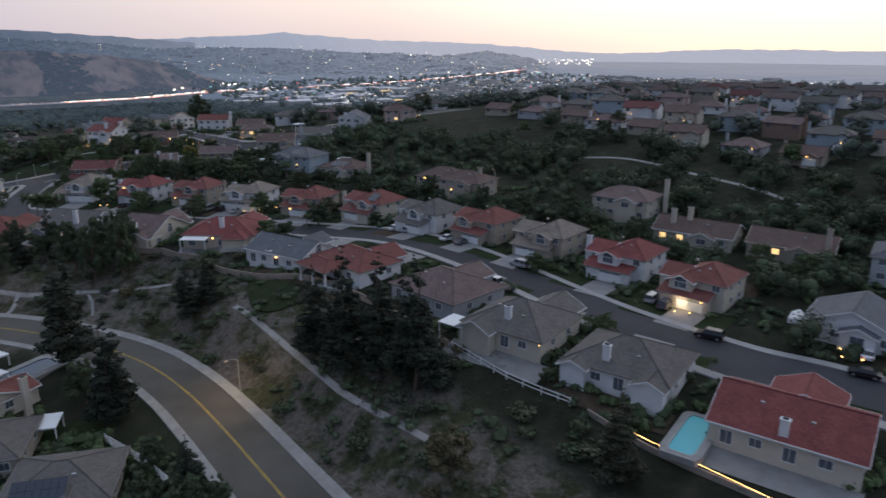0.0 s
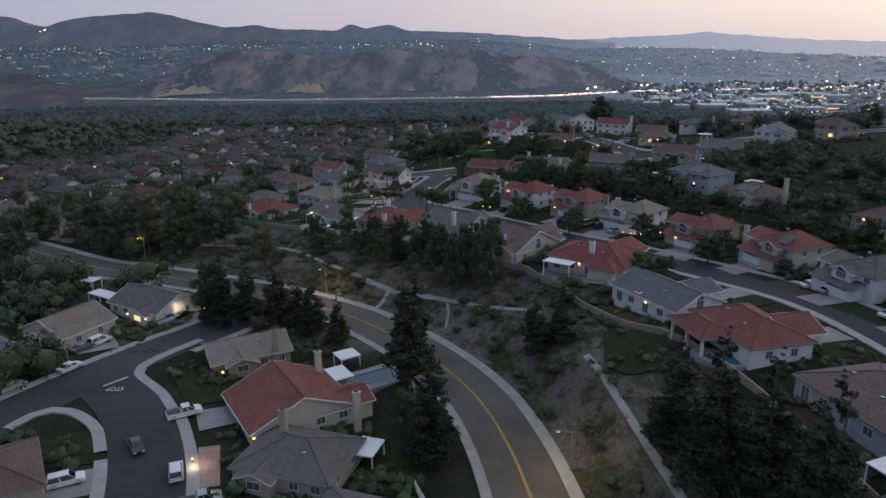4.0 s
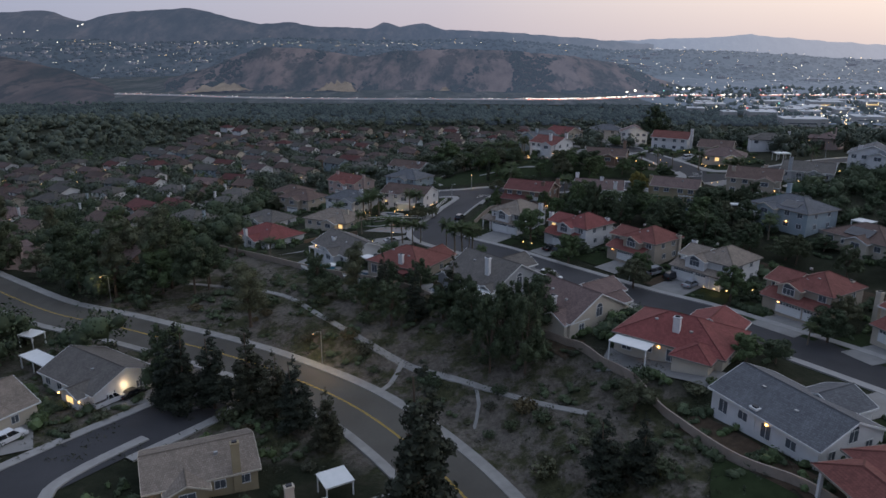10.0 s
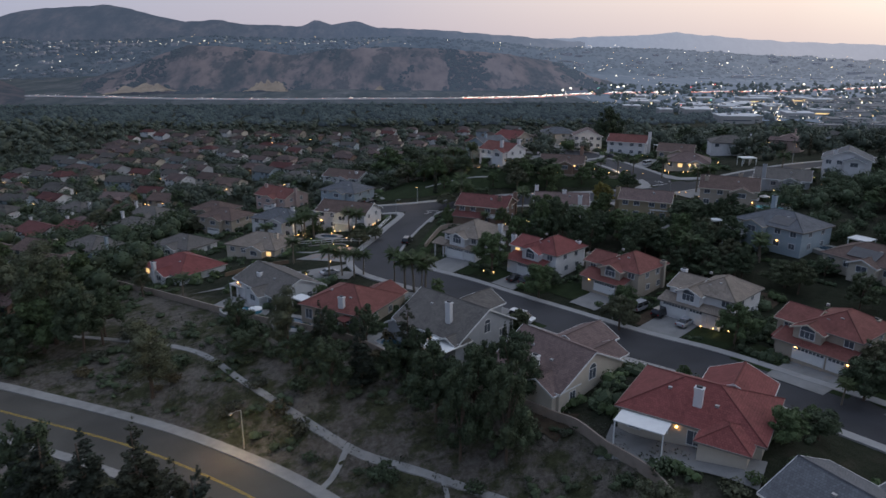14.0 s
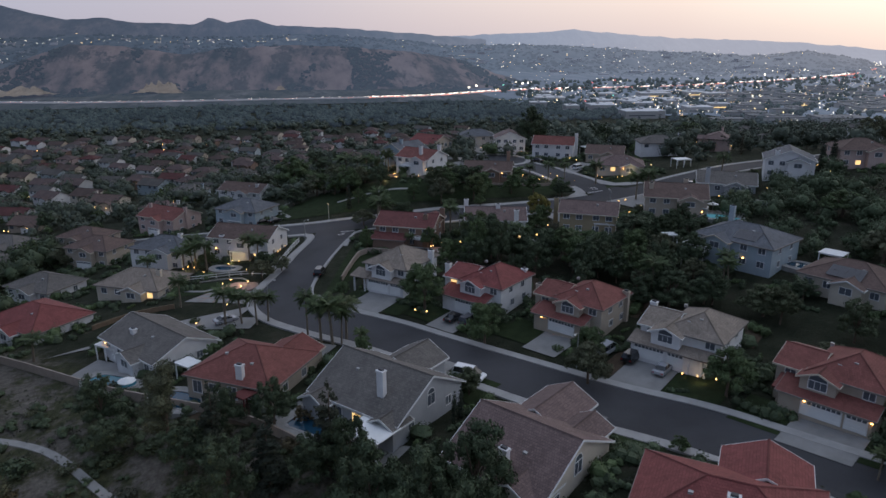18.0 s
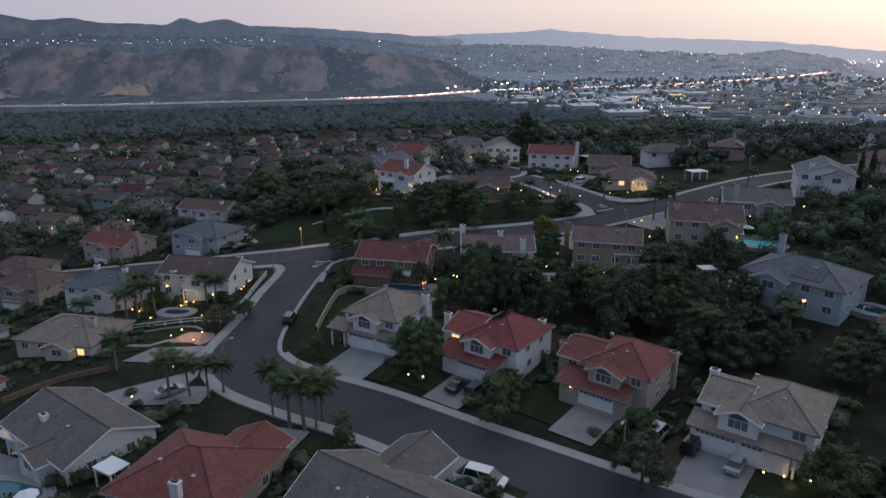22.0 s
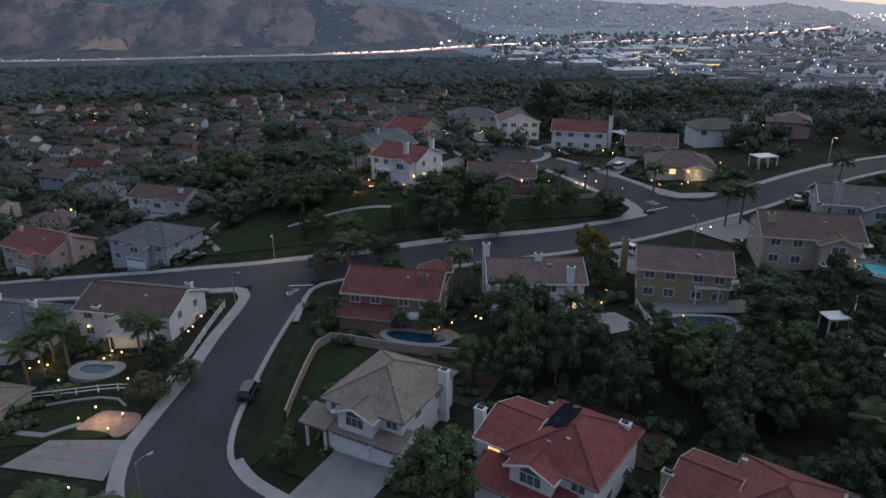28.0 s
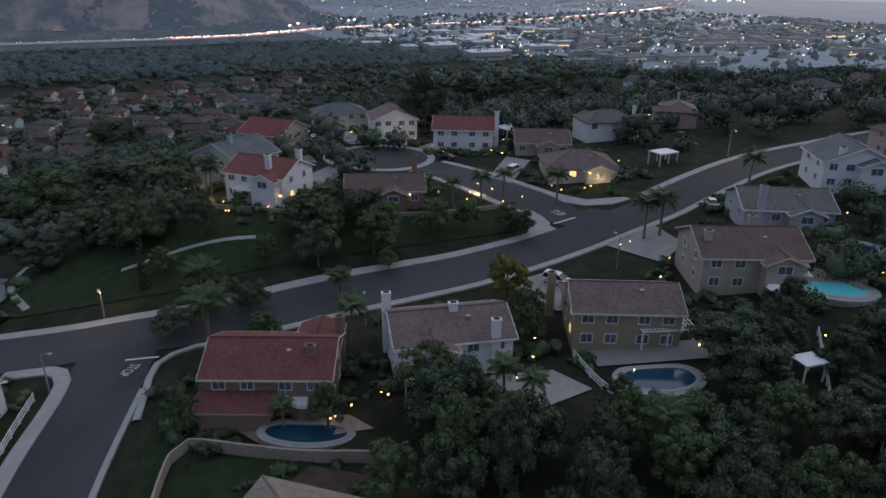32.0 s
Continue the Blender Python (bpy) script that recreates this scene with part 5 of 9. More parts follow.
cover(74.6, 216.2, -20, 7.2, 3.4, "white slatted wooden pergola beside a patio", slats=True, category="pergola", name="pergola")
cover(82.2, 201.0, -10, 3.2, 2.6, "small white garden canopy on thin posts", category="canopy", name="garden_canopy")
cover(99.3, 217.5, -35, 5.2, 4.2, "flat grey patio cover beside a pool", mat=M_STEEL)
cover(-15.3, 91.0, 30, 4.2, 4.0, "square white patio cover beside a pool")
cover(-16.6, 83.5, 29, 4.8, 5.4, "pale corrugated patio cover behind a house")
cover(-9.6, 59.8, -20, 3.8, 5.0, "white patio cover on posts behind a house")
cover(-75.5, 127.0, -33, 9.0, 3.4, "long white patio cover behind a house")
cover(-84.0, 139.0, -20, 4.0, 3.4, "small white shed roof near the road")
cover(-33.4, 187.0, -40, 5.0, 3.4, "white patio cover beside a swimming pool")
cover(-18.8, 172.0, -45, 3.4, 2.8, "white garden cover beside a pool")
cover(-9.4, 157.0, -48, 2.6, 2.6, "garden shelter with a red tiled top", mat=ROOFS["red"], category="gazebo", name="gazebo")
cover(128.0, 273.5, 0, 5.5, 4.0, "white canopy in a hillside yard", category="canopy", name="garden_canopy")
cover(118.0, 322.0, 10, 8.0, 6.0, "white flat-roofed carport on the hilltop", mat=M_WHITE)
cover(104.0, 176.5, -60, 4.5, 4.0, "white patio cover on posts behind a house")


# pools
POOLS = []


def pool(x, y, head, rx, ry, label, mat=None, kind="oval", deck=1.2):
    POOLS.append((x, y))
    z = max(ground(x + dx, y + dy) for dx in (-rx, 0, rx) for dy in (-ry, 0, ry)) + 0.12
    p = empty("swimming_pool", pose(x, y, z, 0, 0, head), label, "pool")
    n = 28
    def rim(s, k):
        a = k * math.tau / n
        c, q = math.cos(a), math.sin(a)
        if kind == "box":
            e = max(abs(c), abs(q))
            c, q = c / e, q / e
        elif kind == "bean":
            s2 = 1 - 0.28 * max(0, math.sin(a)) ** 3
            return (c * (rx + s), q * (ry + s) * s2)
        return (c * (rx + s), q * (ry + s))
    coping, water, paving = Mesh(), Mesh(), Mesh()
    for k in range(n):
        a, b = rim(0, k), rim(0, k + 1)
        a1, b1 = rim(0.35, k), rim(0.35, k + 1)
        a2, b2 = rim(0.35 + deck, k), rim(0.35 + deck, k + 1)
        coping.face([(*a, 0.06), (*a1, 0.06), (*b1, 0.06), (*b, 0.06)])
        coping.face([(*a, -0.3), (*a, 0.06), (*b, 0.06), (*b, -0.3)])
        coping.face([(*a1, 0.06), (*a1, -0.1), (*b1, -0.1), (*b1, 0.06)])
        paving.face([(*a1, 0.02), (*a2, 0.02), (*b2, 0.02), (*b1, 0.02)])
        paving.face([(*a2, 0.02), (*a2, -0.9), (*b2, -0.9), (*b2, 0.02)])
    water.face([(*rim(0, k), -0.08) for k in range(n)])
    part("coping", coping, M_CONC, p)
    part("water", water, mat or M_WATER, p, "still pool water")
    part("deck", paving, M_CONC_D, p)


pool(68.0, 209.6, -20, 4.4, 2.7, "dark kidney-shaped pool with pale concrete surround", M_WATER_D, "bean", deck=0.9)
pool(61.0, -9.6, 20, 5.2, 1.7, "lit turquoise pool beside a red-roofed house", M_WATER_LIT, "box", 0.7)
pool(46.0, 66.0, -50, 3.6, 1.8, "small blue pool behind a house", deck=0.6)
pool(1.0, 149.2, -42, 4.4, 2.7, "dark rectangular pool behind a grey house", M_WATER_D, "box")
pool(-31.0, 175.0, -30, 4.2, 2.4, "blue round-ended pool in a back yard", M_WATER, "bean")
pool(-19.4, 163.5, -40, 3.9, 2.2, "dark blue pool in a back yard", M_WATER_D, "oval")
pool(-17.3, 234.2, -20, 2.6, 1.6, "small dark garden pool with lamps round it", M_WATER_D, "bean")
pool(28.6, 222.0, -30, 4.6, 1.9, "dark freeform pool above a block wall", M_WATER_D, "bean", 0.6)
pool(103.0, 212.5, -40, 4.2, 2.8, "turquoise pool with white umbrellas", M_WATER_LIT, "bean")
pool(-9.8, 84.5, 30, 4.8, 2.4, "dark blue pool beside patio covers", M_WATER_D, "box")
pool(98.0, 178.0, -60, 3.0, 1.8, "small covered pool with pale surround", M_WATER_D, "oval")
pool(116.0, 219.0, -30, 3.6, 2.6, "dark round pool in a terrace yard", M_WATER_D, "oval")


# walls and fences
def wall_line(name, pts, h, t, mat, label, cap=0.0, down=1.2):
    c = smooth_line(pts, gap=1.6)
    m = Mesh()
    prev = None
    for i, p in enumerate(c):
        d = (c[min(i + 1, len(c) - 1)] - c[max(i - 1, 0)]).normalized()
        r = Vector((d.y, -d.x)) * t / 2
        z = ground(p.x, p.y)
        row = [(*(p - r), z - down), (*(p - r), z + h), (*(p + r), z + h), (*(p + r), z - down)]
        if prev:
            for k in range(3):
                m.face([prev[k], prev[k + 1], row[k + 1], row[k]])
        prev = row
    m.face(prev)
    return tagged(part(name, m, mat), label, "wall")


def fence(pts, h, label, step_m=2.4, rails=2, solid=None):
    """Posts with rails between them; solid: a board infill."""
    c = smooth_line(pts, gap=step_m)
    f = empty("fence", Matrix.Translation((*c[0], ground(*c[0]))), label, "fence")
    o = f.matrix_basis.translation
    pm = Mesh().box(-0.07, 0.07, -0.07, 0.07, -0.4, h + 0.08).mesh("post", M_WHITE)
    for i, p in enumerate(c):
        z = ground(p.x, p.y)
        part("post", pm, M_WHITE, f, at=Matrix.Translation((p.x - o.x, p.y - o.y, z - o.z)))
        if i + 1 < len(c):
            q = c[i + 1]
            zq = ground(q.x, q.y)
            d = (q - p).normalized()
            r = Vector((d.y, -d.x)) * 0.03
            for k in range(rails):
                hz = h * (k + 1) / rails
                m = Mesh()
                a, b = (p.x - o.x, p.y - o.y), (q.x - o.x, q.y - o.y)
                for lo, hi in (((hz - 0.14), hz),):
                    m.face([(a[0] - r.x, a[1] - r.y, z - o.z + lo), (b[0] - r.x, b[1] - r.y, zq - o.z + lo), (b[0] - r.x, b[1] - r.y, zq - o.z + hi), (a[0] - r.x, a[1] - r.y, z - o.z + hi)])
                    m.face([(a[0] + r.x, a[1] + r.y, z - o.z + lo), (a[0] + r.x, a[1] + r.y, z - o.z + hi), (b[0] + r.x, b[1] + r.y, zq - o.z + hi), (b[0] + r.x, b[1] + r.y, zq - o.z + lo)])
                    m.face([(a[0] - r.x, a[1] - r.y, z - o.z + hi), (b[0] - r.x, b[1] - r.y, zq - o.z + hi), (b[0] + r.x, b[1] + r.y, zq - o.z + hi), (a[0] + r.x, a[1] + r.y, z - o.z + hi)])
                part("rail", m, M_WHITE, f)
    return f


wall_line("block_wall", [(8.8, 208.5), (11.5, 217), (14.6, 225.2), (16.8, 226.7), (22.3, 221.9), (27.2, 217.7), (33.6, 213.7)], 1.5, 0.25, M_BLOCK, "tan block wall along the top of a bank")
wall_line("block_wall", [(-69, 209), (-49, 189.5), (-30, 170.8), (-11, 155), (2, 141), (14, 128), (22.3, 118.4), (29.2, 105)], 1.5, 0.25, M_BLOCK, "weathered block wall along the back yards above the slope")
wall_line("block_wall", [(29.2, 105), (35.5, 85), (42, 75.5), (46.5, 60), (48.5, 45), (49.3, 31)], 1.4, 0.25, M_BLOCK, "weathered block wall behind the hillside gardens")
wall_line("block_wall", [(54.2, 3), (55, -8), (58.5, -23), (62, -40)], 0.9, 0.25, M_BLOCK, "low block wall with a string of small lamps")
fence([(49.6, 30.3), (50.6, 17), (53.6, 6)], 1.3, "white rail fence above the dry slope")
fence([(-6.6, 222.3), (-3.5, 233.2), (-1.3, 241.5), (0.9, 249.0)], 1.3, "white three-rail fence beside the pavement", rails=3)
fence([(-31, 231.3), (-22, 228.6), (-13.2, 226.1), (-6.6, 222)], 1.1, "pale garden fence above a lawn", rails=2)
fence([(-3.5, 84), (-1.2, 74), (1.5, 64)], 1.5, "white fence behind a pool yard", rails=4)
fence([(-2.5, 52), (0.5, 42), (2.5, 33)], 1.6, "white board fence above the road", rails=5)
fence([(63, 219.5), (61.5, 212), (62.5, 205)], 1.2, "white garden fence beside a pool", rails=3)
fence([(81, 197), (86, 201.5), (91.5, 206.5)], 1.2, "thin garden fence between two yards", rails=2)
wall_line("block_wall", [(24, 322), (26, 306), (31, 296), (40, 284.5), (52, 277.5), (68, 273.5), (84, 271.5)], 0.9, 0.25, M_BLOCK, "low garden wall round the hilltop terrace")
wall_line("retaining_wall", [(-41, 204.5), (-34, 208.8), (-26, 209.5)], 1.0, 0.2, M_WOOD, "low wooden board fence beside a driveway")
wall_line("hedge", [(60, 335), (64, 345), (67, 356)], 1.4, 0.9, LEAF["dark"], "clipped dark hedge beside a driveway")
wall_line("hedge", [(78, 330), (79.5, 338), (80, 345)], 1.3, 0.9, LEAF["dark"], "clipped dark hedge between two driveways")



def parasol(x, y, label):
    p = empty("parasol", pose(x, y, ground(x, y)), label, "parasol")
    part("pole", Mesh().tube([(0, 0, -0.1), (0, 0, 2.5)], [0.03, 0.03], 6), M_STEEL, p)
    m = Mesh()
    for k in range(8):
        a, b = k * math.tau / 8, (k + 1) * math.tau / 8
        m.face([(1.4 * math.cos(a), 1.4 * math.sin(a), 2.1), (1.4 * math.cos(b), 1.4 * math.sin(b), 2.1), (0, 0, 2.6)])
        m.face([(1.4 * math.cos(a), 1.4 * math.sin(a), 1.98), (1.4 * math.cos(b), 1.4 * math.sin(b), 1.98), (1.4 * math.cos(b), 1.4 * math.sin(b), 2.1), (1.4 * math.cos(a), 1.4 * math.sin(a), 2.1)])
    part("canopy", m, M_WHITE, p)


parasol(94.6, 215.6, "open white parasol on a pool terrace")
parasol(105.0, 219.5, "open white parasol on a pool terrace")
parasol(-28.0, 171.0, "open white parasol beside a pool")

# string of lamps along the low wall
sl = Mesh()
for i in range(84):
    t = i / 83
    x, y = 54.6 + 4.0 * t, -2 - 22.0 * t
    sl.box(x - 0.045, x + 0.045, y - 0.045, y + 0.045, ground(x, y) + 0.95, ground(x, y) + 1.04)
tagged(part("string_lights", sl, M_BULB), "string of small warm lamps along a low wall", "lights")


# drives, lawns and yards
def yard(hname, u0, u1, v0, v1, mat, label, category, lift):
    h = HOUSES[hname]
    q = [h.matrix_basis @ Vector((u, v, 0)) for u, v in ((u0, v0), (u1, v0), (u1, v1), (u0, v1))]
    patch(category.replace(" ", "_"), [(p.x, p.y) for p in q], mat, label, category, lift)


for nm, u0, u1, reach in (("A", -3.0, 5.4, 8), ("B", -2.6, 3.6, 8.0), ("C", -2.4, 4.0, 7.5), ("D", -6.6, 1.2, 7.5), ("E", -2.4, 6.8, 7.5), ("F", -4.6, 1.8, 7.0), ("G", -1.8, 4.6, 6.5), ("H", -2.0, 4.6, 7.5), ("I", -4.6, 1.8, 9.0), ("J", -2.6, 3.8, 9.5), ("K", -1.4, 5.0, 9.0)):
    d2 = {"A": 5.9, "C": 5.25, "K": 5.25}.get(nm, 5.5)
    yard(nm, u0, u1, -d2 - 2.8 - reach, -d2 - (1.5 if nm in "AD" else 2.7), M_DRIVE, "pale concrete driveway to the garage", "driveway", 0.2)
    yard(nm, u1 + 0.1, 9.6, -d2 - 2.8 - reach + 1.5, -d2 - 0.6, M_LAWN, "dark green front lawn", "lawn", 0.14)
    yard(nm, -6.4 if nm == "A" else -9.4, u0 - 0.1, -d2 - 2.8 - reach + (4.0 if nm == "A" else 1.5), -d2 - 0.6, M_LAWN if nm not in ("D", "G") else M_MULCH, "dark front garden of grass and shrubs", "lawn", 0.15)
    yard(nm, -8.5, 8.5, d2 + 0.2, d2 + 8, M_MULCH, "dark planted back yard", "garden", 0.13)
for nm, u0, u1, v0, v1 in (("S0", -0.2, 6.3, 8.9, 15), ("S1", -5.5, 0.5, 12.3, 17), ("S2", -6.0, 0.2, 14.4, 20), ("S3", -0.5, 6.5, 10.8, 17), ("S4", -2.5, 3.5, 9.8, 22), ("S5", -1.6, 4.2, 9.4, 17), ("S6", -5, 1, 11, 17), ("S7", -1, 5, 11, 15), ("S8", -4, 3, 6.8, 13), ("S9", -3, 4, 11, 14)):
    yard(nm, u0, u1, v0, v1, M_DRIVE, "pale concrete driveway to the street", "driveway", 0.2)
    yard(nm, u1 + 0.2, 9.5, 7.4, v1 - 1.5, M_LAWN, "small dark green front lawn", "lawn", 0.14)
    yard(nm, -9.5, 9.5, -11.5, -6.6, M_DRIVE if nm in ("S1", "S3", "S7", "S9") else M_MULCH, "paved and planted back yard", "patio", 0.13)
patch("lawn", [(-32, 219), (-12, 213.5), (-11.2, 221), (-31, 228)], M_LAWN, "dark green lawn with curving borders", "lawn", 0.12, 12)


def sheet(name, pts, mat, label, category, lift=0.16):
    """A raised flat area with a curving outline."""
    c = smooth_line(pts, True, 0.7)
    o = sum(c, Vector((0, 0))) / len(c)
    m = Mesh()
    for a, b in zip(c, c[1:] + c[:1]):
        for r0, r1 in ((0, 0.34), (0.34, 0.67), (0.67, 1)):
            q = [o + (v - o) * r for v, r in ((a, r0), (b, r0), (b, r1), (a, r1))]
            q = q[1:] if r0 == 0 else q
            m.face([(*p, ground(*p) + lift) for p in q])
        za, zb = ground(*a) + lift, ground(*b) + lift
        m.face([(*a, za - 0.3), (*b, zb - 0.3), (*b, zb), (*a, za)])
    struct(name, m, mat, label, category)


sheet("paving", [(-17.0, 217.4), (-15.9, 219.4), (-14.2, 220.6), (-12.1, 219.6), (-10.6, 218.6), (-9.2, 217.4), (-9.4, 214.6), (-11.4, 213.0), (-13.0, 214.8), (-15.2, 216.4)], M_PINKPAVE, "pinkish flagstone paving lit by lamps", "paving", 0.2)
patch("driveway", [(-24.5, 212.5), (-11.6, 204.2), (-10.0, 211.8), (-19.8, 216.2)], M_DRIVE, "wide paved driveway with brick joints", "driveway", 0.16, 12)
for q0, q1 in (((-21.0, 210.6), (-17.5, 215.1)), ((-18.3, 208.6), (-15.0, 213.9)), ((-15.8, 206.7), (-12.9, 213.0)), ((-22.0, 213.9), (-12.6, 207.9)), ((-20.6, 215.2), (-11.9, 210.3))):
    struct("paving_strip", ribbon([q0, ((q0[0] + q1[0]) / 2, (q0[1] + q1[1]) / 2), q1], [(-0.16, 0.1), (-0.15, 0.185), (0.15, 0.185), (0.16, 0.1)]), M_PINKPAVE, "brick strip set in a concrete driveway", "paving")
struct("footpath", ribbon([(-31, 218.6), (-29.3, 220.2), (-26.0, 221.3), (-23.2, 219.3), (-20.8, 217.8), (-18.6, 218.4), (-16.6, 218.6)], [(-0.5, 0.05), (-0.48, 0.2), (0.48, 0.2), (0.5, 0.05)]), M_DRIVE, "pale curving path beside a lawn", "path")
struct("garden_edging", ribbon([(-32.5, 228.6), (-27, 227.4), (-23.6, 226.6), (-19, 226.0), (-15.5, 225.1), (-12.8, 223.3), (-11.4, 220.6)], [(-0.16, 0.0), (-0.14, 0.24), (0.14, 0.24), (0.16, 0.0)]), M_CONC_D, "thin curving concrete edging of a lawn", "edging")
patch("driveway", [(-46, 192.5), (-12.5, 196.5), (-9.5, 202.0), (-24, 200)], M_DRIVE, "long pale concrete driveway between two houses", "driveway", 0.18, 12)
patch("driveway", [(-22, 194), (-10, 189), (-8, 194), (-20, 200)], M_DRIVE, "concrete driveway beside the bend", "driveway", 0.19, 10)
patch("lawn", [(3.9, 200), (9, 205), (17, 226), (15.5, 241)], M_LAWN, "dark grassy bank beside the street", "lawn", 0.16, 14)
patch("lawn", [(9.5, 208), (22, 214), (28, 217), (17, 225.5)], M_LAWN, "dark back lawn below a block wall", "lawn", 0.13, 12)
patch("lawn", [(20, 268.5), (82, 261), (80, 271), (28, 290)], M_LAWN, "dark grass bank below the hilltop houses", "lawn", 0.15, 26)
patch("lawn", [(-8, 282), (20, 268.5), (28, 290), (8, 305)], M_LAWN, "dark grass bank on the hillside", "lawn", 0.14, 20)
struct("footpath", ribbon([(14, 282), (26, 279.5), (36, 275.5)], [(-0.5, 0.05), (-0.48, 0.24), (0.48, 0.24), (0.5, 0.05)]), M_CONC_D, "pale concrete path across a grass bank", "path")
struct("footpath", ribbon([(-1, 281), (-4, 296), (2, 312), (4, 330)], [(-0.6, 0.05), (-0.58, 0.24), (0.58, 0.24), (0.6, 0.05)]), M_CONC_D, "pale concrete channel at the edge of a grass bank", "path")
patch("driveway", [(64, 325.5), (70.5, 327.5), (71, 343), (66, 341)], M_DRIVE, "pale concrete driveway on the hilltop", "driveway", 0.2)
patch("driveway", [(73, 327.8), (79, 327), (80.5, 345), (73, 346)], M_DRIVE, "pale concrete driveway on the hilltop", "driveway", 0.21)
patch("driveway", [(82, 325), (86, 321.5), (92, 334), (86, 336)], M_DRIVE, "pale concrete driveway on the hilltop", "driveway", 0.2)
patch("driveway", [(87, 318), (87.5, 312), (101, 320), (98, 324)], M_DRIVE, "pale concrete driveway on the hilltop", "driveway", 0.22)
patch("driveway", [(93, 282), (91, 288), (103, 300), (106, 294)], M_DRIVE, "pale concrete driveway on the hilltop", "driveway", 0.2)
patch("driveway", [(59, 312), (60, 320), (52, 324), (51, 317)], M_DRIVE, "pale concrete driveway on the hilltop", "driveway", 0.22)
patch("driveway", [(60.5, 308), (64.5, 303), (54, 294), (51, 299)], M_DRIVE, "pale concrete driveway on the hilltop", "driveway", 0.21)
patch("lawn", [(96, 262), (108, 261), (112, 272), (100, 274)], M_LAWN, "small green corner lawn", "lawn", 0.15)
patch("driveway", [(68, 243.5), (76, 243.5), (77, 232), (69, 231)], M_DRIVE, "concrete driveway behind the house", "driveway", 0.2)
patch("driveway", [(90, 246.5), (102, 247.5), (100, 238), (92, 235)], M_DRIVE, "concrete driveway with gate lamps", "driveway", 0.2)
patch("patio", [(64, 216), (77, 209.5), (79, 213.5), (66, 220.5)], M_DRIVE, "pale concrete patio beside the house", "patio", 0.2)
patch("patio", [(95, 219), (103, 209), (112, 213), (104, 222)], M_DRIVE, "grey paved pool terrace", "patio", 0.2)
patch("patio", [(51, 222), (59, 218.5), (60.5, 212.5), (53, 212.5)], M_CONC_D, "patio of large stone slabs", "patio", 0.2)
patch("patio", [(21, 229.5), (34, 223), (35.5, 219), (24, 222.5)], M_PINKPAVE, "reddish paved pool terrace", "patio", 0.17)
patch("patio", [(-36, 187), (-26, 178), (-29, 172), (-40, 181)], M_DRIVE, "pale paved pool terrace", "patio", 0.17)
patch("patio", [(-6, 153.5), (4, 143), (8, 147), (-1.5, 157)], M_DRIVE, "grey paved pool terrace", "patio", 0.17)
patch("driveway", [(-39, 72.5), (-36.6, 66.5), (-31, 70), (-33, 75.5)], M_DRIVE, "pale concrete driveway beside a lawn", "driveway", 0.2)
patch("lawn", [(-47, 86), (-40.5, 73.5), (-35, 77), (-41.5, 89)], M_LAWN, "green corner lawn", "lawn", 0.16)
patch("driveway", [(-59, 116), (-50, 121), (-47.5, 117), (-57, 111.5)], M_DRIVE, "concrete driveway with parked cars", "driveway", 0.2)
patch("driveway", [(-73, 103), (-66, 107), (-61.5, 99), (-68, 95)], M_DRIVE, "dark driveway with parked cars", "driveway", 0.2)
patch("driveway", [(-57, 52), (-47.5, 56), (-46, 50), (-55, 46)], M_DRIVE, "pale driveway with a parked car", "driveway", 0.2)
patch("lawn", [(-64, 60), (-52, 66), (-48.5, 57), (-58, 55)], M_LAWN, "dark green front lawn", "lawn", 0.16)
patch("pavement_plain", [(-35.5, 62), (-33, 52), (-30, 53), (-32.5, 63)], M_PINKPAVE, "reddish lit pavement beside the street", "paving", 0.19)
sheet("ground_cover", [(31.5, 79.5), (34.2, 84.5), (37, 81), (40.0, 74.5), (37, 67.5), (32.5, 67), (29.8, 71.5)], M_LAWN, "dark green ground cover spreading over the slope", "ground cover", 0.3)
patch("lawn", [(-12, 64), (-3, 61), (-1, 50), (-9, 52)], M_LAWN, "green lawn behind a house", "lawn", 0.16)

# ------------------------------------------------------------------ trees and shrubs
TREES_PINE = [(-2.8, 81.4, 24.3), (0.2, 57.8, 17.9), (32.7, 48.4, 16.5), (34.6, 40.1, 21.2), (38.2, 34.6, 20.3), (39.2, 25.7, 22.1), (47.8, -8.3, 12.7), (4.4, 28.3, 9.5), (20.2, 85.3, 11.3), (24.5, 84, 9.5)]
TREES_PINE += [(-43.8, 111.7, 16.4), (-39.0, 113.6, 14.8), (-32.7, 113.4, 15.5), (-28.0, 110.5, 12.0), (-23.9, 107.3, 12.5), (-18.0, 101.5, 10.0), (-47.0, 114.5, 12.0)]
TREES_DRY = [(32.5, 6.2, 9.3)]
TREES_ROUND = [(7.6, 49.2, 4.5), (73.4, 17.4, 4.7), (66.7, 60.8, 3), (85.4, 49.7, 5.2), (101.3, 52.7, 4.8), (-0.6, 172.5, 7.5), (41.3, 152.8, 8.6), (64, 156.1, 5.9), (73.7, 132.5, 5.8), (78.1, 107.1, 4.8), (106.8, 50.7, 8.2), (114.5, 46.4, 8.9), (112.9, 33, 6.5), (121.7, 19.6, 7.4), (125.2, 11.6, 6), (103, -7, 5), (54.7, 11.8, 3.3), (57, 8.1, 2.8), (27.8, 100.1, 6.3), (-69, 141.7, 8.1)]
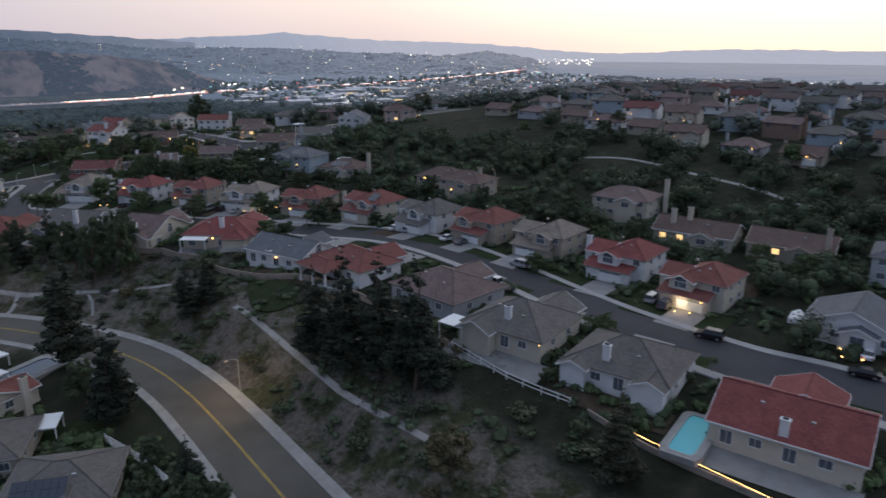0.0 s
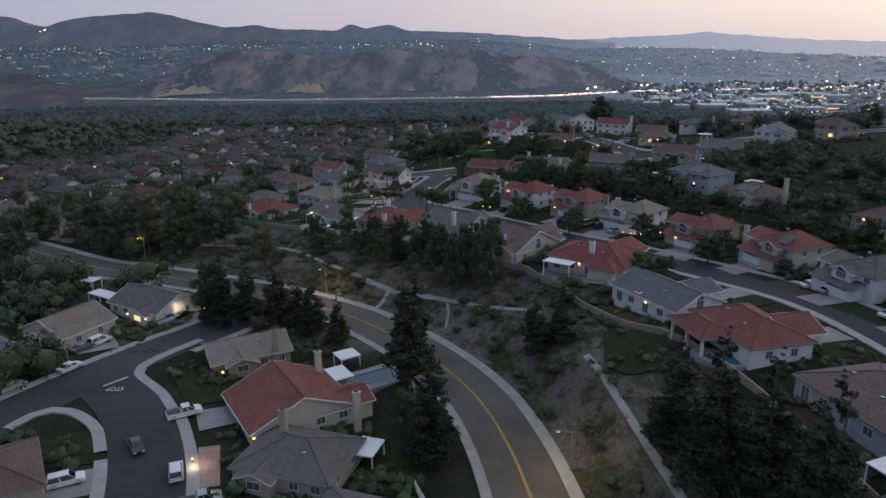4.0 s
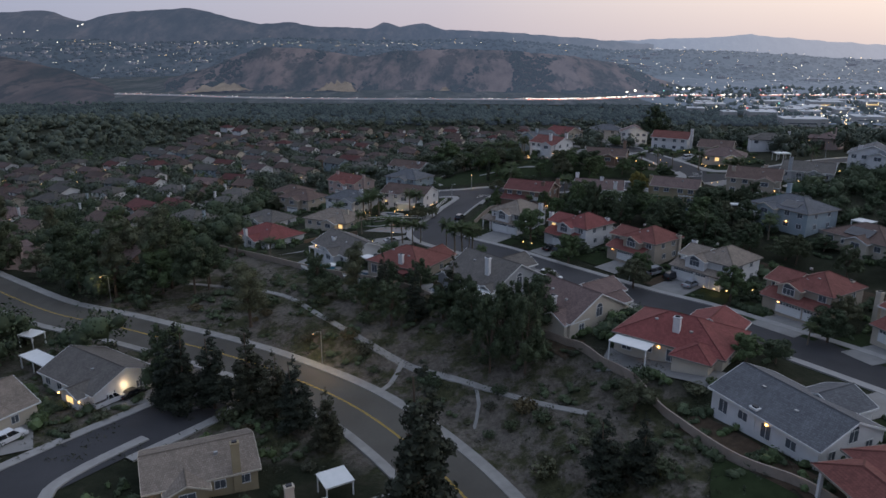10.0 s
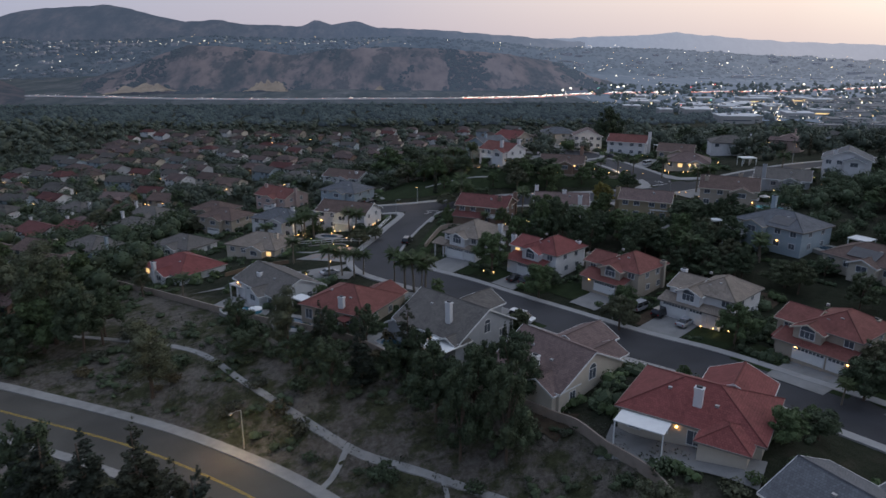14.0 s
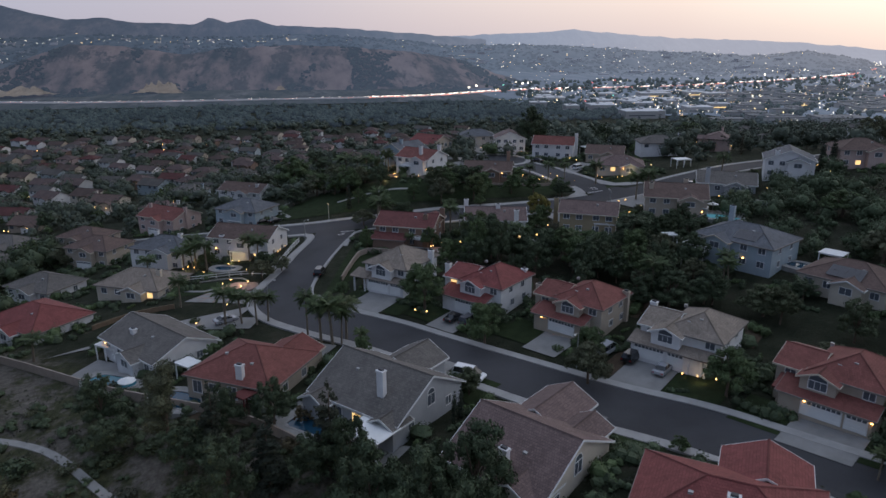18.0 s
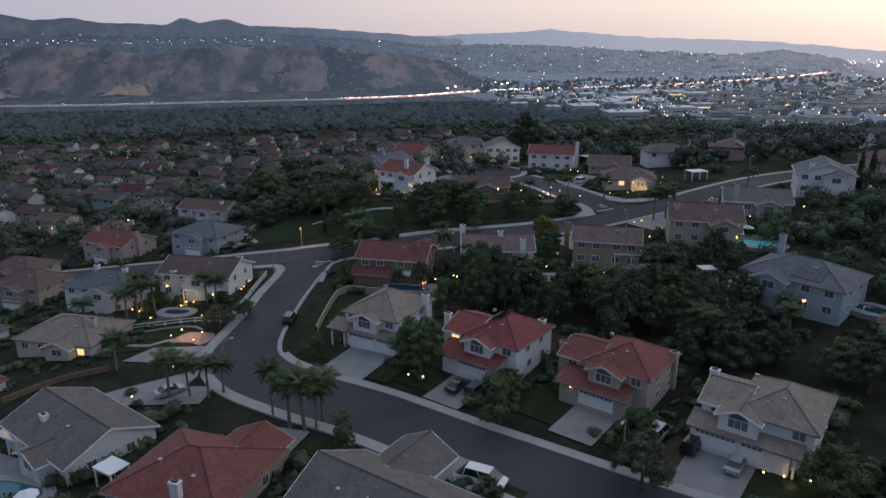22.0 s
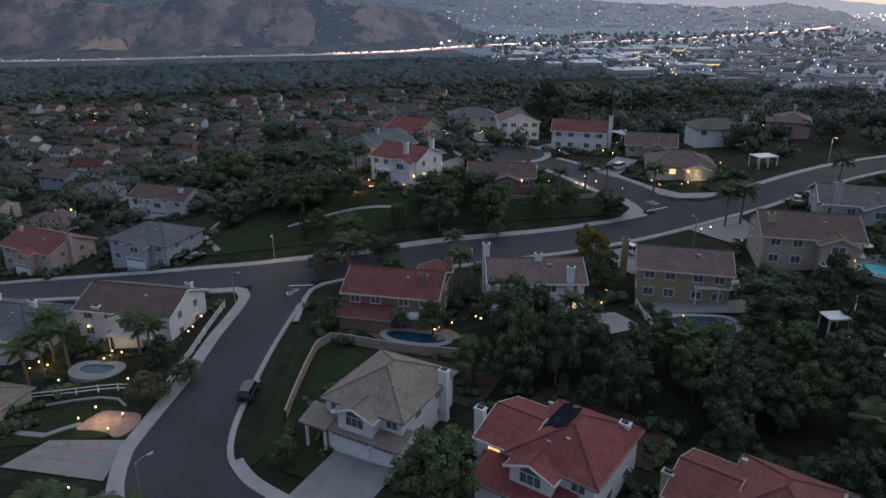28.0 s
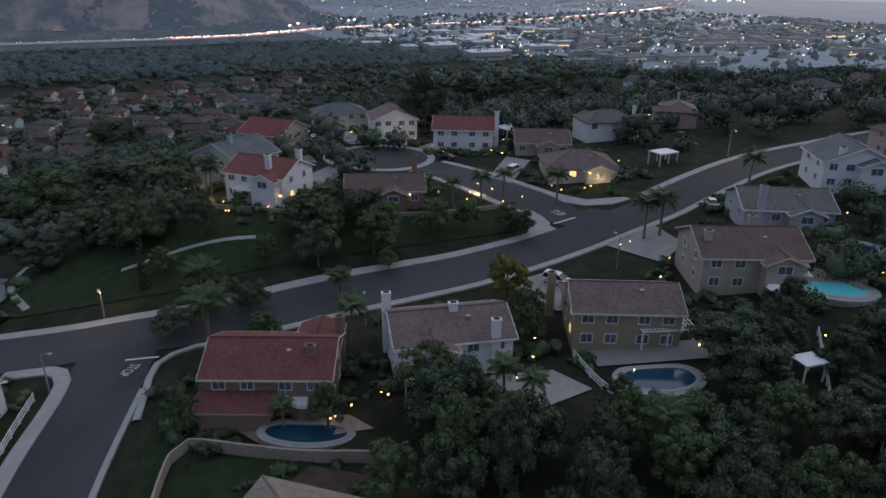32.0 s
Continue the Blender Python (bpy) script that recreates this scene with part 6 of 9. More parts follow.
TREES_ROUND += [(-86.3, 152.2, 5.4), (-96.5, 154, 12.9), (-93.4, 200.5, 14.5), (-107.4, 182.9, 9.5), (48.4, 114, 3.9), (73.5, 128.1, 7.4), (58.9, 143.7, 9.5), (44.5, 159.2, 7.4), (33.5, 176.9, 5.4), (-51.9, 219.8, 8.4), (-13.2, 111.2, 6.5), (55.7, 115.8, 3.2), (22.8, 186.6, 11.6), (30, 170.4, 9.2), (56.4, 194.6, 9.8), (65.8, 186.2, 9.7), (76.6, 181.6, 5.6), (41.2, 212.4, 12.4), (17.9, 287.5, 11.4), (43.5, 263.7, 9.7), (53.4, 263.4, 9.8)]
TREES_ROUND += [(79.8, 258.7, 6.4), (30, 247.5, 5.1), (8.4, 200.1, 3.7), (-3.9, 223.5, 4.7), (-8.2, 231.7, 4.4), (-21.7, 243.6, 4.7), (78.3, 190, 5.6)]
TREES_PALM = [(98.1, 59.9, 5.6), (94.8, 33, 6.7), (104.3, 14.4, 6.8), (76.9, -1.3, 2.8), (66.2, 0.8, 4.6), (-18.5, 113.3, 6.6), (38.5, 107.6, 4.6), (63.7, 121.1, 4.4), (64.9, 177.3, 9), (22.6, 247.5, 10.6), (40.2, 238.5, 7.9), (-14.6, 193.6, 8.1), (-25.2, 242.5, 9.1), (-11.6, 237, 7.9), (-15.6, 246.5, 8.3), (50.5, 216, 6.5), (96.6, 244.2, 8.7), (33.3, 308.4, 8.5)]
TREES_PALM += [(37.4, 312.6, 8.6), (43.4, 237, 4.9), (86.9, 182.2, 5.3)]
TREES_PALM += [(2.5, 177.2, 8.6), (4.4, 175.6, 9.2), (6.9, 177.4, 8.2), (-8.7, 190.8, 7.0), (-6.6, 191.4, 6.4), (-11.5, 192.4, 7.2)]
TREES_EUC = [(-41.5, 146.3, 14.4), (-73.1, 180.4, 18.6), (-58.2, 195.9, 8.4)]
TREES_DARK = [(5.1, 127.4, 14), (10.4, 124.2, 13.7), (15.9, 125.2, 12.6), (-12.2, 150.8, 8.8), (-5.4, 150.6, 8.4), (-58.2, 172.1, 12), (-111.6, 171.8, 13.3), (52.4, 200.1, 9.2), (64.1, 194.2, 8.9), (69.5, 182.2, 10.3), (58.5, 206.2, 6.7), (97.8, 335.5, 19.7), (65.5, 191.7, 5.6), (53.8, 183.2, 7.7), (44.1, 196.8, 5.7)]
TREES_YELLOW = [(64.8, 238.5, 9.4)]

# with the width of the crown as well
MORE_DARK = [(-47.8, 117.3, 15.1, 0.73), (-67.4, 171.1, 19.8, 0.88), (-59.8, 165.2, 14.5, 0.83), (-89.7, 180.9, 15.7, 1.01), (-71.7, 164.6, 9.7, 1.28), (-10.8, 138.0, 10.4, 0.9), (3.1, 136.7, 11.3, 0.71), (7.7, 118.6, 15.3, 0.6), (13.5, 115.8, 15.7, 0.6), (-92.4, 287.2, 11.8, 1.36), (0.7, 298.5, 6.7, 1.7), (14.4, 351.7, 10.5, 1.7), (-0.2, 165.7, 8.6, 0.75), (-16.5, 145.7, 7.9, 1.07), (-0.5, 138.3, 7.8, 1.0), (33.6, 523.7, 13.0, 1.7), (19.3, 530.2, 13.1, 1.7), (234.3, 507.3, 17.4, 1.66), (240.7, 481.2, 14.7, 1.7), (222.5, 535.8, 18.3, 1.37)]
MORE_DARK += [(148.1, 245.5, 7.6, 1.48), (79.3, 163.6, 6.3, 1.7), (89.4, 166.3, 4.3, 1.7), (80.8, 187.9, 4.9, 1.7), (35.3, 227.9, 9.5, 0.71), (61.1, 193.1, 8.8, 1.17), (62.3, 186.5, 7.5, 1.17), (66.4, 173.0, 7.6, 1.36), (72.8, 171.8, 5.9, 1.61), (49.2, 205.4, 6.4, 0.94), (48.4, 196.0, 9.5, 0.94), (61.7, 175.8, 7.3, 1.27), (42.5, 203.5, 12.5, 0.62), (74.0, 201.7, 8.4, 1.51), (86.3, 199.7, 6.4, 1.29), (-10.3, 345.7, 9.9, 1.7), (81.5, 193.9, 4.7, 1.67), (41.5, 229.0, 6.6, 0.67)]
MORE_PINE = [(-34.8, 122.0, 10.2, 1.7), (-13.0, 146.1, 12.0, 1.05), (-6.0, 138.5, 12.4, 1.2), (1.4, 140.1, 12.8, 1.15), (19.8, 132.1, 7.7, 1.12)]
MORE_ROUND = [(-25.8, 113.4, 6.2, 1.23), (-88.4, 192.5, 18.1, 1.06), (-27.0, 153.8, 6.4, 1.37), (47.0, 107.8, 5.8, 1.31), (52.7, 109.7, 4.9, 1.41), (67.5, 121.7, 8.1, 1.12), (-115.3, 234.3, 6.9, 1.7), (-102.5, 291.9, 10.9, 1.43), (-63.5, 271.9, 8.1, 1.42), (24.7, 296.9, 6.6, 1.7), (22.6, 153.0, 5.0, 1.13), (44.9, 133.0, 2.8, 1.25), (-15.1, 174.0, 5.0, 1.1), (41.5, 218.9, 11.8, 1.02), (125.4, 198.7, 8.0, 1.7), (201.9, 273.0, 13.7, 0.96), (283.9, 518.1, 14.0, 1.7), (228.9, 387.8, 10.2, 1.7), (79.1, 146.8, 3.7, 1.7), (8.7, 168.0, 5.2, 0.89)]
MORE_ROUND += [(-8.3, 220.0, 5.9, 1.21), (38.0, 206.3, 13.9, 0.6), (59.5, 225.6, 7.9, 0.83), (77.3, 207.3, 8.3, 1.66), (65.8, 151.5, 4.8, 1.6), (30.4, 255.8, 6.5, 1.16), (31.1, 221.9, 7.2, 0.83), (2.8, 343.7, 13.2, 1.7), (18.0, 292.6, 9.8, 1.43), (8.6, 301.3, 9.5, 1.38), (44.3, 273.4, 8.5, 1.34), (54.8, 272.9, 9.0, 1.44), (17.1, 229.7, 7.9, 0.66), (62.4, 229.0, 7.9, 0.92), (25.6, 262.9, 7.8, 1.36), (1.6, 334.9, 17.6, 1.15), (46.9, 275.4, 8.2, 1.3), (19.2, 255.5, 5.6, 1.45)]
MORE_PALM = [(-48.2, 192.6, 5.4, 1.7), (-23.0, 180.1, 7.2, 1.12), (-24.7, 209.2, 7.4, 1.05), (0.4, 181.3, 9.1, 0.79), (5.9, 175.5, 7.3, 0.84), (9.0, 172.2, 4.1, 1.27), (82.7, 180.7, 5.8, 1.44), (-36.3, 240.5, 5.8, 1.68), (-25.1, 236.5, 8.6, 0.98), (23.4, 257.3, 10.4, 1.0), (81.2, 177.2, 5.8, 1.41), (44.8, 208.6, 7.5, 1.02), (57.2, 198.4, 8.6, 1.02), (51.2, 211.5, 6.7, 0.93), (43.5, 252.8, 5.4, 1.56), (26.7, 224.2, 4.6, 1.16), (22.9, 225.2, 3.8, 1.41), (21.5, 335.8, 10.0, 1.7), (68.2, 270.6, 4.6, 1.7)]


def leaf_quads(rs, centres, radii, count, size, squash=1.0, fill=0.35):
    """Small leaf clumps over and in a set of lobes: corners and faces."""
    v, f = [], []
    per = np.array([r ** 2 for r in radii])
    per = np.maximum(1, (per / per.sum() * count)).astype(int)
    for (cx, cy, cz), r, n in zip(centres, radii, per):
        d = rs.normal(size=(n, 3))
        d /= np.linalg.norm(d, axis=1)[:, None]
        rad = r * (1 - fill * rs.random(n) ** 2) * (0.85 + 0.3 * rs.random(n))
        p = d * rad[:, None] * np.array([1, 1, squash]) + np.array([cx, cy, cz])
        nrm = d + rs.normal(size=(n, 3)) * 0.55
        nrm /= np.linalg.norm(nrm, axis=1)[:, None]
        a = np.cross(nrm, rs.normal(size=(n, 3)))
        a /= np.linalg.norm(a, axis=1)[:, None]
        b = np.cross(nrm, a)
        s = size * (0.6 + 0.8 * rs.random(n))[:, None]
        q = np.stack([p - a * s - b * s * 0.6, p + a * s - b * s * 0.45, p + a * s * 0.7 + b * s * 0.6, p - a * s * 0.6 + b * s * 0.55], 1).reshape(-1, 3)
        base = len(v)
        v += [tuple(x) for x in q]
        f += [(base + 4 * i, base + 4 * i + 1, base + 4 * i + 2, base + 4 * i + 3) for i in range(n)]
    return v, f


def lumps(rs, centres, radii, squash=0.9):
    """Closed uneven cores of foliage, so that a crown is not hollow."""
    base = [Vector(p) for p in ((1, 0, 0), (-1, 0, 0), (0, 1, 0), (0, -1, 0), (0, 0, 1), (0, 0, -1))]
    tri = [(0, 2, 4), (2, 1, 4), (1, 3, 4), (3, 0, 4), (2, 0, 5), (1, 2, 5), (3, 1, 5), (0, 3, 5)]
    pts, faces, mid = list(base), [], {}
    for t in tri:
        e = []
        for a, b in ((t[0], t[1]), (t[1], t[2]), (t[2], t[0])):
            key = (min(a, b), max(a, b))
            if key not in mid:
                mid[key] = len(pts)
                pts.append(((pts[a] + pts[b]) / 2).normalized())
            e.append(mid[key])
        faces += [(t[0], e[0], e[2]), (t[1], e[1], e[0]), (t[2], e[2], e[1]), (e[0], e[1], e[2])]
    unit, faces = np.array([tuple(p) for p in pts]), np.array(faces)
    c, r = np.array(centres), np.array(radii)
    v = unit[None] * r[:, None, None] * (0.7 + 0.6 * rs.random((len(c), len(pts), 1))) * np.array([1, 1, squash]) + c[:, None]
    f = faces[None] + (np.arange(len(c)) * len(pts))[:, None, None]
    return [tuple(p) for p in v.reshape(-1, 3)], [tuple(int(i) for i in q) for q in f.reshape(-1, 3)]


def joined(a, b):
    n = len(a[0])
    return a[0] + b[0], a[1] + [tuple(i + n for i in q) for q in b[1]]


def raw_mesh(name, v, f, mat):
    me = bpy.data.meshes.new(name)
    me.from_pydata(v, [], f)
    me.materials.append(mat)
    return me


def tree_lobes(rs, kind):
    """Lobes of a crown for a tree of unit height."""
    c, r = [], []
    if kind == "pine":
        n = 20
        for i in range(n):
            t = 0.12 + 0.86 * i / (n - 1)
            w = 0.125 * (1 - t) ** 0.8 + 0.014
            for k in range(4 if t < 0.75 else 2):
                a = rs.random() * math.tau
                o = w * (0.45 + 0.7 * rs.random()) if t < 0.9 else 0
                c.append((math.cos(a) * o, math.sin(a) * o, t + rs.normal() * 0.02))
                r.append(w * (0.35 + 0.4 * rs.random()))
    elif kind == "cypress":
        for i in range(9):
            t = 0.08 + 0.88 * i / 8
            c.append((rs.normal() * 0.008, rs.normal() * 0.008, t))
            r.append(0.075 * math.sin(min(1, (1.05 - t) * 1.6) * math.pi / 2) + 0.015)
    elif kind == "euc":
        for i in range(13):
            a, t = rs.random() * math.tau, 0.35 + 0.58 * rs.random()
            o = 0.2 * rs.random() ** 0.5
            c.append((math.cos(a) * o, math.sin(a) * o, t))
            r.append(0.075 + 0.06 * rs.random())
    else:
        flat = 0.9 if kind != "dark" else 1.1
        for i in range(48):
            a, t = rs.random() * math.tau, rs.random()
            o = 0.39 * (rs.random() ** 0.5) * (1 - 0.4 * t)
            c.append((math.cos(a) * o, math.sin(a) * o, (0.34 + 0.5 * t) * flat / 1.0 if flat < 1 else 0.3 + 0.56 * t))
            r.append((0.048 + 0.075 * rs.random()) * (1.1 - 0.35 * t))
    return c, r


def tree_proto(kind, seed, leaf, quads, size, bark=None):
    """A tree one metre tall to be scaled: tapered trunk with limbs, and a crown of small leaf clumps."""
    rs = np.random.RandomState(seed)
    c, r = tree_lobes(rs, kind)
    flat = 0.62 if kind == "pine" else 0.85
    v, f = joined(lumps(rs, c, [q * 0.62 for q in r], flat), leaf_quads(rs, c, r, quads, size, flat))
    crown = raw_mesh("crown", v, f, LEAF[leaf])
    t = Mesh()
    lean = rs.normal(size=2) * 0.015
    top = 0.9 if kind in ("pine", "cypress") else 0.5
    t.tube([(0, 0, -0.03), (lean[0], lean[1], 0.25), (2 * lean[0], 2 * lean[1], top)], [0.026, 0.019, 0.006] if kind not in ("pine", "cypress") else [0.014, 0.01, 0.003], 7)
    if kind not in ("pine", "cypress"):
        for i in range(6):
            a, z0 = rs.random() * math.tau, 0.2 + 0.2 * rs.random()
            e = c[rs.randint(len(c))]
            t.tube([(lean[0], lean[1], z0), (e[0] * 0.5, e[1] * 0.5, (z0 + e[2]) / 2 + 0.03), (e[0], e[1], e[2])], [0.011, 0.008, 0.003], 5)
    else:
        for i in range(8):
            a, z0 = rs.random() * math.tau, 0.15 + 0.5 * rs.random()
            t.tube([(0, 0, z0), (math.cos(a) * 0.06, math.sin(a) * 0.06, z0 + 0.02), (math.cos(a) * 0.13 * (1.1 - z0), math.sin(a) * 0.13 * (1.1 - z0), z0 + 0.03)], [0.006, 0.004, 0.002], 4)
    return t.mesh("trunk", bark or M_BARK), crown


def palm_proto(seed, fronds, trunk_r=0.022):
    rs = np.random.RandomState(seed)
    t = Mesh()
    lean = rs.normal(size=2) * 0.02
    t.tube([(0, 0, -0.03), (lean[0] * 0.4, lean[1] * 0.4, 0.4), (lean[0], lean[1], 0.8)], [trunk_r * 1.25, trunk_r, trunk_r * 0.9], 8)
    m = Mesh()
    for i in range(fronds):
        a = i * 2.399 + rs.random() * 0.4
        up = 1.35 - 1.95 * (i / fronds) + rs.normal() * 0.14
        L = 0.31 + 0.09 * rs.random()
        pts, n = [], 7
        x = z = 0.0
        ang = up
        for k in range(n):
            pts.append((x, z))
            x += math.cos(ang) * L / n
            z += math.sin(ang) * L / n
            ang -= 0.17
        ca, sa = math.cos(a), math.sin(a)
        for k in range(n - 1):
            (x0, z0), (x1, z1) = pts[k], pts[k + 1]
            for s in (-1, 1):
                for j in range(3):
                    u = (j + 0.1) / 3
                    bx, bz = x0 + (x1 - x0) * u, z0 + (z1 - z0) * u
                    w = 0.075 * math.sin((k + u + 0.6) / n * math.pi) + 0.01
                    q = [(bx, 0, bz), (bx + 0.016, 0, bz + 0.001), (bx + 0.035, s * w, bz - w * 0.45), (bx + 0.027, s * w, bz - w * 0.5)]
                    m.face([(lean[0] + p * ca - y * sa, lean[1] + p * sa + y * ca, 0.8 + zz) for p, y, zz in q])
    return t.mesh("trunk", M_PALMBARK), m.mesh("fronds", LEAF["palm"])


NEAR = {"pine": [tree_proto("pine", k, "pine", 7000, 0.0092) for k in (1, 2, 3)],
        "round": [tree_proto("round", k, lf, 7500, 0.0125) for k, lf in ((11, "dark"), (12, "mid"), (13, "mid"), (14, "olive"))],
        "dark": [tree_proto("dark", k, "dark", 7500, 0.0118) for k in (21, 22)],
        "euc": [tree_proto("euc", k, "olive", 8000, 0.0085) for k in (31, 32)],
        "dry": [tree_proto("round", 41, "dry", 2000, 0.018)],
        "yellow": [tree_proto("round", 45, "yellow", 3200, 0.02)],
        "cypress": [tree_proto("cypress", 51, "cypress", 1500, 0.012)],
        "palm": [palm_proto(k, 26) for k in (61, 62, 63, 64)]}
FAR = {"round": [tree_proto("round", 70 + k, lf, 700, 0.042) for k, lf in enumerate(("dark", "mid", "olive", "dark"))],
       "pine": [tree_proto("pine", 80, "pine", 800, 0.028)], "cypress": [tree_proto("cypress", 81, "cypress", 400, 0.02)], "palm": [palm_proto(82, 20)]}
LABELS = {"pine": "tall dark pine with ragged branches on the slope", "round": "bushy green broadleaf tree beside a house", "dark": "dense dark evergreen tree", "euc": "tall thin eucalyptus with sparse olive leaves",
          "dry": "brownish half-bare tree on the dry slope", "yellow": "yellow-green young tree beside the road", "cypress": "narrow dark cypress tree", "palm": "palm tree with drooping green fronds"}


def under_roof(x, y, gap):
    """Whether a spot lies inside a house, or nearer to its walls than gap."""
    for inv, blocks in BOXES:
        p = inv @ Vector((x, y, 0))
        if abs(p.x) < 20 and abs(p.y) < 20 and any(b[0] - gap < p.x < b[1] + gap and b[2] - gap < p.y < b[3] + gap for b in blocks):
            return True
    return False


def plant(kind, x, y, h, spread=1.0, protos=None, z=None, label=""):
    tr, cr = rng.choice((protos or NEAR)[kind])
    if road_distance(x, y) < 8.0 or under_roof(x, y, 1.2):
        return None
    t = empty("tree" if kind != "palm" else "palm_tree", pose(x, y, ground(x, y) if z is None else z, 0, 0, rng.uniform(0, 360)), label or LABELS[kind], "tree" if kind != "palm" else "palm", "trees of the hillside")
    t.scale = (h * spread, h * spread, h)
    part("trunk", tr, None, t)
    part("crown" if kind != "palm" else "fronds", cr, None, t)
    return t


for x, y, h in TREES_PINE:
    plant("pine", x, y, h, 1.3 if h > 15 else 1.5)
for x, y, h in ((2.5, 22.5, 8.5), (6.2, 22.0, 6.5), (-1.5, 30.0, 7.0), (1.5, 38.0, 6.0), (-6.0, 34.0, 6.0), (-3.0, 66.0, 9.0), (-6.5, 92.5, 9.0), (-10, 96.5, 8.0)):
    plant("dark", x, y, h, 0.95)
for x, y, h in ((-114.5, 161.5, 16), (-105, 163, 15), (-98.4, 169, 16.7), (-89.9, 170.2, 14.7), (-78.7, 165.5, 15.1), (-68, 167, 14), (-119.3, 187.7, 14.5), (-109.8, 204.2, 15.1), (-88.4, 203.7, 12.5), (-169, 269, 14), (-138, 246, 12.8), (-116, 248, 11.2), (-76.3, 205, 12.4), (-57.3, 168.1, 10.5), (-19.2, 151.6, 12.5), (-29.7, 161.5, 9)):
    plant(rng.choice(("dark", "euc", "round")), x, y, h, 0.95)
for x, y, h in TREES_ROUND:
    plant("round", x, y, h, 1.0 if h > 7 else 1.25)
for x, y, h in TREES_DARK:
    plant("dark", x, y, h, 0.85)
for x, y, h in TREES_EUC:
    plant("euc", x, y, h, 1.1)
for x, y, h in TREES_PALM:
    plant("palm", x, y, h, 1.15)
for x, y, h in TREES_DRY:
    plant("dry", x, y, h)
for x, y, h in TREES_YELLOW:
    plant("yellow", x, y, h, 0.9)
for x, y, h in ((117, 345, 11), (90, 347, 9), (93, 349, 10), (150, 236, 9), (152, 238, 10), (154, 236.5, 9), (156, 238, 10), (19.5, 146, 5), (18, 143.5, 5)):
    plant("cypress", x, y, h, 1.0)
for x, y, h in ((30, 300, 7), (27, 312, 8), (34, 306, 7), (38, 300, 6), (24.5, 318, 8), (50, 280, 6), (76, 277, 6), (82, 276, 7), (88, 277, 6), (95, 268, 8), (99.5, 243.5, 9), (101, 230, 8), (-22, 238, 8), (-27, 235, 8), (-9.5, 232, 8)):
    plant("palm", x, y, h, 1.2)
for x, y, h in ((48, 270, 8), (57, 267, 9), (66, 266, 8), (73, 265, 7), (80, 262, 7), (28, 283, 9), (22, 290, 9), (18, 300, 10), (14, 292, 8), (11, 300, 9), (16, 312, 10), (8, 315, 9), (30, 325, 9), (20, 275, 6), (36, 268, 6), (27, 262, 5), (54, 258, 5), (33, 208, 8), (38, 204, 9), (47, 205, 10), (43, 210, 11), (57, 201, 10), (62, 198, 9), (70, 195, 9), (75, 192, 8)):
    plant("round", x, y, h, 1.0)
for x, y, h in ((42.5, 284.0, 4.2), (36.5, 289.5, 4.0), (47.5, 283.5, 4.5), (58.5, 276.8, 4.0), (72.0, 277.5, 4.6)):
    plant("round", x, y, h, 1.2)
for x, y, h in ((79, 186, 9), (84, 205, 6), (87, 208, 7), (91, 211, 7), (81, 205, 7), (77, 206, 6), (60, 190, 9), (56, 188, 10), (68, 176, 8), (74, 171, 8), (80, 160, 8), (86, 150, 8), (94, 148, 7), (90, 135, 8), (98, 128, 7), (104, 118, 8), (98, 105, 7), (106, 95, 8), (110, 82, 8), (116, 70, 9), (113, 60, 7), (118, 50, 7)):
    plant("dark", x, y, h, 0.95)

for kind, rows in (("pine", MORE_PINE), ("round", MORE_ROUND), ("dark", MORE_DARK), ("palm", MORE_PALM)):
    for x, y, h, w in rows:
        plant(kind, x, y, h, w)


def free(x, y, gap):
    """Whether a spot is clear of the houses and roads."""
    if road_distance(x, y) < 8:
        return False
    for h in HOUSES.values():
        t = h.matrix_basis.translation
        if (t.x - x) ** 2 + (t.y - y) ** 2 < gap * gap:
            return False
    for line in (ROAD_S, ROAD_X, ROAD_C, ROAD_L, ROAD_L2):
        for (xa, ya), (xb, yb) in zip(line, line[1:]):
            dx, dy = xb - xa, yb - ya
            t = max(0, min(1, ((x - xa) * dx + (y - ya) * dy) / (dx * dx + dy * dy)))
            if (xa + dx * t - x) ** 2 + (ya + dy * t - y) ** 2 < 64:
                return False
    return True


# gardens: shrubs near the houses
SHRUBS = [raw_mesh("foliage", *leaf_quads(np.random.RandomState(90 + k), [(0.25 * math.cos(a), 0.25 * math.sin(a), 0.28 + 0.1 * (a % 2)) for a in range(7)], [0.28] * 7, 330, 0.06, 0.9), LEAF[lf]) for k, lf in enumerate(("dark", "mid", "olive", "grey", "dry"))]
SHRUB_WORDS = ("dark green shrub", "leafy green shrub", "olive green shrub", "grey-green brush", "dry brown brush")


def shrub(x, y, s, k, where):
    tagged(part("shrub", SHRUBS[k], None, at=pose(x, y, ground(x, y) - 0.05, 0, 0, rng.uniform(0, 360)) @ Matrix.Diagonal((s, s, s * rng.uniform(0.6, 0.95), 1))), SHRUB_WORDS[k] + where, "shrub", "shrubs")


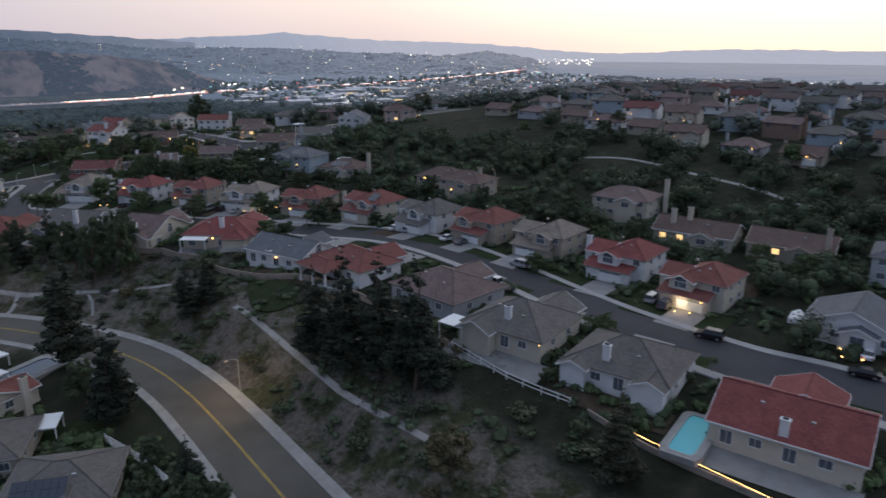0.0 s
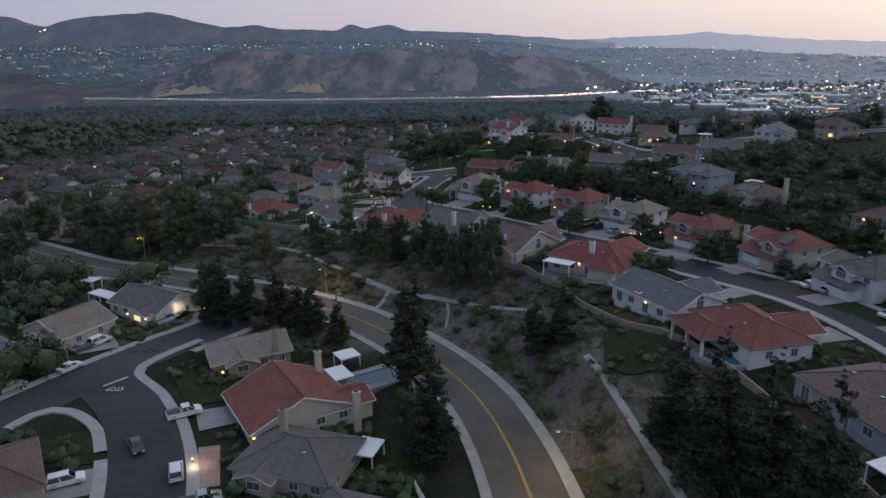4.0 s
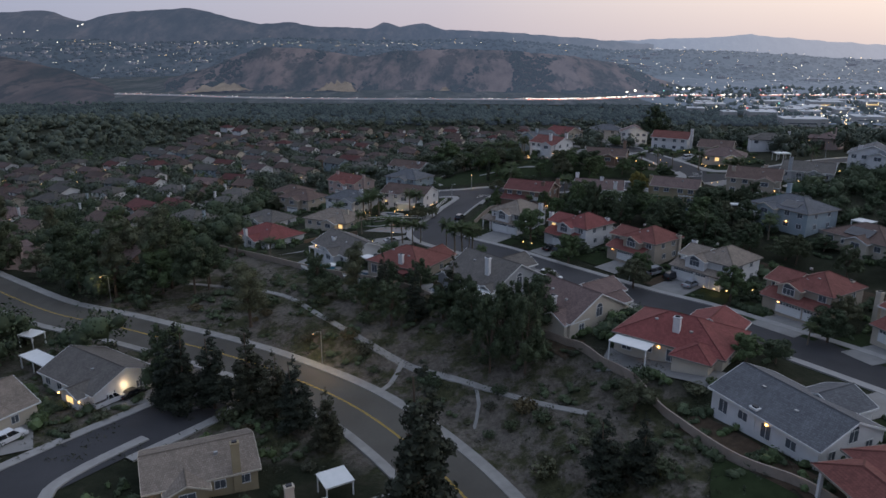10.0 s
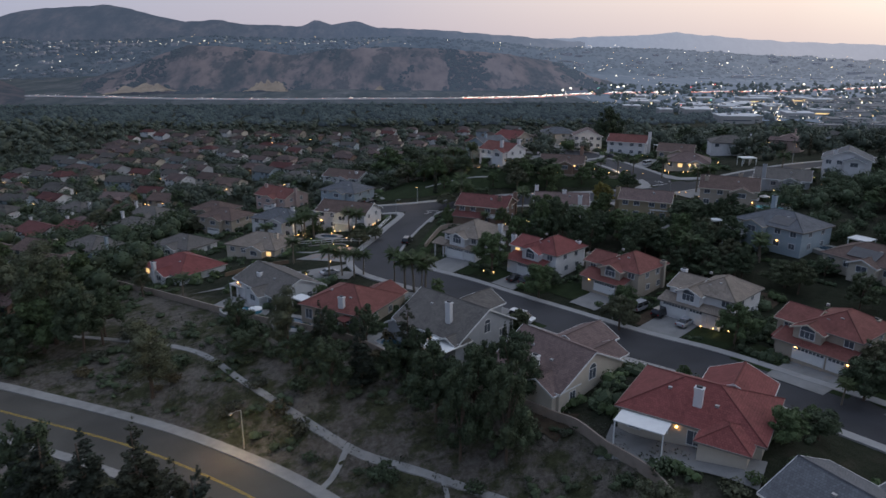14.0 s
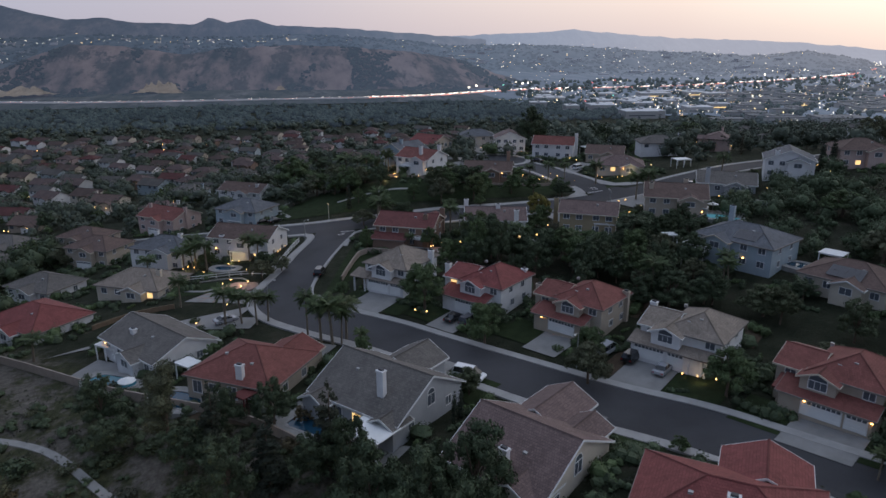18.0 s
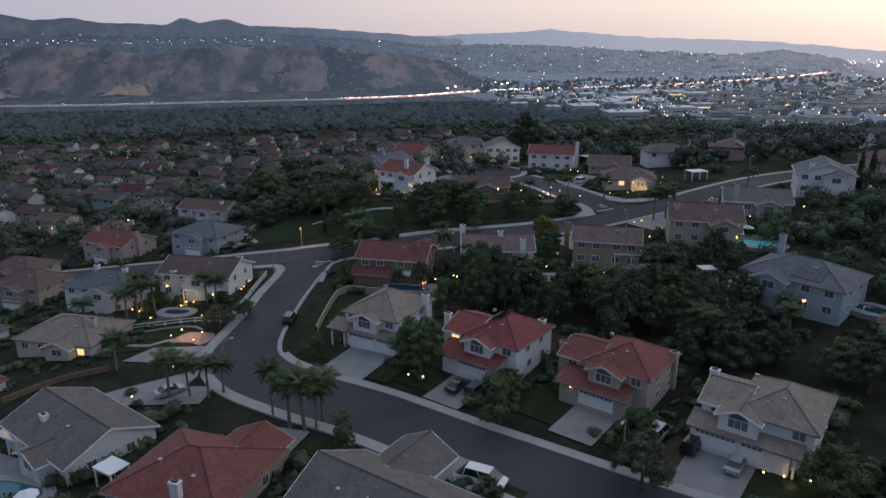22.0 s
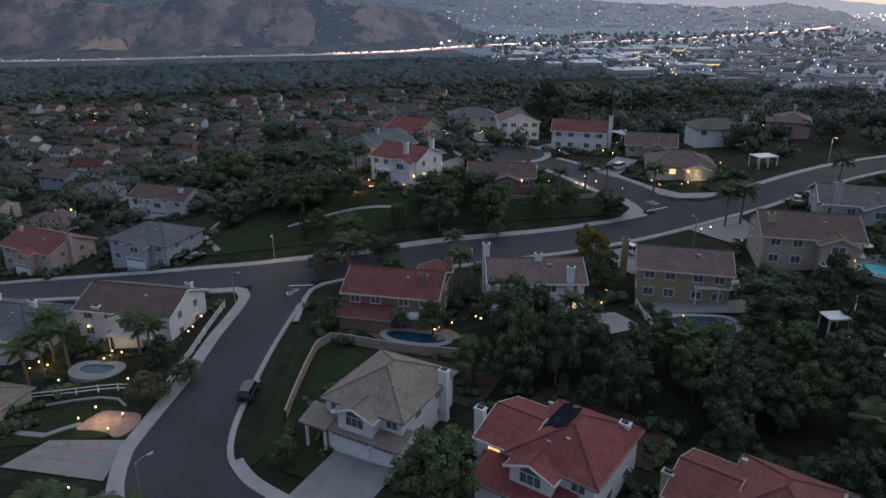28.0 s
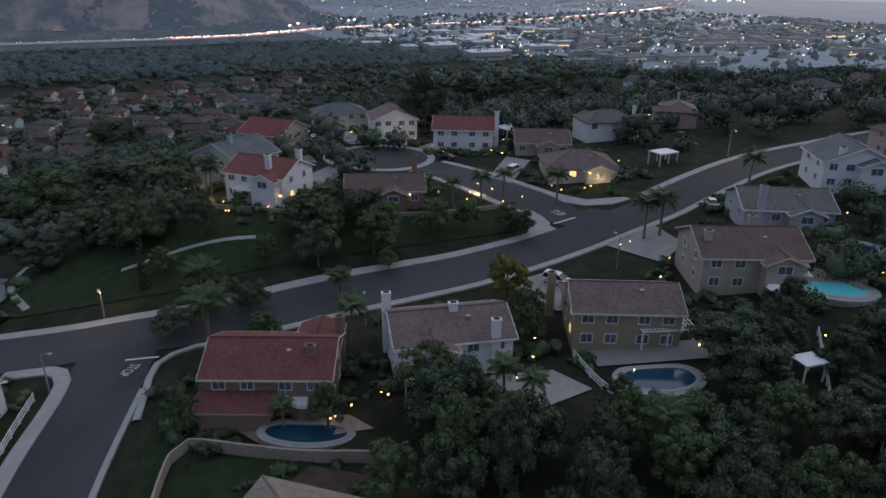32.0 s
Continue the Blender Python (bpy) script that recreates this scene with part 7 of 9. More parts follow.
done = 0
while done < 150:
    h = rng.choice(list(HOUSES.values()))
    t = h.matrix_basis.translation
    a, d = rng.uniform(0, math.tau), rng.uniform(8.5, 14)
    x, y = t.x + math.cos(a) * d, t.y + math.sin(a) * d
    if free(x, y, 8.2):
        shrub(x, y, rng.uniform(1.2, 2.8), rng.choice((0, 0, 1, 1, 2)), " in a house garden")
        done += 1
done = 0
while done < 130:
    x, y = rng.uniform(-70, 52), rng.uniform(-5, 175)
    d = road_distance(x, y)
    if 9 < d < 42 and free(x, y, 11) and (x > 13 or y > 95) and x + y * 0.9 < 168:
        shrub(x, y, rng.uniform(1.4, 4.2), rng.choice((0, 2, 3, 3, 4, 0)), " on the dry slope")
        done += 1


def paved(x, y):
    """Whether a spot lies on a drive or a patio."""
    p = Vector((x, y))
    for q in PAVED:
        c = sum(q, Vector((0, 0))) / 4
        if all(((b - a).x * (p - a).y - (b - a).y * (p - a).x) * ((b - a).x * (c - a).y - (b - a).y * (c - a).x) > 0 for a, b in zip(q, q[1:] + q[:1])):
            return True
    return False


# hedges and beds along the houses and fences
rsb = np.random.RandomState(25)
for lf_, share, words in (("dark", 27, "dark hedges and bushes round the houses"), ("mid", 11, "green flower beds and low plants round the houses")):
    bc, br = [], []
    for h in HOUSES.values():
        t = h.matrix_basis.translation
        for i in range(share):
            a, d = rsb.uniform(0, math.tau), rsb.uniform(7.0, 14.5)
            x, y = t.x + math.cos(a) * d, t.y + math.sin(a) * d
            if not free(x, y, 7.6) or paved(x, y) or any((x - px) ** 2 + (y - py) ** 2 < 36 for px, py in POOLS):
                continue
            run = rsb.uniform(0, math.tau)
            s = rsb.uniform(0.45, 1.0) + rsb.uniform(0, 1.0) ** 3
            for k in range(rsb.randint(2, 6)):
                q = (x + math.cos(run) * k * s * 0.9, y + math.sin(run) * k * s * 0.9)
                if paved(*q):
                    break
                bc.append((*q, ground(*q) + s * rsb.uniform(0.2, 0.6)))
                br.append(s * rsb.uniform(0.6, 1.0))
    v, f = joined(lumps(rsb, bc, [q * 0.7 for q in br]), leaf_quads(rsb, bc, br, len(bc) * 42, 0.12, 0.85, 0.4))
    tagged(part("garden_plants", raw_mesh("garden_plants", v, f, LEAF[lf_]), None), words, "plants", kind="stuff")
# low brush and weeds of the dry slope
rsb = np.random.RandomState(5)
bc, br = [], []
while len(bc) < 2600:
    x, y = rsb.uniform(-80, 55), rsb.uniform(-30, 180)
    d = road_distance(x, y)
    if 8.3 < d < 45 and (x > 13 or y > 95) and x + y * 0.9 < 165 and noise.noise(Vector((x * 0.09, y * 0.09, 0))) > -0.12:
        bc.append((x, y, ground(x, y) + 0.1))
        br.append(rsb.uniform(0.25, 0.75))
tagged(part("brush", raw_mesh("brush", *leaf_quads(rsb, bc, br, 34000, 0.12, 0.7), LEAF["grey"]), None), "low grey-green brush and weeds on the dry slope", "brush", kind="stuff")
# rounder bushes that dot the bare slope
rsb = np.random.RandomState(15)
bc, br = [], []
while len(bc) < 1150:
    x, y = rsb.uniform(-85, 48), rsb.uniform(-30, 205)
    if road_distance(x, y) > 9.5 and dry(x, y) > 0.6 and free(x, y, 8) and noise.noise(Vector((x * 0.06, y * 0.06, 4))) > -0.15:
        s = rsb.uniform(0.5, 1.5)
        g = ground(x, y)
        for k in range(3):
            bc.append((x + rsb.normal() * s * 0.6, y + rsb.normal() * s * 0.6, g + s * rsb.uniform(0.2, 0.55)))
            br.append(s * rsb.uniform(0.5, 0.9))
tagged(part("slope_bushes", raw_mesh("slope_bushes", *joined(lumps(rsb, bc, [q * 0.7 for q in br], 0.7), leaf_quads(rsb, bc, br, 120000, 0.07, 0.75, 0.5)), LEAF["dark"]), None), "dark round bushes dotted over the bare slope", "bushes", kind="stuff")
# trees of the streets farther off
rt = random.Random(21)
n_far = 0
while n_far < 60:
    x, y = rt.uniform(-170, 210), rt.uniform(-40, 420)
    if (-125 < x < -62 and 60 < y < 300) or (105 < x and y < 420) or (y > 262 and x < 40) or (y > 340 and x > 60):
        if free(x, y, 9.5):
            k = rt.choice(("round",) * 8 + ("pine", "palm", "cypress"))
            plant(k, x, y, rt.uniform(5, 10) * (1.25 if k in ("pine", "cypress") else 1), 1.1, FAR, label="distant " + {"round": "bushy green tree among the houses", "pine": "dark pine among the houses", "palm": "palm among the houses", "cypress": "narrow cypress among the houses"}[k])
            n_far += 1
# ------------------------------------------------------------------ cars
def car(x, y, head, paint, kind="sedan", label=""):
    L, W, H = {"sedan": (4.6, 1.8, 1.42), "suv": (4.8, 1.9, 1.75), "pickup": (5.6, 2.0, 1.85), "van": (5.1, 2.0, 1.85)}[kind]
    c = empty("car", pose(x, y, ground(x, y) + 0.2, 0, 0, head), label or (paint + " parked " + {"sedan": "saloon car", "suv": "sport utility car", "pickup": "pickup truck", "van": "minivan"}[kind] + " beside a house"), "car", "parked cars")
    hood = {"sedan": 0.62, "suv": 0.56, "pickup": 0.58, "van": 0.5}[kind]
    low = 0.28
    belt = H * hood
    body, glass = Mesh(), Mesh()
    # side outline of the lower body, from the rear bumper to the front one
    prof = [(-L / 2, low + 0.12), (-L / 2 + 0.05, belt - 0.05), (-L / 2 + 0.25, belt + 0.02), (L * 0.2, belt + 0.02), (L / 2 - 0.35, belt - 0.12), (L / 2, belt - 0.3), (L / 2, low + 0.1), (L / 2 - 0.1, low), (-L / 2 + 0.1, low)]
    w = W / 2
    for s in (-1, 1):
        body.face([(px, s * w, pz) for px, pz in (prof if s < 0 else prof[::-1])])
    for (xa, za), (xb, zb) in zip(prof, prof[1:] + prof[:1]):
        body.face([(xa, -w, za), (xa, w, za), (xb, w, zb), (xb, -w, zb)])
    cab = {"sedan": (-L * 0.36, -L * 0.2, L * 0.1, L * 0.27), "suv": (-L * 0.49, -L * 0.42, L * 0.1, L * 0.26), "pickup": (-L * 0.08, -L * 0.05, L * 0.16, L * 0.3), "van": (-L * 0.49, -L * 0.44, L * 0.14, L * 0.36)}[kind]
    x0, x1, x2, x3 = cab
    b2, t2 = w - 0.06, w - 0.28
    top = H
    lo4 = [(x0, -b2), (x3, -b2), (x3, b2), (x0, b2)]
    hi4 = [(x1, -t2), (x2, -t2), (x2, t2), (x1, t2)]
    for k in range(4):
        a, b, cc, d = lo4[k], lo4[(k + 1) % 4], hi4[(k + 1) % 4], hi4[k]
        glass.face([(*a, belt), (*b, belt), (*cc, top - 0.06), (*d, top - 0.06)])
    body.prism([(x1 - 0.04, -t2 - 0.03), (x2 + 0.04, -t2 - 0.03), (x2 + 0.04, t2 + 0.03), (x1 - 0.04, t2 + 0.03)], top - 0.08, top)
    for s in (-1, 1):
        for px, qx in ((x0, x1), (x3, x2), ((x0 + x3) / 2, (x1 + x2) / 2)):
            body.face([(px - 0.05, s * (b2 + 0.01), belt), (px + 0.05, s * (b2 + 0.01), belt), (qx + 0.05, s * (t2 + 0.015), top - 0.06), (qx - 0.05, s * (t2 + 0.015), top - 0.06)])
    part("body", body, CARS[paint], c)
    part("glazing", glass, M_CARGLASS, c)
    if kind == "pickup":
        part("cargo_bed", Mesh().box(-L / 2 + 0.15, -L * 0.1, -w + 0.12, w - 0.12, belt + 0.03, belt + 0.05), M_DARK, c, "dark open cargo bed")
    wm = Mesh().tube([(0, -0.11, 0), (0, -0.1, 0), (0, 0.1, 0), (0, 0.11, 0)], [0.24, 0.33, 0.33, 0.24], 14).mesh("wheel", M_TYRE)
    rm = Mesh().tube([(0, -0.115, 0), (0, 0.125, 0)], [0.2, 0.2], 10).mesh("rim", M_STEEL)
    for px in (-L * 0.31, L * 0.31):
        for s in (-1, 1):
            wo = part("wheel", wm, M_TYRE, c, at=Matrix.Translation((px, s * (w - 0.1), 0.33)))
            part("rim", rm, M_STEEL, wo)
    for s in (-1, 1):
        part("headlight", Mesh().box(L / 2 - 0.08, L / 2 + 0.015, s * (w - 0.3) - 0.18, s * (w - 0.3) + 0.18, belt - 0.42, belt - 0.28), M_FRAME, c)
        part("tail_light", Mesh().box(-L / 2 - 0.012, -L / 2 + 0.08, s * (w - 0.2) - 0.12, s * (w - 0.2) + 0.12, belt - 0.35, belt - 0.15), M_TAILGLASS, c)
    return c


for x, y, hd, pt, kd in ((4.6, 216.3, 72, "black", "suv"), (27.2, 181.2, 40, "black", "sedan"), (29.6, 179.2, 40, "grey", "suv"), (-14.6, 194.6, 25, "silver", "sedan"), (48.6, 161.5, 35, "silver", "van"), (51.4, 157.9, 35, "black", "suv"), (54.0, 152.9, 38, "silver", "sedan"),
                         (33.6, 147.6, 40, "black", "sedan"), (36.3, 145.2, 40, "grey", "sedan"), (24.0, 158.2, -40, "white", "van"), (79.0, 98.0, 15, "white", "sedan"), (80.2, 93.6, 15, "silver", "sedan"), (82.8, 79.0, 15, "white", "sedan"), (83.6, 74.0, 15, "grey", "sedan"),
                         (84.4, 53.5, 100, "silver", "suv"), (71.8, 47.6, 100, "white", "van"), (71.0, 42.2, 10, "black", "sedan"), (92.2, 22.8, 15, "silver", "suv"), (91.5, 19.2, 15, "grey", "suv")):
    car(x, y, hd, pt, kd)
for x, y, hd, pt, kd in ((86.3, 6.0, 112, "black", "suv"), (93.8, -16.0, 112, "black", "sedan"), (100.2, -13.5, 20, "white", "sedan"), (-57.3, 114.4, 55, "white", "pickup"), (-54.4, 117.2, 55, "black", "sedan"), (-66.3, 101.3, 60, "white", "suv"), (-68.2, 97.6, 60, "grey", "sedan"),
                         (-65.9, 87.6, 61, "white", "sedan"), (-40.2, 70.9, 28, "white", "pickup"), (-44.3, 60.9, -58, "black", "sedan"), (-36.6, 55.0, 108, "white", "suv"), (-50.5, 52.0, 25, "white", "suv"), (-31.5, 48.8, 20, "silver", "pickup"), (-72.2, 79.6, 61, "silver", "sedan"),
                         (66.0, 336.5, 70, "white", "suv"), (97.8, 288.5, 30, "white", "suv"), (74.5, 239.0, -60, "white", "suv"), (115.5, 247.2, 60, "silver", "sedan"), (89.0, 305.0, 120, "black", "sedan"), (-9.5, 282.5, 40, "black", "sedan"), (-5.5, 279.8, 40, "black", "sedan")):
    car(x, y, hd, pt, kd)
# a boat under a pale cover on a drive
boat = empty("boat", pose(104.5, 1.0, ground(104.5, 1.0) + 0.2, 0, 0, 20), "white motor boat parked in a side yard", "boat")
part("hull", Mesh().prism([(-2.8, -1.0), (1.2, -1.0), (3.0, 0), (1.2, 1.0), (-2.8, 1.0)], 0.2, 1.1), M_WHITE, boat)
part("cover", Mesh().face([(-2.7, -0.95, 1.12), (1.2, -0.95, 1.12), (0.6, 0, 1.55), (-2.4, 0, 1.5)]).face([(1.2, 0.95, 1.12), (-2.7, 0.95, 1.12), (-2.4, 0, 1.5), (0.6, 0, 1.55)]).face([(1.2, -0.95, 1.12), (2.9, 0, 1.12), (1.2, 0.95, 1.12), (0.6, 0, 1.55)]).face([(-2.7, 0.95, 1.12), (-2.7, -0.95, 1.12), (-2.4, 0, 1.5)]), M_FRAME, boat, "pale cloth cover")

# ------------------------------------------------------------------ lamps
def street_lamp(x, y, head, h, lit, label, arm=1.8):
    s = empty("street_lamp", pose(x, y, ground(x, y), 0, 0, head), label, "lamp post", "street lamps")
    part("pole", Mesh().tube([(0, 0, -0.3), (0, 0, h * 0.6), (0, 0, h)], [0.11, 0.09, 0.07], 8), M_STEEL, s)
    if arm:
        part("arm", Mesh().tube([(0, 0, h - 0.1), (arm * 0.5, 0, h + 0.25), (arm, 0, h + 0.28)], [0.045, 0.04, 0.035], 6), M_STEEL, s)
    hd = part("lamp_head", Mesh().prism([(arm - 0.1, -0.13), (arm + 0.5, -0.13), (arm + 0.5, 0.13), (arm - 0.1, 0.13)], h + 0.2, h + 0.34), M_STEEL, s)
    part("lens", Mesh().box(arm, arm + 0.4, -0.1, 0.1, h + 0.12, h + 0.2), M_SODIUM if lit else M_FRAME, hd, "glowing orange lens" if lit else "")
    if lit:
        lp = new("sodium_light", bpy.data.lights.new("sodium_light", "POINT"))
        lp.data.energy, lp.data.color, lp.data.shadow_soft_size = lit, (1.0, 0.68, 0.3), 0.2
        lp.matrix_basis = s.matrix_basis @ Matrix.Translation((arm + 0.2, 0, h - 0.1))


street_lamp(19.9, 53.0, 180, 6.6, 950, "tall steel street lamp on the pavement of the lower road")
street_lamp(-23.6, 130.3, 235, 6.6, 950, "tall steel street lamp on the pavement of the lower road")
street_lamp(-79.0, 163.2, 245, 6.6, 110, "tall steel street lamp on the pavement of the lower road")
street_lamp(10.3, 268.4, 250, 4.8, 260, "short street lamp with an orange glow beside the cross street", 0.4)
street_lamp(44.0, 243.4, 80, 4.8, 90, "short street lamp with an orange glow beside the cross street", 0.4)
street_lamp(141.0, 266.8, 260, 6.0, 260, "street lamp with an orange glow at the bend", 1.2)
street_lamp(-66.6, 88.6, 330, 6.0, 0, "grey street lamp on the pavement of the side street", 1.6)
street_lamp(41.8, 158.2, 225, 6.0, 0, "grey street lamp beside a driveway", 1.4)
street_lamp(76.0, 118.0, 200, 6.0, 0, "grey street lamp beside the street", 1.4)
street_lamp(-6.5, 197.3, 30, 6.0, 0, "grey street lamp at the bend of the street", 1.4)
street_lamp(2.6, 250.4, 330, 5.5, 0, "grey street lamp at the corner", 1.0)
street_lamp(122.5, 110.0, 200, 6.0, 200, "street lamp with an orange glow below the slope", 1.2)
street_lamp(85.5, 238.0, 90, 5.5, 0, "grey street lamp beside the cross street", 1.0)

GL_STAKE = Mesh().tube([(0, 0, -0.1), (0, 0, 0.45)], [0.035, 0.03], 6).mesh("stake", M_DARK)
GL_BULB = Mesh().tube([(0, 0, 0.46), (0, 0, 0.49), (0, 0, 0.54), (0, 0, 0.59), (0, 0, 0.62)], [0.02, 0.058, 0.078, 0.058, 0.02], 8).mesh("bulb", M_BULB)


def garden_light(x, y, s=1.0, label="small warm garden lamp among plants"):
    g = empty("garden_light", pose(x, y, ground(x, y)) , label, "lamp", "garden lamps")
    g.scale = (s, s, s)
    part("stake", GL_STAKE, None, g)
    part("bulb", GL_BULB, None, g)


for x, y in ((25.6, 314), (26.6, 305), (31, 300), (30.9, 295), (34.2, 294), (36.0, 289), (38.9, 287), (40.7, 284.8), (44.6, 281.2), (81.5, 279.7), (86.6, 279.5), (85.2, 272.7), (85.5, 283.5), (70.5, 280.0), (49, 301), (47, 306), (60, 275.6), (76, 274), (90, 273), (79, 276.5)):
    garden_light(x, y, 1.5)
for x, y in ((113.4, 229.6), (107.9, 222.1), (110.8, 218.2), (111.0, 214.8), (111.5, 211.3), (97.1, 217.1), (91.0, 205.1), (91.1, 243.9), (93.1, 243.8), (103.5, 270), (99, 272), (113.5, 271), (116, 273)):
    garden_light(x, y, 1.5)
rgl = random.Random(97)
for hn, house in list(HOUSES.items()):
    # lamps beside the walls of the northern houses
    p = house.matrix_basis.translation
    if p.y > 205 and p.x > 15:
        for _ in range(5):
            a = rgl.uniform(0, math.tau)
            x, y = p.x + 11.5 * math.cos(a), p.y + 10.5 * math.sin(a)
            if all((x - o.matrix_basis.translation.x) ** 2 + (y - o.matrix_basis.translation.y) ** 2 > 100 for o in HOUSES.values()):
                garden_light(x, y, 1.5)
for x, y in ((-27.0, 241.4), (-25.3, 239.3), (-27.9, 239.6), (-14.3, 237.6), (-15.9, 239.0), (-16.7, 236.7), (-4.6, 240.0), (-2.8, 245.2), (-22.2, 232.4), (-12.0, 227.5), (-25.2, 244.0), (-4.0, 241.5), (-16.9, 219.0), (-15.2, 221.1), (-11.3, 217.5), (-12.6, 214.5)):
    garden_light(x, y, 1.6, "warm garden lamp beside paving")
for x, y in ((20.8, 186.2), (22.8, 184.9), (40.4, 173.6), (41.0, 173.2), (55.8, 150.4), (57.5, 149.0), (59.6, 147.3), (89.6, 15.8), (91.0, 13.6), (98.3, -9.9), (95.9, -11.5), (97.3, -14.0), (-33.2, 81.4), (-50.7, 120.7), (-53.0, 122.0), (-20.1, 194.9), (-66.1, 220.2), (-14.9, 203.5), (64.9, 147.0), (-35.2, 58.0)):
    garden_light(x, y, 1.6, "warm lamp beside a driveway")
for x, y, z, e in ((-14, 217.5, 1.6, 60), (30.5, 290, 1.0, 90), (36, 297, 1.0, 90), (27.5, 304, 1.0, 110), (32.5, 301, 0.9, 90), (41, 286, 1.2, 60), (82.5, 279, 1.0, 70), (110, 215, 1.2, 60), (96.5, 216.5, 2.0, 60), (108, 270.5, 1.6, 34), (86.5, 326.5, 2.4, 45), (78.5, 347.0, 2.6, 25), (92.0, 318.0, 2.4, 40), (-55, 116.5, 2.6, 22), (68, 131.5, 2.2, 50), (92, 16.5, 2.0, 50), (22.2, 229.5, 1.8, 40), (57.5, 148, 0.8, 8), (-26, 240.5, 1.2, 50), (-16, 238, 1.2, 40), (-34.6, 57, 1.0, 40), (49, 303, 2.0, 40), (126, 43, 1.5, 60)):
    lp = new("warm_light", bpy.data.lights.new("warm_light", "POINT"))
    lp.data.energy, lp.data.color, lp.data.shadow_soft_size = e * 2.8, (1.0, 0.72, 0.4), 0.25
    lp.location = (x, y, ground(x, y) + z)

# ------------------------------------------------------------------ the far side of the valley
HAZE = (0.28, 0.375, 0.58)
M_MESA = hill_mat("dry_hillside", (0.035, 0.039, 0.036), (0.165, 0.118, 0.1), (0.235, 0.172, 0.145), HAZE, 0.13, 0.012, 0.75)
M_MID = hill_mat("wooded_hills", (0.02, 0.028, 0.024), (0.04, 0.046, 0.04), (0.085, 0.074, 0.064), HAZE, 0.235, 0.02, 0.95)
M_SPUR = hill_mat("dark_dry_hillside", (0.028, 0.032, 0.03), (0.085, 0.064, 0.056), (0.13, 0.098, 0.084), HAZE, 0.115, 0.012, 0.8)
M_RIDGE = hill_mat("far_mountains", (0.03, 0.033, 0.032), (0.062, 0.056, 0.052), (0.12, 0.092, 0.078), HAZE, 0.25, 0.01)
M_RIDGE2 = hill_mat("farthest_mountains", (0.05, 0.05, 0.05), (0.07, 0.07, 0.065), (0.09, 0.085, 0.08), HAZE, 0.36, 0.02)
M_SCAR = rough_mat("bare_sandstone", (0.34, 0.28, 0.22), 0.95, 0.02, 0.25, 0.1, 1.0, 0.0)


HILL_GRID = {}


def hills(name, crest, near, far, mat, label, base=-60.0, rough=6.0, steps=90, rows=14, seed=3.0):
    """A range of hills seen from the plain: crest gives compass degrees and the elevation angle of the top."""
    azs = [a for a, e in crest]
    els = [e for a, e in crest]
    v = []
    for j in range(rows + 1):
        t = j / rows
        for i in range(steps + 1):
            a = azs[0] + (azs[-1] - azs[0]) * i / steps
            el = float(np.interp(a, azs, els)) + 0.07 * noise.fractal(Vector((a * 1.3, seed, 0.5)), 0.8, 2.1, 5)
            r = near + (far - near) * min(1.0, t)
            top = 55 + far * math.tan(radians(el))
            s = step(t) if t <= 1 else 1
            x, y = r * math.sin(radians(a)), r * math.cos(radians(a))
            n = noise.fractal(Vector((x / 260, y / 260, seed)), 0.9, 2.1, 5) * rough * math.sin(math.pi * min(t, 0.93))
            gully = abs(noise.noise(Vector((x / 120, y / 300, seed + 9)))) * rough * math.sin(math.pi * t)
            v.append((x, y, base + (top - base) * s + n - gully))
    HILL_GRID[name] = (azs[0], azs[-1], near, far, steps, rows, list(v))
    k = steps + 1
    # the back side falls away behind the crest
    for i in range(k):
        x, y, z = v[rows * k + i]
        v.append((x * 1.1, y * 1.1, base))
    f = [(j * k + i, j * k + i + 1, (j + 1) * k + i + 1, (j + 1) * k + i) for j in range(rows + 1) for i in range(steps)]
    me = raw_mesh(name, v, f, mat)
    me.polygons.foreach_set("use_smooth", [True] * len(me.polygons))
    return tagged(new(name, me), label, "hills", kind="structure")


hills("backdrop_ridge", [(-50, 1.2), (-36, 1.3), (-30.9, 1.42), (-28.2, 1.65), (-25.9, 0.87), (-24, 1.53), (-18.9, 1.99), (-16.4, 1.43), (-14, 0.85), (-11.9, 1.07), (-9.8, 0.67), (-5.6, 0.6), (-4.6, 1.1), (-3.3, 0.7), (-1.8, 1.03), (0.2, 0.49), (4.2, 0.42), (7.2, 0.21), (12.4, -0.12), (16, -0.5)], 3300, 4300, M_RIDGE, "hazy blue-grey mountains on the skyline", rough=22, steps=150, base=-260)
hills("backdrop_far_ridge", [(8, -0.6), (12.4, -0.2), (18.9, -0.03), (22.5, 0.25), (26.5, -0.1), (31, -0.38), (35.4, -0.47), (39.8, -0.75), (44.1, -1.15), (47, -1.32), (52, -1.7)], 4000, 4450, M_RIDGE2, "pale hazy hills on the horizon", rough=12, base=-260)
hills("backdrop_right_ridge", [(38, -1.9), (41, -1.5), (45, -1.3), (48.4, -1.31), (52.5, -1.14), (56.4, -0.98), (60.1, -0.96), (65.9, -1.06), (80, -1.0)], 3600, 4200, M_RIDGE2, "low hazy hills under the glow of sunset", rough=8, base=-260)
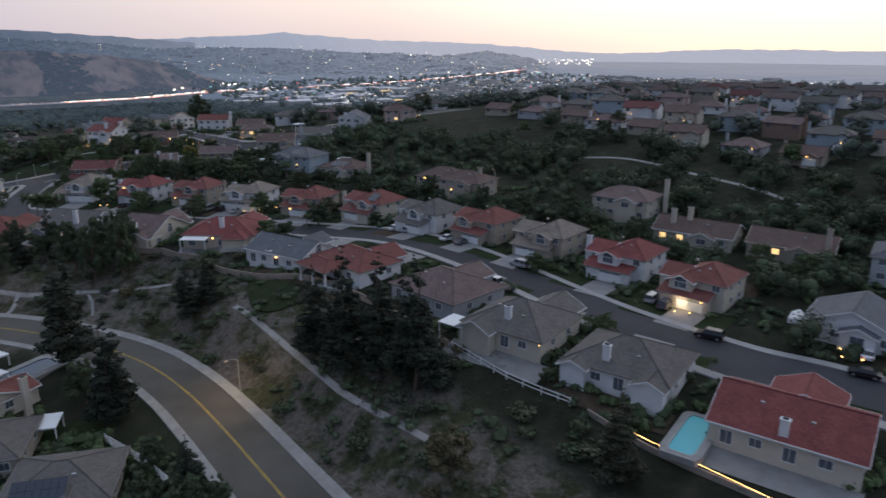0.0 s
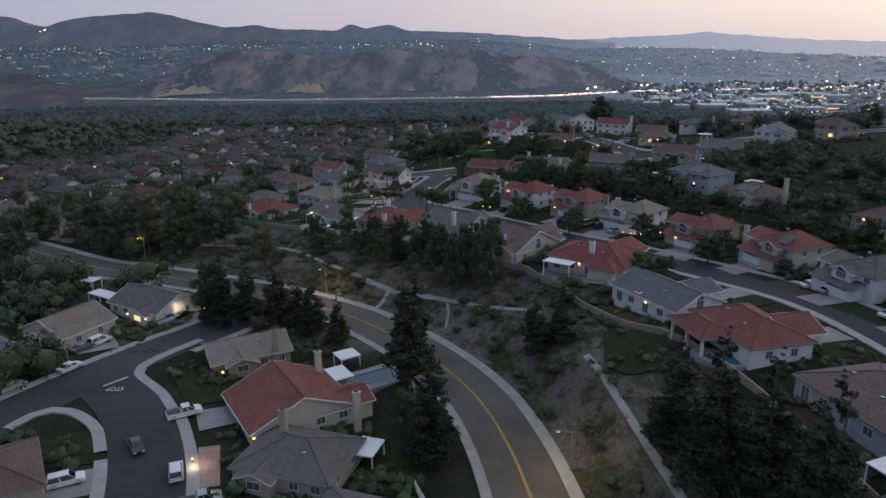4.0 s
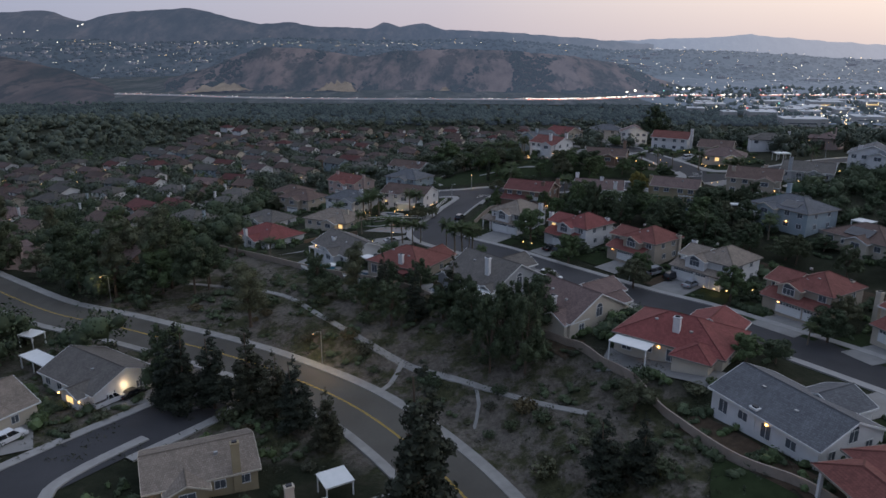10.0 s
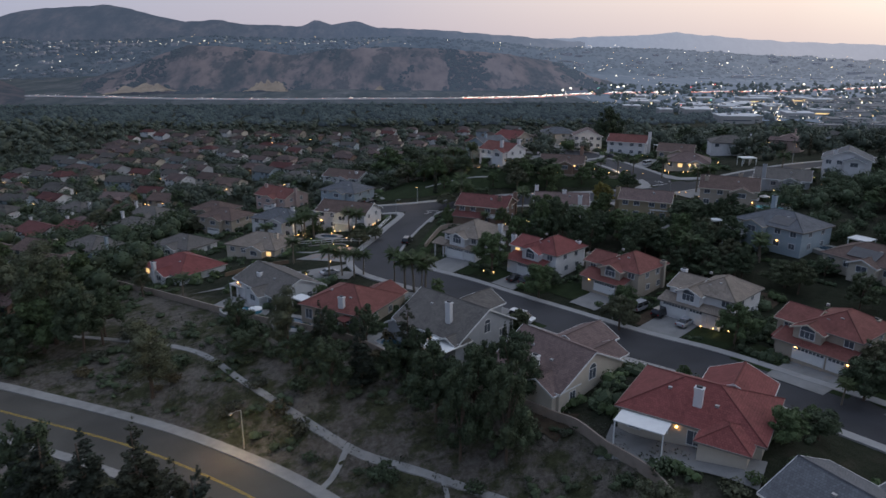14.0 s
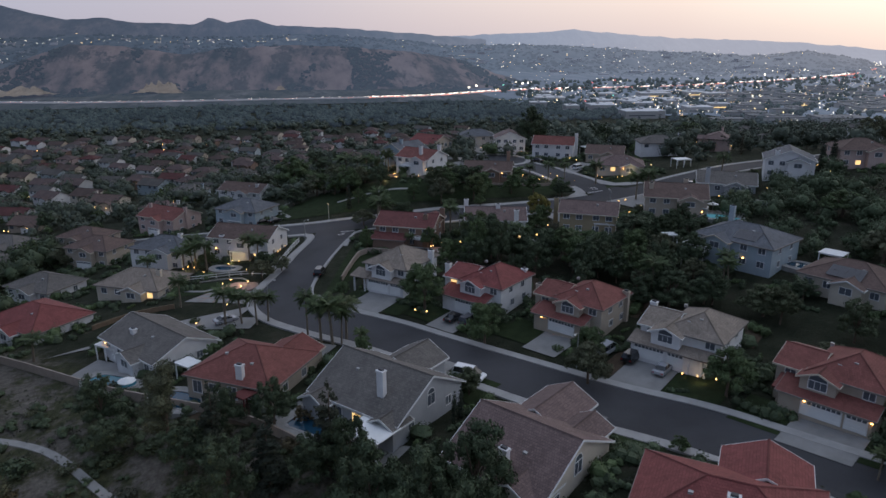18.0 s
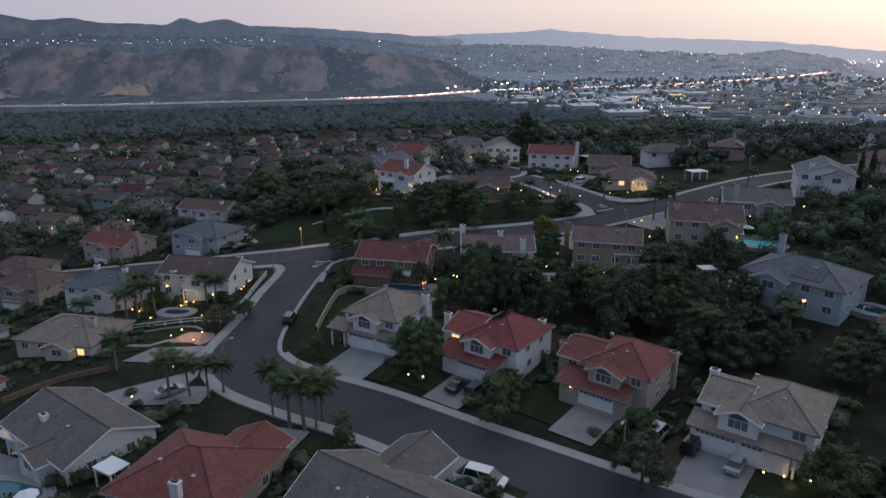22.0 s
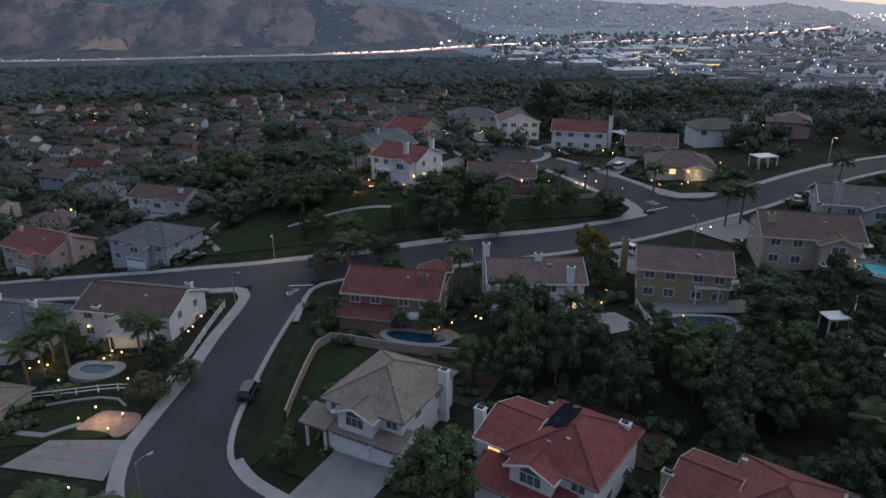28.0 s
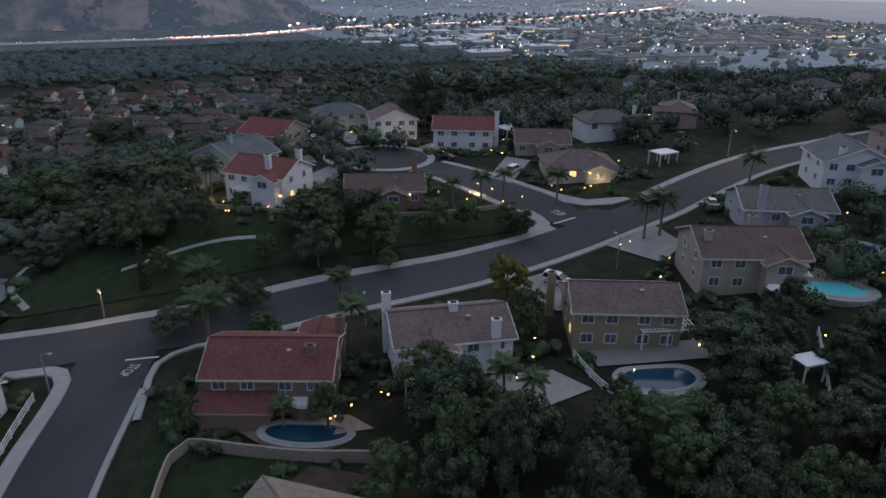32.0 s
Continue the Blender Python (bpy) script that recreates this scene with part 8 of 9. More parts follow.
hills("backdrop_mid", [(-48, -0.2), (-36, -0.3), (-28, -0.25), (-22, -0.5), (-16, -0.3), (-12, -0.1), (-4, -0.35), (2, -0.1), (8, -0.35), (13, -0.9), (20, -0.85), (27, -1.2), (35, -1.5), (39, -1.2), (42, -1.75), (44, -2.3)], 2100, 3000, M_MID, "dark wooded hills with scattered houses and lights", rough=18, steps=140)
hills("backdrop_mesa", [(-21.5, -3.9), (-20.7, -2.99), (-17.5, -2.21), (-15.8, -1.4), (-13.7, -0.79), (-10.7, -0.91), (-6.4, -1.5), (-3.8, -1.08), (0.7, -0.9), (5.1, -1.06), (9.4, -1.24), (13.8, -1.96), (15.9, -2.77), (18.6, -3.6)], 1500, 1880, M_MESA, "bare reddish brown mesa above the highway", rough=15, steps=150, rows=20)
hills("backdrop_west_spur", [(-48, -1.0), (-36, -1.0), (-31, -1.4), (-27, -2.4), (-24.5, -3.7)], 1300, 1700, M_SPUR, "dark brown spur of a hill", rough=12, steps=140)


def on_hill(name, i, j):
    """A point of a hillside between the steps of its grid."""
    a0, a1, near, far, steps, rows, v = HILL_GRID[name]
    i, j = min(i, steps - 1.001), min(j, rows - 0.001)
    k, i0, j0 = steps + 1, int(i), int(j)
    p, q = Vector(v[j0 * k + i0]).lerp(Vector(v[j0 * k + i0 + 1]), i - i0), Vector(v[(j0 + 1) * k + i0]).lerp(Vector(v[(j0 + 1) * k + i0 + 1]), i - i0)
    return p.lerp(q, j - j0)


# pale slips of bare rock at the foot of the mesa, ragged heaps lying on the slope
for az, wide, tall in ((-17.2, 5.4, 7.0), (-8.2, 4.4, 6.0), (0.1, 0.9, 3.0)):
    a0, a1, near, far, steps, rows, hv = HILL_GRID["backdrop_mesa"]
    m = Mesh()
    ni, nj = 26, 12
    g = []
    for j in range(nj + 1):
        for i in range(ni + 1):
            u = i / ni * 2 - 1
            edge = (1 - abs(u) ** 5) * (0.62 + 0.42 * noise.noise(Vector((u * 2.6, az, 3.1))) + 0.28 * noise.noise(Vector((u * 7, az, 7.1))))
            jj = 2.2 + tall * max(0.02, edge) * j / nj
            p = on_hill("backdrop_mesa", (az + u * wide / 2 * (1 - 0.35 * j / nj) - a0) / (a1 - a0) * steps, jj)
            g.append(p + Vector((0, -9, 5 + 2 * noise.noise(p / 9))))
    for j in range(nj):
        for i in range(ni):
            k = j * (ni + 1) + i
            m.face([g[k], g[k + 1], g[k + ni + 2], g[k + ni + 1]])
    struct("backdrop_scar", m, M_SCAR, "pale scar of bare sandstone on the mesa", "hillside")

# brush, trees and pale buildings scattered over the far hillsides
rb = np.random.RandomState(77)
steps, rows = HILL_GRID["backdrop_mid"][4:6]
hc, hr = [], []
while len(hc) < 5200:
    p = on_hill("backdrop_mid", rb.uniform(0, steps), rb.uniform(0.2, rows - 0.3))
    if noise.noise(Vector((p.x / 150, p.y / 220, 2.0))) > -0.3:
        hc.append(tuple(p + Vector((0, 0, 1.5))))
        hr.append(rb.uniform(2.5, 7.5))
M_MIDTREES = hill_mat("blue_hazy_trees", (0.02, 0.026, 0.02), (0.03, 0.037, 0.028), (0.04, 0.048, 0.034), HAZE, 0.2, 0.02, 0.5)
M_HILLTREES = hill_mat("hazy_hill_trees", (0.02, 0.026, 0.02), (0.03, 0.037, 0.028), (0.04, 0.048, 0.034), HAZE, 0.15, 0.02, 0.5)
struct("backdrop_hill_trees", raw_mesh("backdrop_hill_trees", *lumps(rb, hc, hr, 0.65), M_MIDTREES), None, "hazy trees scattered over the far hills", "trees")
# brush in the gullies and along the foot of the mesa
hc, hr = [], []
steps2, rows2 = HILL_GRID["backdrop_mesa"][4:6]
while len(hc) < 2300:
    i, j = rb.uniform(0, steps2), rb.uniform(1.0, rows2 - 0.5)
    p = on_hill("backdrop_mesa", i, j)
    if noise.noise(Vector((p.x / 70, p.y / 260, 5.0))) + 0.35 * noise.noise(Vector((p.x / 22, p.y / 60, 1.0))) > 0.02 + 0.26 * j / rows2:
        hc.append(tuple(p + Vector((0, -2, 1.0))))
        hr.append(rb.uniform(1.6, 4.6))
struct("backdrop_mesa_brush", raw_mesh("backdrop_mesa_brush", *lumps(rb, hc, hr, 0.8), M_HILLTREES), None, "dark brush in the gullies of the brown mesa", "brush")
bm_, ns = Mesh(), 0
while ns < 170:
    i, j = rb.uniform(0, steps), rb.uniform(0.3, rows * 0.85)
    p = on_hill("backdrop_mid", i, j)
    if noise.noise(Vector((p.x / 260, p.y / 190, 7.0))) > 0.02:
        w = rb.uniform(4, 15)
        bm_.box(p.x - w, p.x + w, p.y - 6, p.y + 6, p.z - 4, p.z + rb.uniform(4, 8))
        ns += 1
for j in (0.25, 0.4, 0.55, 0.7, 0.8):
    # terraces of houses along the contours of the western hillside
    for k in range(34):
        a = rb.uniform(-33, -17)
        if noise.noise(Vector((a / 2.2, j * 9, 4.0))) > -0.12:
            a0, a1 = HILL_GRID["backdrop_mid"][:2]
            p = on_hill("backdrop_mid", (a - a0) / (a1 - a0) * steps, j * rows + rb.uniform(-0.2, 0.2))
            w = rb.uniform(3.5, 8)
            bm_.box(p.x - w, p.x + w, p.y - 6, p.y + 6, p.z - 4, p.z + rb.uniform(4, 7))
tagged(part("hill_houses", bm_.mesh("hill_houses", rough_mat("far_pale_walls", (0.4, 0.4, 0.42), 0.9, 0.01, 0.3, 0.1)), None), "pale buildings on the far hills", "buildings", kind="stuff")

# the highway and its traffic
HIGHWAY = [(-1500, 1700), (-925, 1500), (-540, 1410), (-300, 1347), (0, 1345), (250, 1352), (480, 1450), (920, 1505), (1500, 1750), (2000, 2150)]
M_HIGHWAY = asphalt_mat("highway_concrete", (0.3, 0.29, 0.29))
struct("highway", ribbon(HIGHWAY, across(-17, 17, 2.2, 4), gap=40), M_HIGHWAY, "wide pale highway across the valley floor", "road")
M_HEAD = emit_mat("headlights", (1.0, 0.9, 0.78), 4.0)
M_TAIL = emit_mat("tail_lights", (1.0, 0.28, 0.18), 1.6)
M_CITYW = emit_mat("city_lights_white", (1.0, 0.9, 0.72), 3.4)
M_CITYO = emit_mat("city_lights_amber", (1.0, 0.68, 0.32), 2.8)
M_CITYG = emit_mat("signal_lights", (0.3, 1.0, 0.75), 1.6)
M_CITYR = emit_mat("sign_lights", (1.0, 0.15, 0.15), 1.6)


def dots(name, pts, mat, label):
    """Small lamp bodies as eight-sided pairs of pyramids."""
    v, f = [], []
    for x, y, z, s in pts:
        b = len(v)
        v += [(x + s, y, z), (x, y + s, z), (x - s, y, z), (x, y - s, z), (x, y, z + s * 0.7), (x, y, z - s * 0.7)]
        f += [(b, b + 1, b + 4), (b + 1, b + 2, b + 4), (b + 2, b + 3, b + 4), (b + 3, b, b + 4), (b + 1, b, b + 5), (b + 2, b + 1, b + 5), (b + 3, b + 2, b + 5), (b, b + 3, b + 5)]
    return tagged(part(name, raw_mesh(name, v, f, mat), None), label, "lights", kind="stuff")


rl = random.Random(11)
hw = smooth_line(HIGHWAY, gap=7)
head_pts, tail_pts = [], []
for i, p in enumerate(hw[1:-1], 1):
    d = (hw[i + 1] - hw[i - 1]).normalized()
    r = Vector((d.y, -d.x))
    west = p.x < 150
    for lanes, side in ((head_pts, -1), (tail_pts, 1)):
        for k in range(3):
            if rl.random() < (0.35 if west else 0.85):
                q = p + r * side * rl.uniform(3, 14) + d * rl.uniform(-4, 4)
                lanes.append((q.x, q.y, ground(q.x, q.y) + 3.2, rl.uniform(0.35, 0.7) * (0.8 if west else 1.7)))
dots("highway_headlights", head_pts, M_HEAD, "stream of white headlights on the highway")
dots("highway_tail_lights", tail_pts, M_TAIL, "stream of red tail lights on the highway")
tall = []
for x, y in ((503, 1480), (484, 1460), (376, 1420), (921, 1525), (350, 1380), (1180, 1640)):
    tall.append((x, y, -44, 2.6))
dots("highway_floodlights", tall, M_CITYW, "tall white floodlights beside the highway")

# business park with flat white roofs, and the town beyond it
M_FLATROOF = rough_mat("flat_white_roof", (0.68, 0.68, 0.68), 0.8, 0.01, 0.2, 0.2)
M_GREYROOF = rough_mat("grey_gravel_roof", (0.22, 0.22, 0.22), 0.9, 0.01, 0.3, 0.2)
M_SHED = rough_mat("pale_tilt_up_wall", (0.4, 0.39, 0.37), 0.85, 0.02, 0.2, 0.3)
white_pts, amber_pts, green_pts, red_pts = [], [], [], []
rbp = random.Random(31)
for i in range(150):
    y = rbp.uniform(690, 1330)
    x = rbp.uniform(300 + (1330 - y) * 0.26, 1500)
    w, d, h = rbp.uniform(18, 55), rbp.uniform(14, 34), rbp.uniform(6, 10)
    b = empty("warehouse", pose(x, y, ground(x, y), 0, 0, rbp.choice((-12, -8, 78))), "pale flat-roofed warehouse in the business park", "building", "business park buildings")
    part("wall", Mesh().box(-w / 2, w / 2, -d / 2, d / 2, -1, h, "t"), M_SHED, b)
    park = 15 < math.degrees(math.atan2(x, y - 60)) < 34
    part("roof", Mesh().box(-w / 2 - 0.2, w / 2 + 0.2, -d / 2 - 0.2, d / 2 + 0.2, h, h + 0.8), M_FLATROOF if park else M_GREYROOF, b)
    part("rooftop_unit", Mesh().box(-w * 0.2, -w * 0.2 + 4, -2, 2, h + 0.8, h + 2.6), M_STEEL, b)
    part("window_band", Mesh().box(-w * 0.4, w * 0.4, -d / 2 - 0.15, -d / 2, h * 0.42, h * 0.55), M_WARM if rbp.random() < 0.12 else M_GLASS, b)
for i in range(1500):
    y = rbp.uniform(680, 1420)
    x = rbp.uniform(320 + (1330 - y) * 0.26, 1500)
    q = (x, y, ground(x, y) + rbp.uniform(5, 9), 0.3 + 0.95 * rbp.random() ** 3)
    (white_pts if rbp.random() < 0.62 else amber_pts).append(q)
for i in range(26):
    x, y = rbp.uniform(350, 1500), rbp.uniform(1000, 1700)
    (green_pts if rbp.random() < 0.5 else red_pts).append((x, y, ground(x, y) + 6, 1.6))
# lights among the hills: azimuth, distance
for i in range(460):
    a = rbp.choice((rbp.uniform(-34, 45), rbp.uniform(10, 44), rbp.uniform(12, 40)))
    r = rbp.uniform(1550, 2900)
    if -20 < a < 15 and r < 2050:
        continue
    crest = float(np.interp(a, [-48, -28, -22, -12, -4, 2, 8, 13, 20, 27, 35, 44], [-0.3, -0.3, -0.5, -0.1, -0.35, -0.1, -0.35, -0.9, -0.85, -1.2, -1.5, -2.3]))
    x, y = r * math.sin(radians(a)), r * math.cos(radians(a))
    t = step((r - 2100) / 900)
    z = -60 + (55 + 3000 * math.tan(radians(crest)) + 60) * t + 14
    q = (x, y, z, 0.35 + 1.5 * rbp.random() ** 3)
    (white_pts if rbp.random() < 0.7 else amber_pts).append(q)
rl2 = random.Random(53)
a0, a1, _, _, steps, rows, _ = HILL_GRID["backdrop_mid"]
for az0, az1, n in ((-33, -17, 210), (-17, 9, 70), (9, 40, 120)):
    for i in range(n):
        a, j = rl2.uniform(az0, az1), rl2.choice((0.25, 0.4, 0.55, 0.7, 0.8)) * rows + rl2.uniform(-0.3, 0.3)
        p = on_hill("backdrop_mid", (a - a0) / (a1 - a0) * steps, j)
        (white_pts if rl2.random() < 0.75 else amber_pts).append((p.x, p.y - 12, p.z + 9, 0.45 + 0.9 * rl2.random() ** 2))
# lamps on the western ridge and its road
for a, el, s in ((-26.0, 0.72, 3.6), (-26.3, 0.62, 2.4), (-29.6, 0.2, 2.0), (-30.3, 0.12, 1.8), (-31.0, 0.0, 1.6), (-28.8, 0.3, 1.6)):
    r = 3200.0
    white_pts.append((r * math.sin(radians(a)), r * math.cos(radians(a)), 55 + r * math.tan(radians(el)), s))
# a row of lights along the top of the mesa
for i in range(60):
    a = -19 + 22 * i / 60 + rbp.uniform(-0.15, 0.15)
    r = 2300.0
    (white_pts if rbp.random() < 0.6 else amber_pts).append((r * math.sin(radians(a)), r * math.cos(radians(a)), 55 + r * math.tan(radians(-0.55 + rbp.uniform(-0.12, 0.12))), rbp.uniform(0.6, 1.4)))
for i in range(60):
    # far end of the highway where it bends away
    a, r = rbp.uniform(42, 47), rbp.uniform(2600, 3300)
    white_pts.append((r * math.sin(radians(a)), r * math.cos(radians(a)), -45, rbp.uniform(1.2, 2.8)))
dots("town_lights_white", white_pts, M_CITYW, "scattered white lights of the town across the valley")
dots("town_lights_amber", amber_pts, M_CITYO, "scattered amber lights of the town across the valley")
dots("signal_lights", green_pts, M_CITYG, "small green signal lights of the town")
dots("sign_lights", red_pts, M_CITYR, "small red sign lights of the town")

# ------------------------------------------------------------------ houses of the valley floor and of the ridge
def far_house(seed, wall, roof):
    r = random.Random(seed)
    w, d, e = r.uniform(12, 15), r.uniform(9, 11), r.choice((3.0, 5.2, 5.2))
    h = empty("house", Matrix.Identity(4), "", "house", "houses of the valley")
    for blk in ((-w / 2, w / 2, -d / 2, d / 2, e, r.choice(("hip", "gu"))), (w * 0.05, w * 0.05 + 4.6, -d / 2 - 2.2, -d / 2 + 3, e - 0.3, "gv")):
        m = Mesh().box(*blk[:4], -3, blk[4], "bt")
        gable_top(m, *blk[:6])
        part("wall", m, WALLS[wall], h)
        part("roof", roof_mesh(*blk[:6]), ROOFS[roof], h)
    for u in (-0.36, 0.36):
        for v in (-d / 2, d / 2):
            x0, z0 = u * w, e - 1.2
            part("window", Mesh().box(x0 - 0.75, x0 + 0.75, v - 0.05, v + 0.05, z0 - 0.6, z0 + 0.6), M_GLASS, h)
    part("garage_door", Mesh().box(w * 0.05 + 0.4, w * 0.05 + 4.2, -d / 2 - 2.26, -d / 2 - 2.18, 0, 2.2), M_WHITE, h)
    chimney(h, -w / 2 - 0.2, 0.5, -1, e + 3.2, WALLS[wall], 0.9, 0.7)
    return h


KIT = [("white", "grey"), ("tan", "brown"), ("white", "mauve"), ("cream", "brown"), ("brown", "mauve"), ("blue", "grey"), ("white", "maroon"), ("pink", "mauve"), ("grey", "mauve"), ("tan", "grey")]
rh = random.Random(3)
far_protos = []
for k, (wl_, rf) in enumerate(KIT):
    p = far_house(k, wl_, rf)
    tagged(p, "distant %s stucco house with a %s tile roof" % (wl_, rf))
    far_protos.append((p, wl_, rf))
spots_far = []
win_pts, lamp_pts = [], []


stock = {}


def joined_house(x, y, head):
    """One of the houses too far off to pick apart: walls, roof and panes go into the common stock."""
    m4 = pose(x, y, ground(x, y) + 0.2, 0, 0, head)
    wl_, rf = rh.choice(KIT)
    w, d, e = rh.uniform(11, 15), rh.uniform(9, 11), rh.choice((3.0, 5.2, 5.2))
    kind = rh.choice(("hip", "gu"))
    wm, rm_, gl = Mesh(), Mesh(), Mesh()
    for blk in ((-w / 2, w / 2, -d / 2, d / 2, e, kind), (0.5, 5.0, -d / 2 - 2, -d / 2 + 3, e - 0.3, "gv")):
        wm.box(*blk[:4], -3, blk[4], "bt")
        gable_top(wm, *blk[:6])
        r_ = roof_mesh(*blk[:6])
        n = len(rm_.v)
        rm_.v += r_.v
        rm_.f += [tuple(k + n for k in f) for f in r_.f]
    for u in (-0.36, -0.12, 0.36):
        for v in (-d / 2 - 0.03, d / 2 + 0.03):
            gl.box(u * w - 0.7, u * w + 0.7, v - 0.02, v + 0.02, e - 1.7, e - 0.6)
    for key, mm in (("wall_" + wl_, wm), ("roof_" + rf, rm_), ("glass", gl)):
        vs, fs = stock.setdefault(key, ([], []))
        n = len(vs)
        vs += [tuple(m4 @ Vector(p)) for p in mm.v]
        fs += [tuple(k + n for k in f) for f in mm.f]


def try_house(x, y, head, gap=15):
    if any((x - a) ** 2 + (y - b) ** 2 < gap * gap for a, b in spots_far) or not free(x, y, gap + 3):
        return False
    spots_far.append((x, y))
    a = radians(head)
    if math.hypot(x - 10, y - 120) < 275 and len([1 for s in spots_far if math.hypot(s[0] - 10, s[1] - 120) < 275]) < 130:
        copy_thing(rh.choice(far_protos)[0], pose(x, y, ground(x, y) + 0.2, 0, 0, head))
    else:
        joined_house(x, y, head)
    for k in range(rh.choice((0, 1, 1, 2, 3))):
        u, v = rh.uniform(-5, 5), -7.6
        lamp_pts.append((x + math.cos(a) * u - math.sin(a) * v, y + math.sin(a) * u + math.cos(a) * v, ground(x, y) + rh.uniform(2.2, 4.0), rh.uniform(0.14, 0.4)))
    return True


# rows of houses down the valley
for row in range(17):
    y0 = 300 + row * 29
    for k in range(26):
        x = -60 - k * 17.5 + row * 6.0 + rh.uniform(-3, 3) if row < 7 else -230 + k * 18.5 + rh.uniform(-3, 3)
        y = y0 + (0.18 * (-60 - x) if row < 7 else 0) + rh.uniform(-4, 4) + 10 * math.sin(x / 60)
        lim = 0 if y < 420 else (30 + (y - 420) * 0.55)
        if -330 < x < min(lim, 190) and y < 800 and rh.random() < 0.72:
            try_house(x, y, rh.choice((-25, 155)) + rh.uniform(-12, 12), 15.5)
for k in range(9):
    for j in range(5):
        try_house(-85 - k * 17 + rh.uniform(-3, 3), 190 + j * 28 + rh.uniform(-3, 3) + k * 4, rh.choice((-35, 145)) + rh.uniform(-8, 8), 16)
# the ridge to the east
for row in range(9):
    for k in range(14):
        x, y = 206 + row * 27 + rh.uniform(-4, 4), -70 + k * 21 + rh.uniform(-4, 4) + row * 6
        if x > 150 or y < 230:
            try_house(x, y, rh.choice((-70, 110)) + rh.uniform(-10, 10), 17)
for k in range(26):
    try_house(130 + rh.uniform(0, 170), 300 + rh.uniform(0, 190), rh.uniform(0, 360), 19)
for p, wl_, rf in far_protos:
    for o in (*p.children_recursive, p):
        bpy.data.objects.remove(o)
far_m = bpy.data.meshes.new("distant_houses")
fv, ff, fi = [], [], []
for k, (key, (vs, fs)) in enumerate(stock.items()):
    n = len(fv)
    fv += vs
    ff += [tuple(i + n for i in f) for f in fs]
    fi += [k] * len(fs)
    far_m.materials.append(M_GLASS if key == "glass" else WALLS[key[5:]] if key.startswith("wall") else ROOFS[key[5:]])
far_m.from_pydata(fv, [], ff)
far_m.polygons.foreach_set("material_index", fi)
tagged(new("distant_houses", far_m), "many distant stucco houses with tile roofs in the valley", "houses", kind="stuff")
dots("porch_lamps", lamp_pts, M_BULB, "warm porch lamps of the distant houses")

# woods: between the houses, and along the river
rw = np.random.RandomState(17)


def woods(name, n, x0, x1, y0, y1, size, leaf, label, quads=22, keep=None, rise=1.25):
    c, r = [], []
    trees = 0
    while trees < n:
        x, y = rw.uniform(x0, x1), rw.uniform(y0, y1)
        if keep and not keep(x, y):
            continue
        trees += 1
        s = size * rw.uniform(0.5, 1.35)
        g = ground(x, y)
        m = 4 if quads > 20 else 2
        for k in range(m):
            q = s * (1.0 if k == 0 else rw.uniform(0.4, 0.75))
            o = 0 if k == 0 else s * 0.75
            a = rw.uniform(0, math.tau)
            c.append((x + math.cos(a) * o, y + math.sin(a) * o, g + s * rw.uniform(0.5, rise)))
            r.append(q)
    size = size * (0.075 if quads > 250 else 0.11 if quads > 150 else 0.15 if quads > 30 else 0.3)
    v, f = joined(lumps(rw, c, [q * (0.55 if quads > 30 else 0.8) for q in r]), leaf_quads(rw, c, r, n * quads, size, 1.0, 0.6))
    me = raw_mesh(name, v, f, LEAF[leaf])
    me.polygons.foreach_set("use_smooth", [True] * len(f))
    return tagged(part(name, me, None), label, "trees", kind="stuff")


def clear(x, y):
    return all((x - a) ** 2 + (y - b) ** 2 > 48 for a, b in spots_far) and free(x, y, 11)


# haze of distance put into the foliage: paler leaf colour, then slight emission
M_FARLEAF = leaf_mat("haze_paled_foliage", (0.088, 0.105, 0.076), (0.09, 0.09, 0.07), 0.75, 1.3)
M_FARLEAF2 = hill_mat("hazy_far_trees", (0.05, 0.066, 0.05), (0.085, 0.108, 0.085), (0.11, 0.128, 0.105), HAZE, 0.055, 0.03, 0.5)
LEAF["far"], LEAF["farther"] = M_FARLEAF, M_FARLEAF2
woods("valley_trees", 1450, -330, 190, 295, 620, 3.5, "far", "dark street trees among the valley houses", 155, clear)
woods("valley_trees_green", 420, -330, 190, 295, 620, 2.6, "mid", "green garden trees among the valley houses", 180, clear)
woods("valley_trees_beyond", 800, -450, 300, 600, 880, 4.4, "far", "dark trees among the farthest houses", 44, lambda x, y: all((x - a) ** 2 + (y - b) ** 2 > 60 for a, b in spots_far))
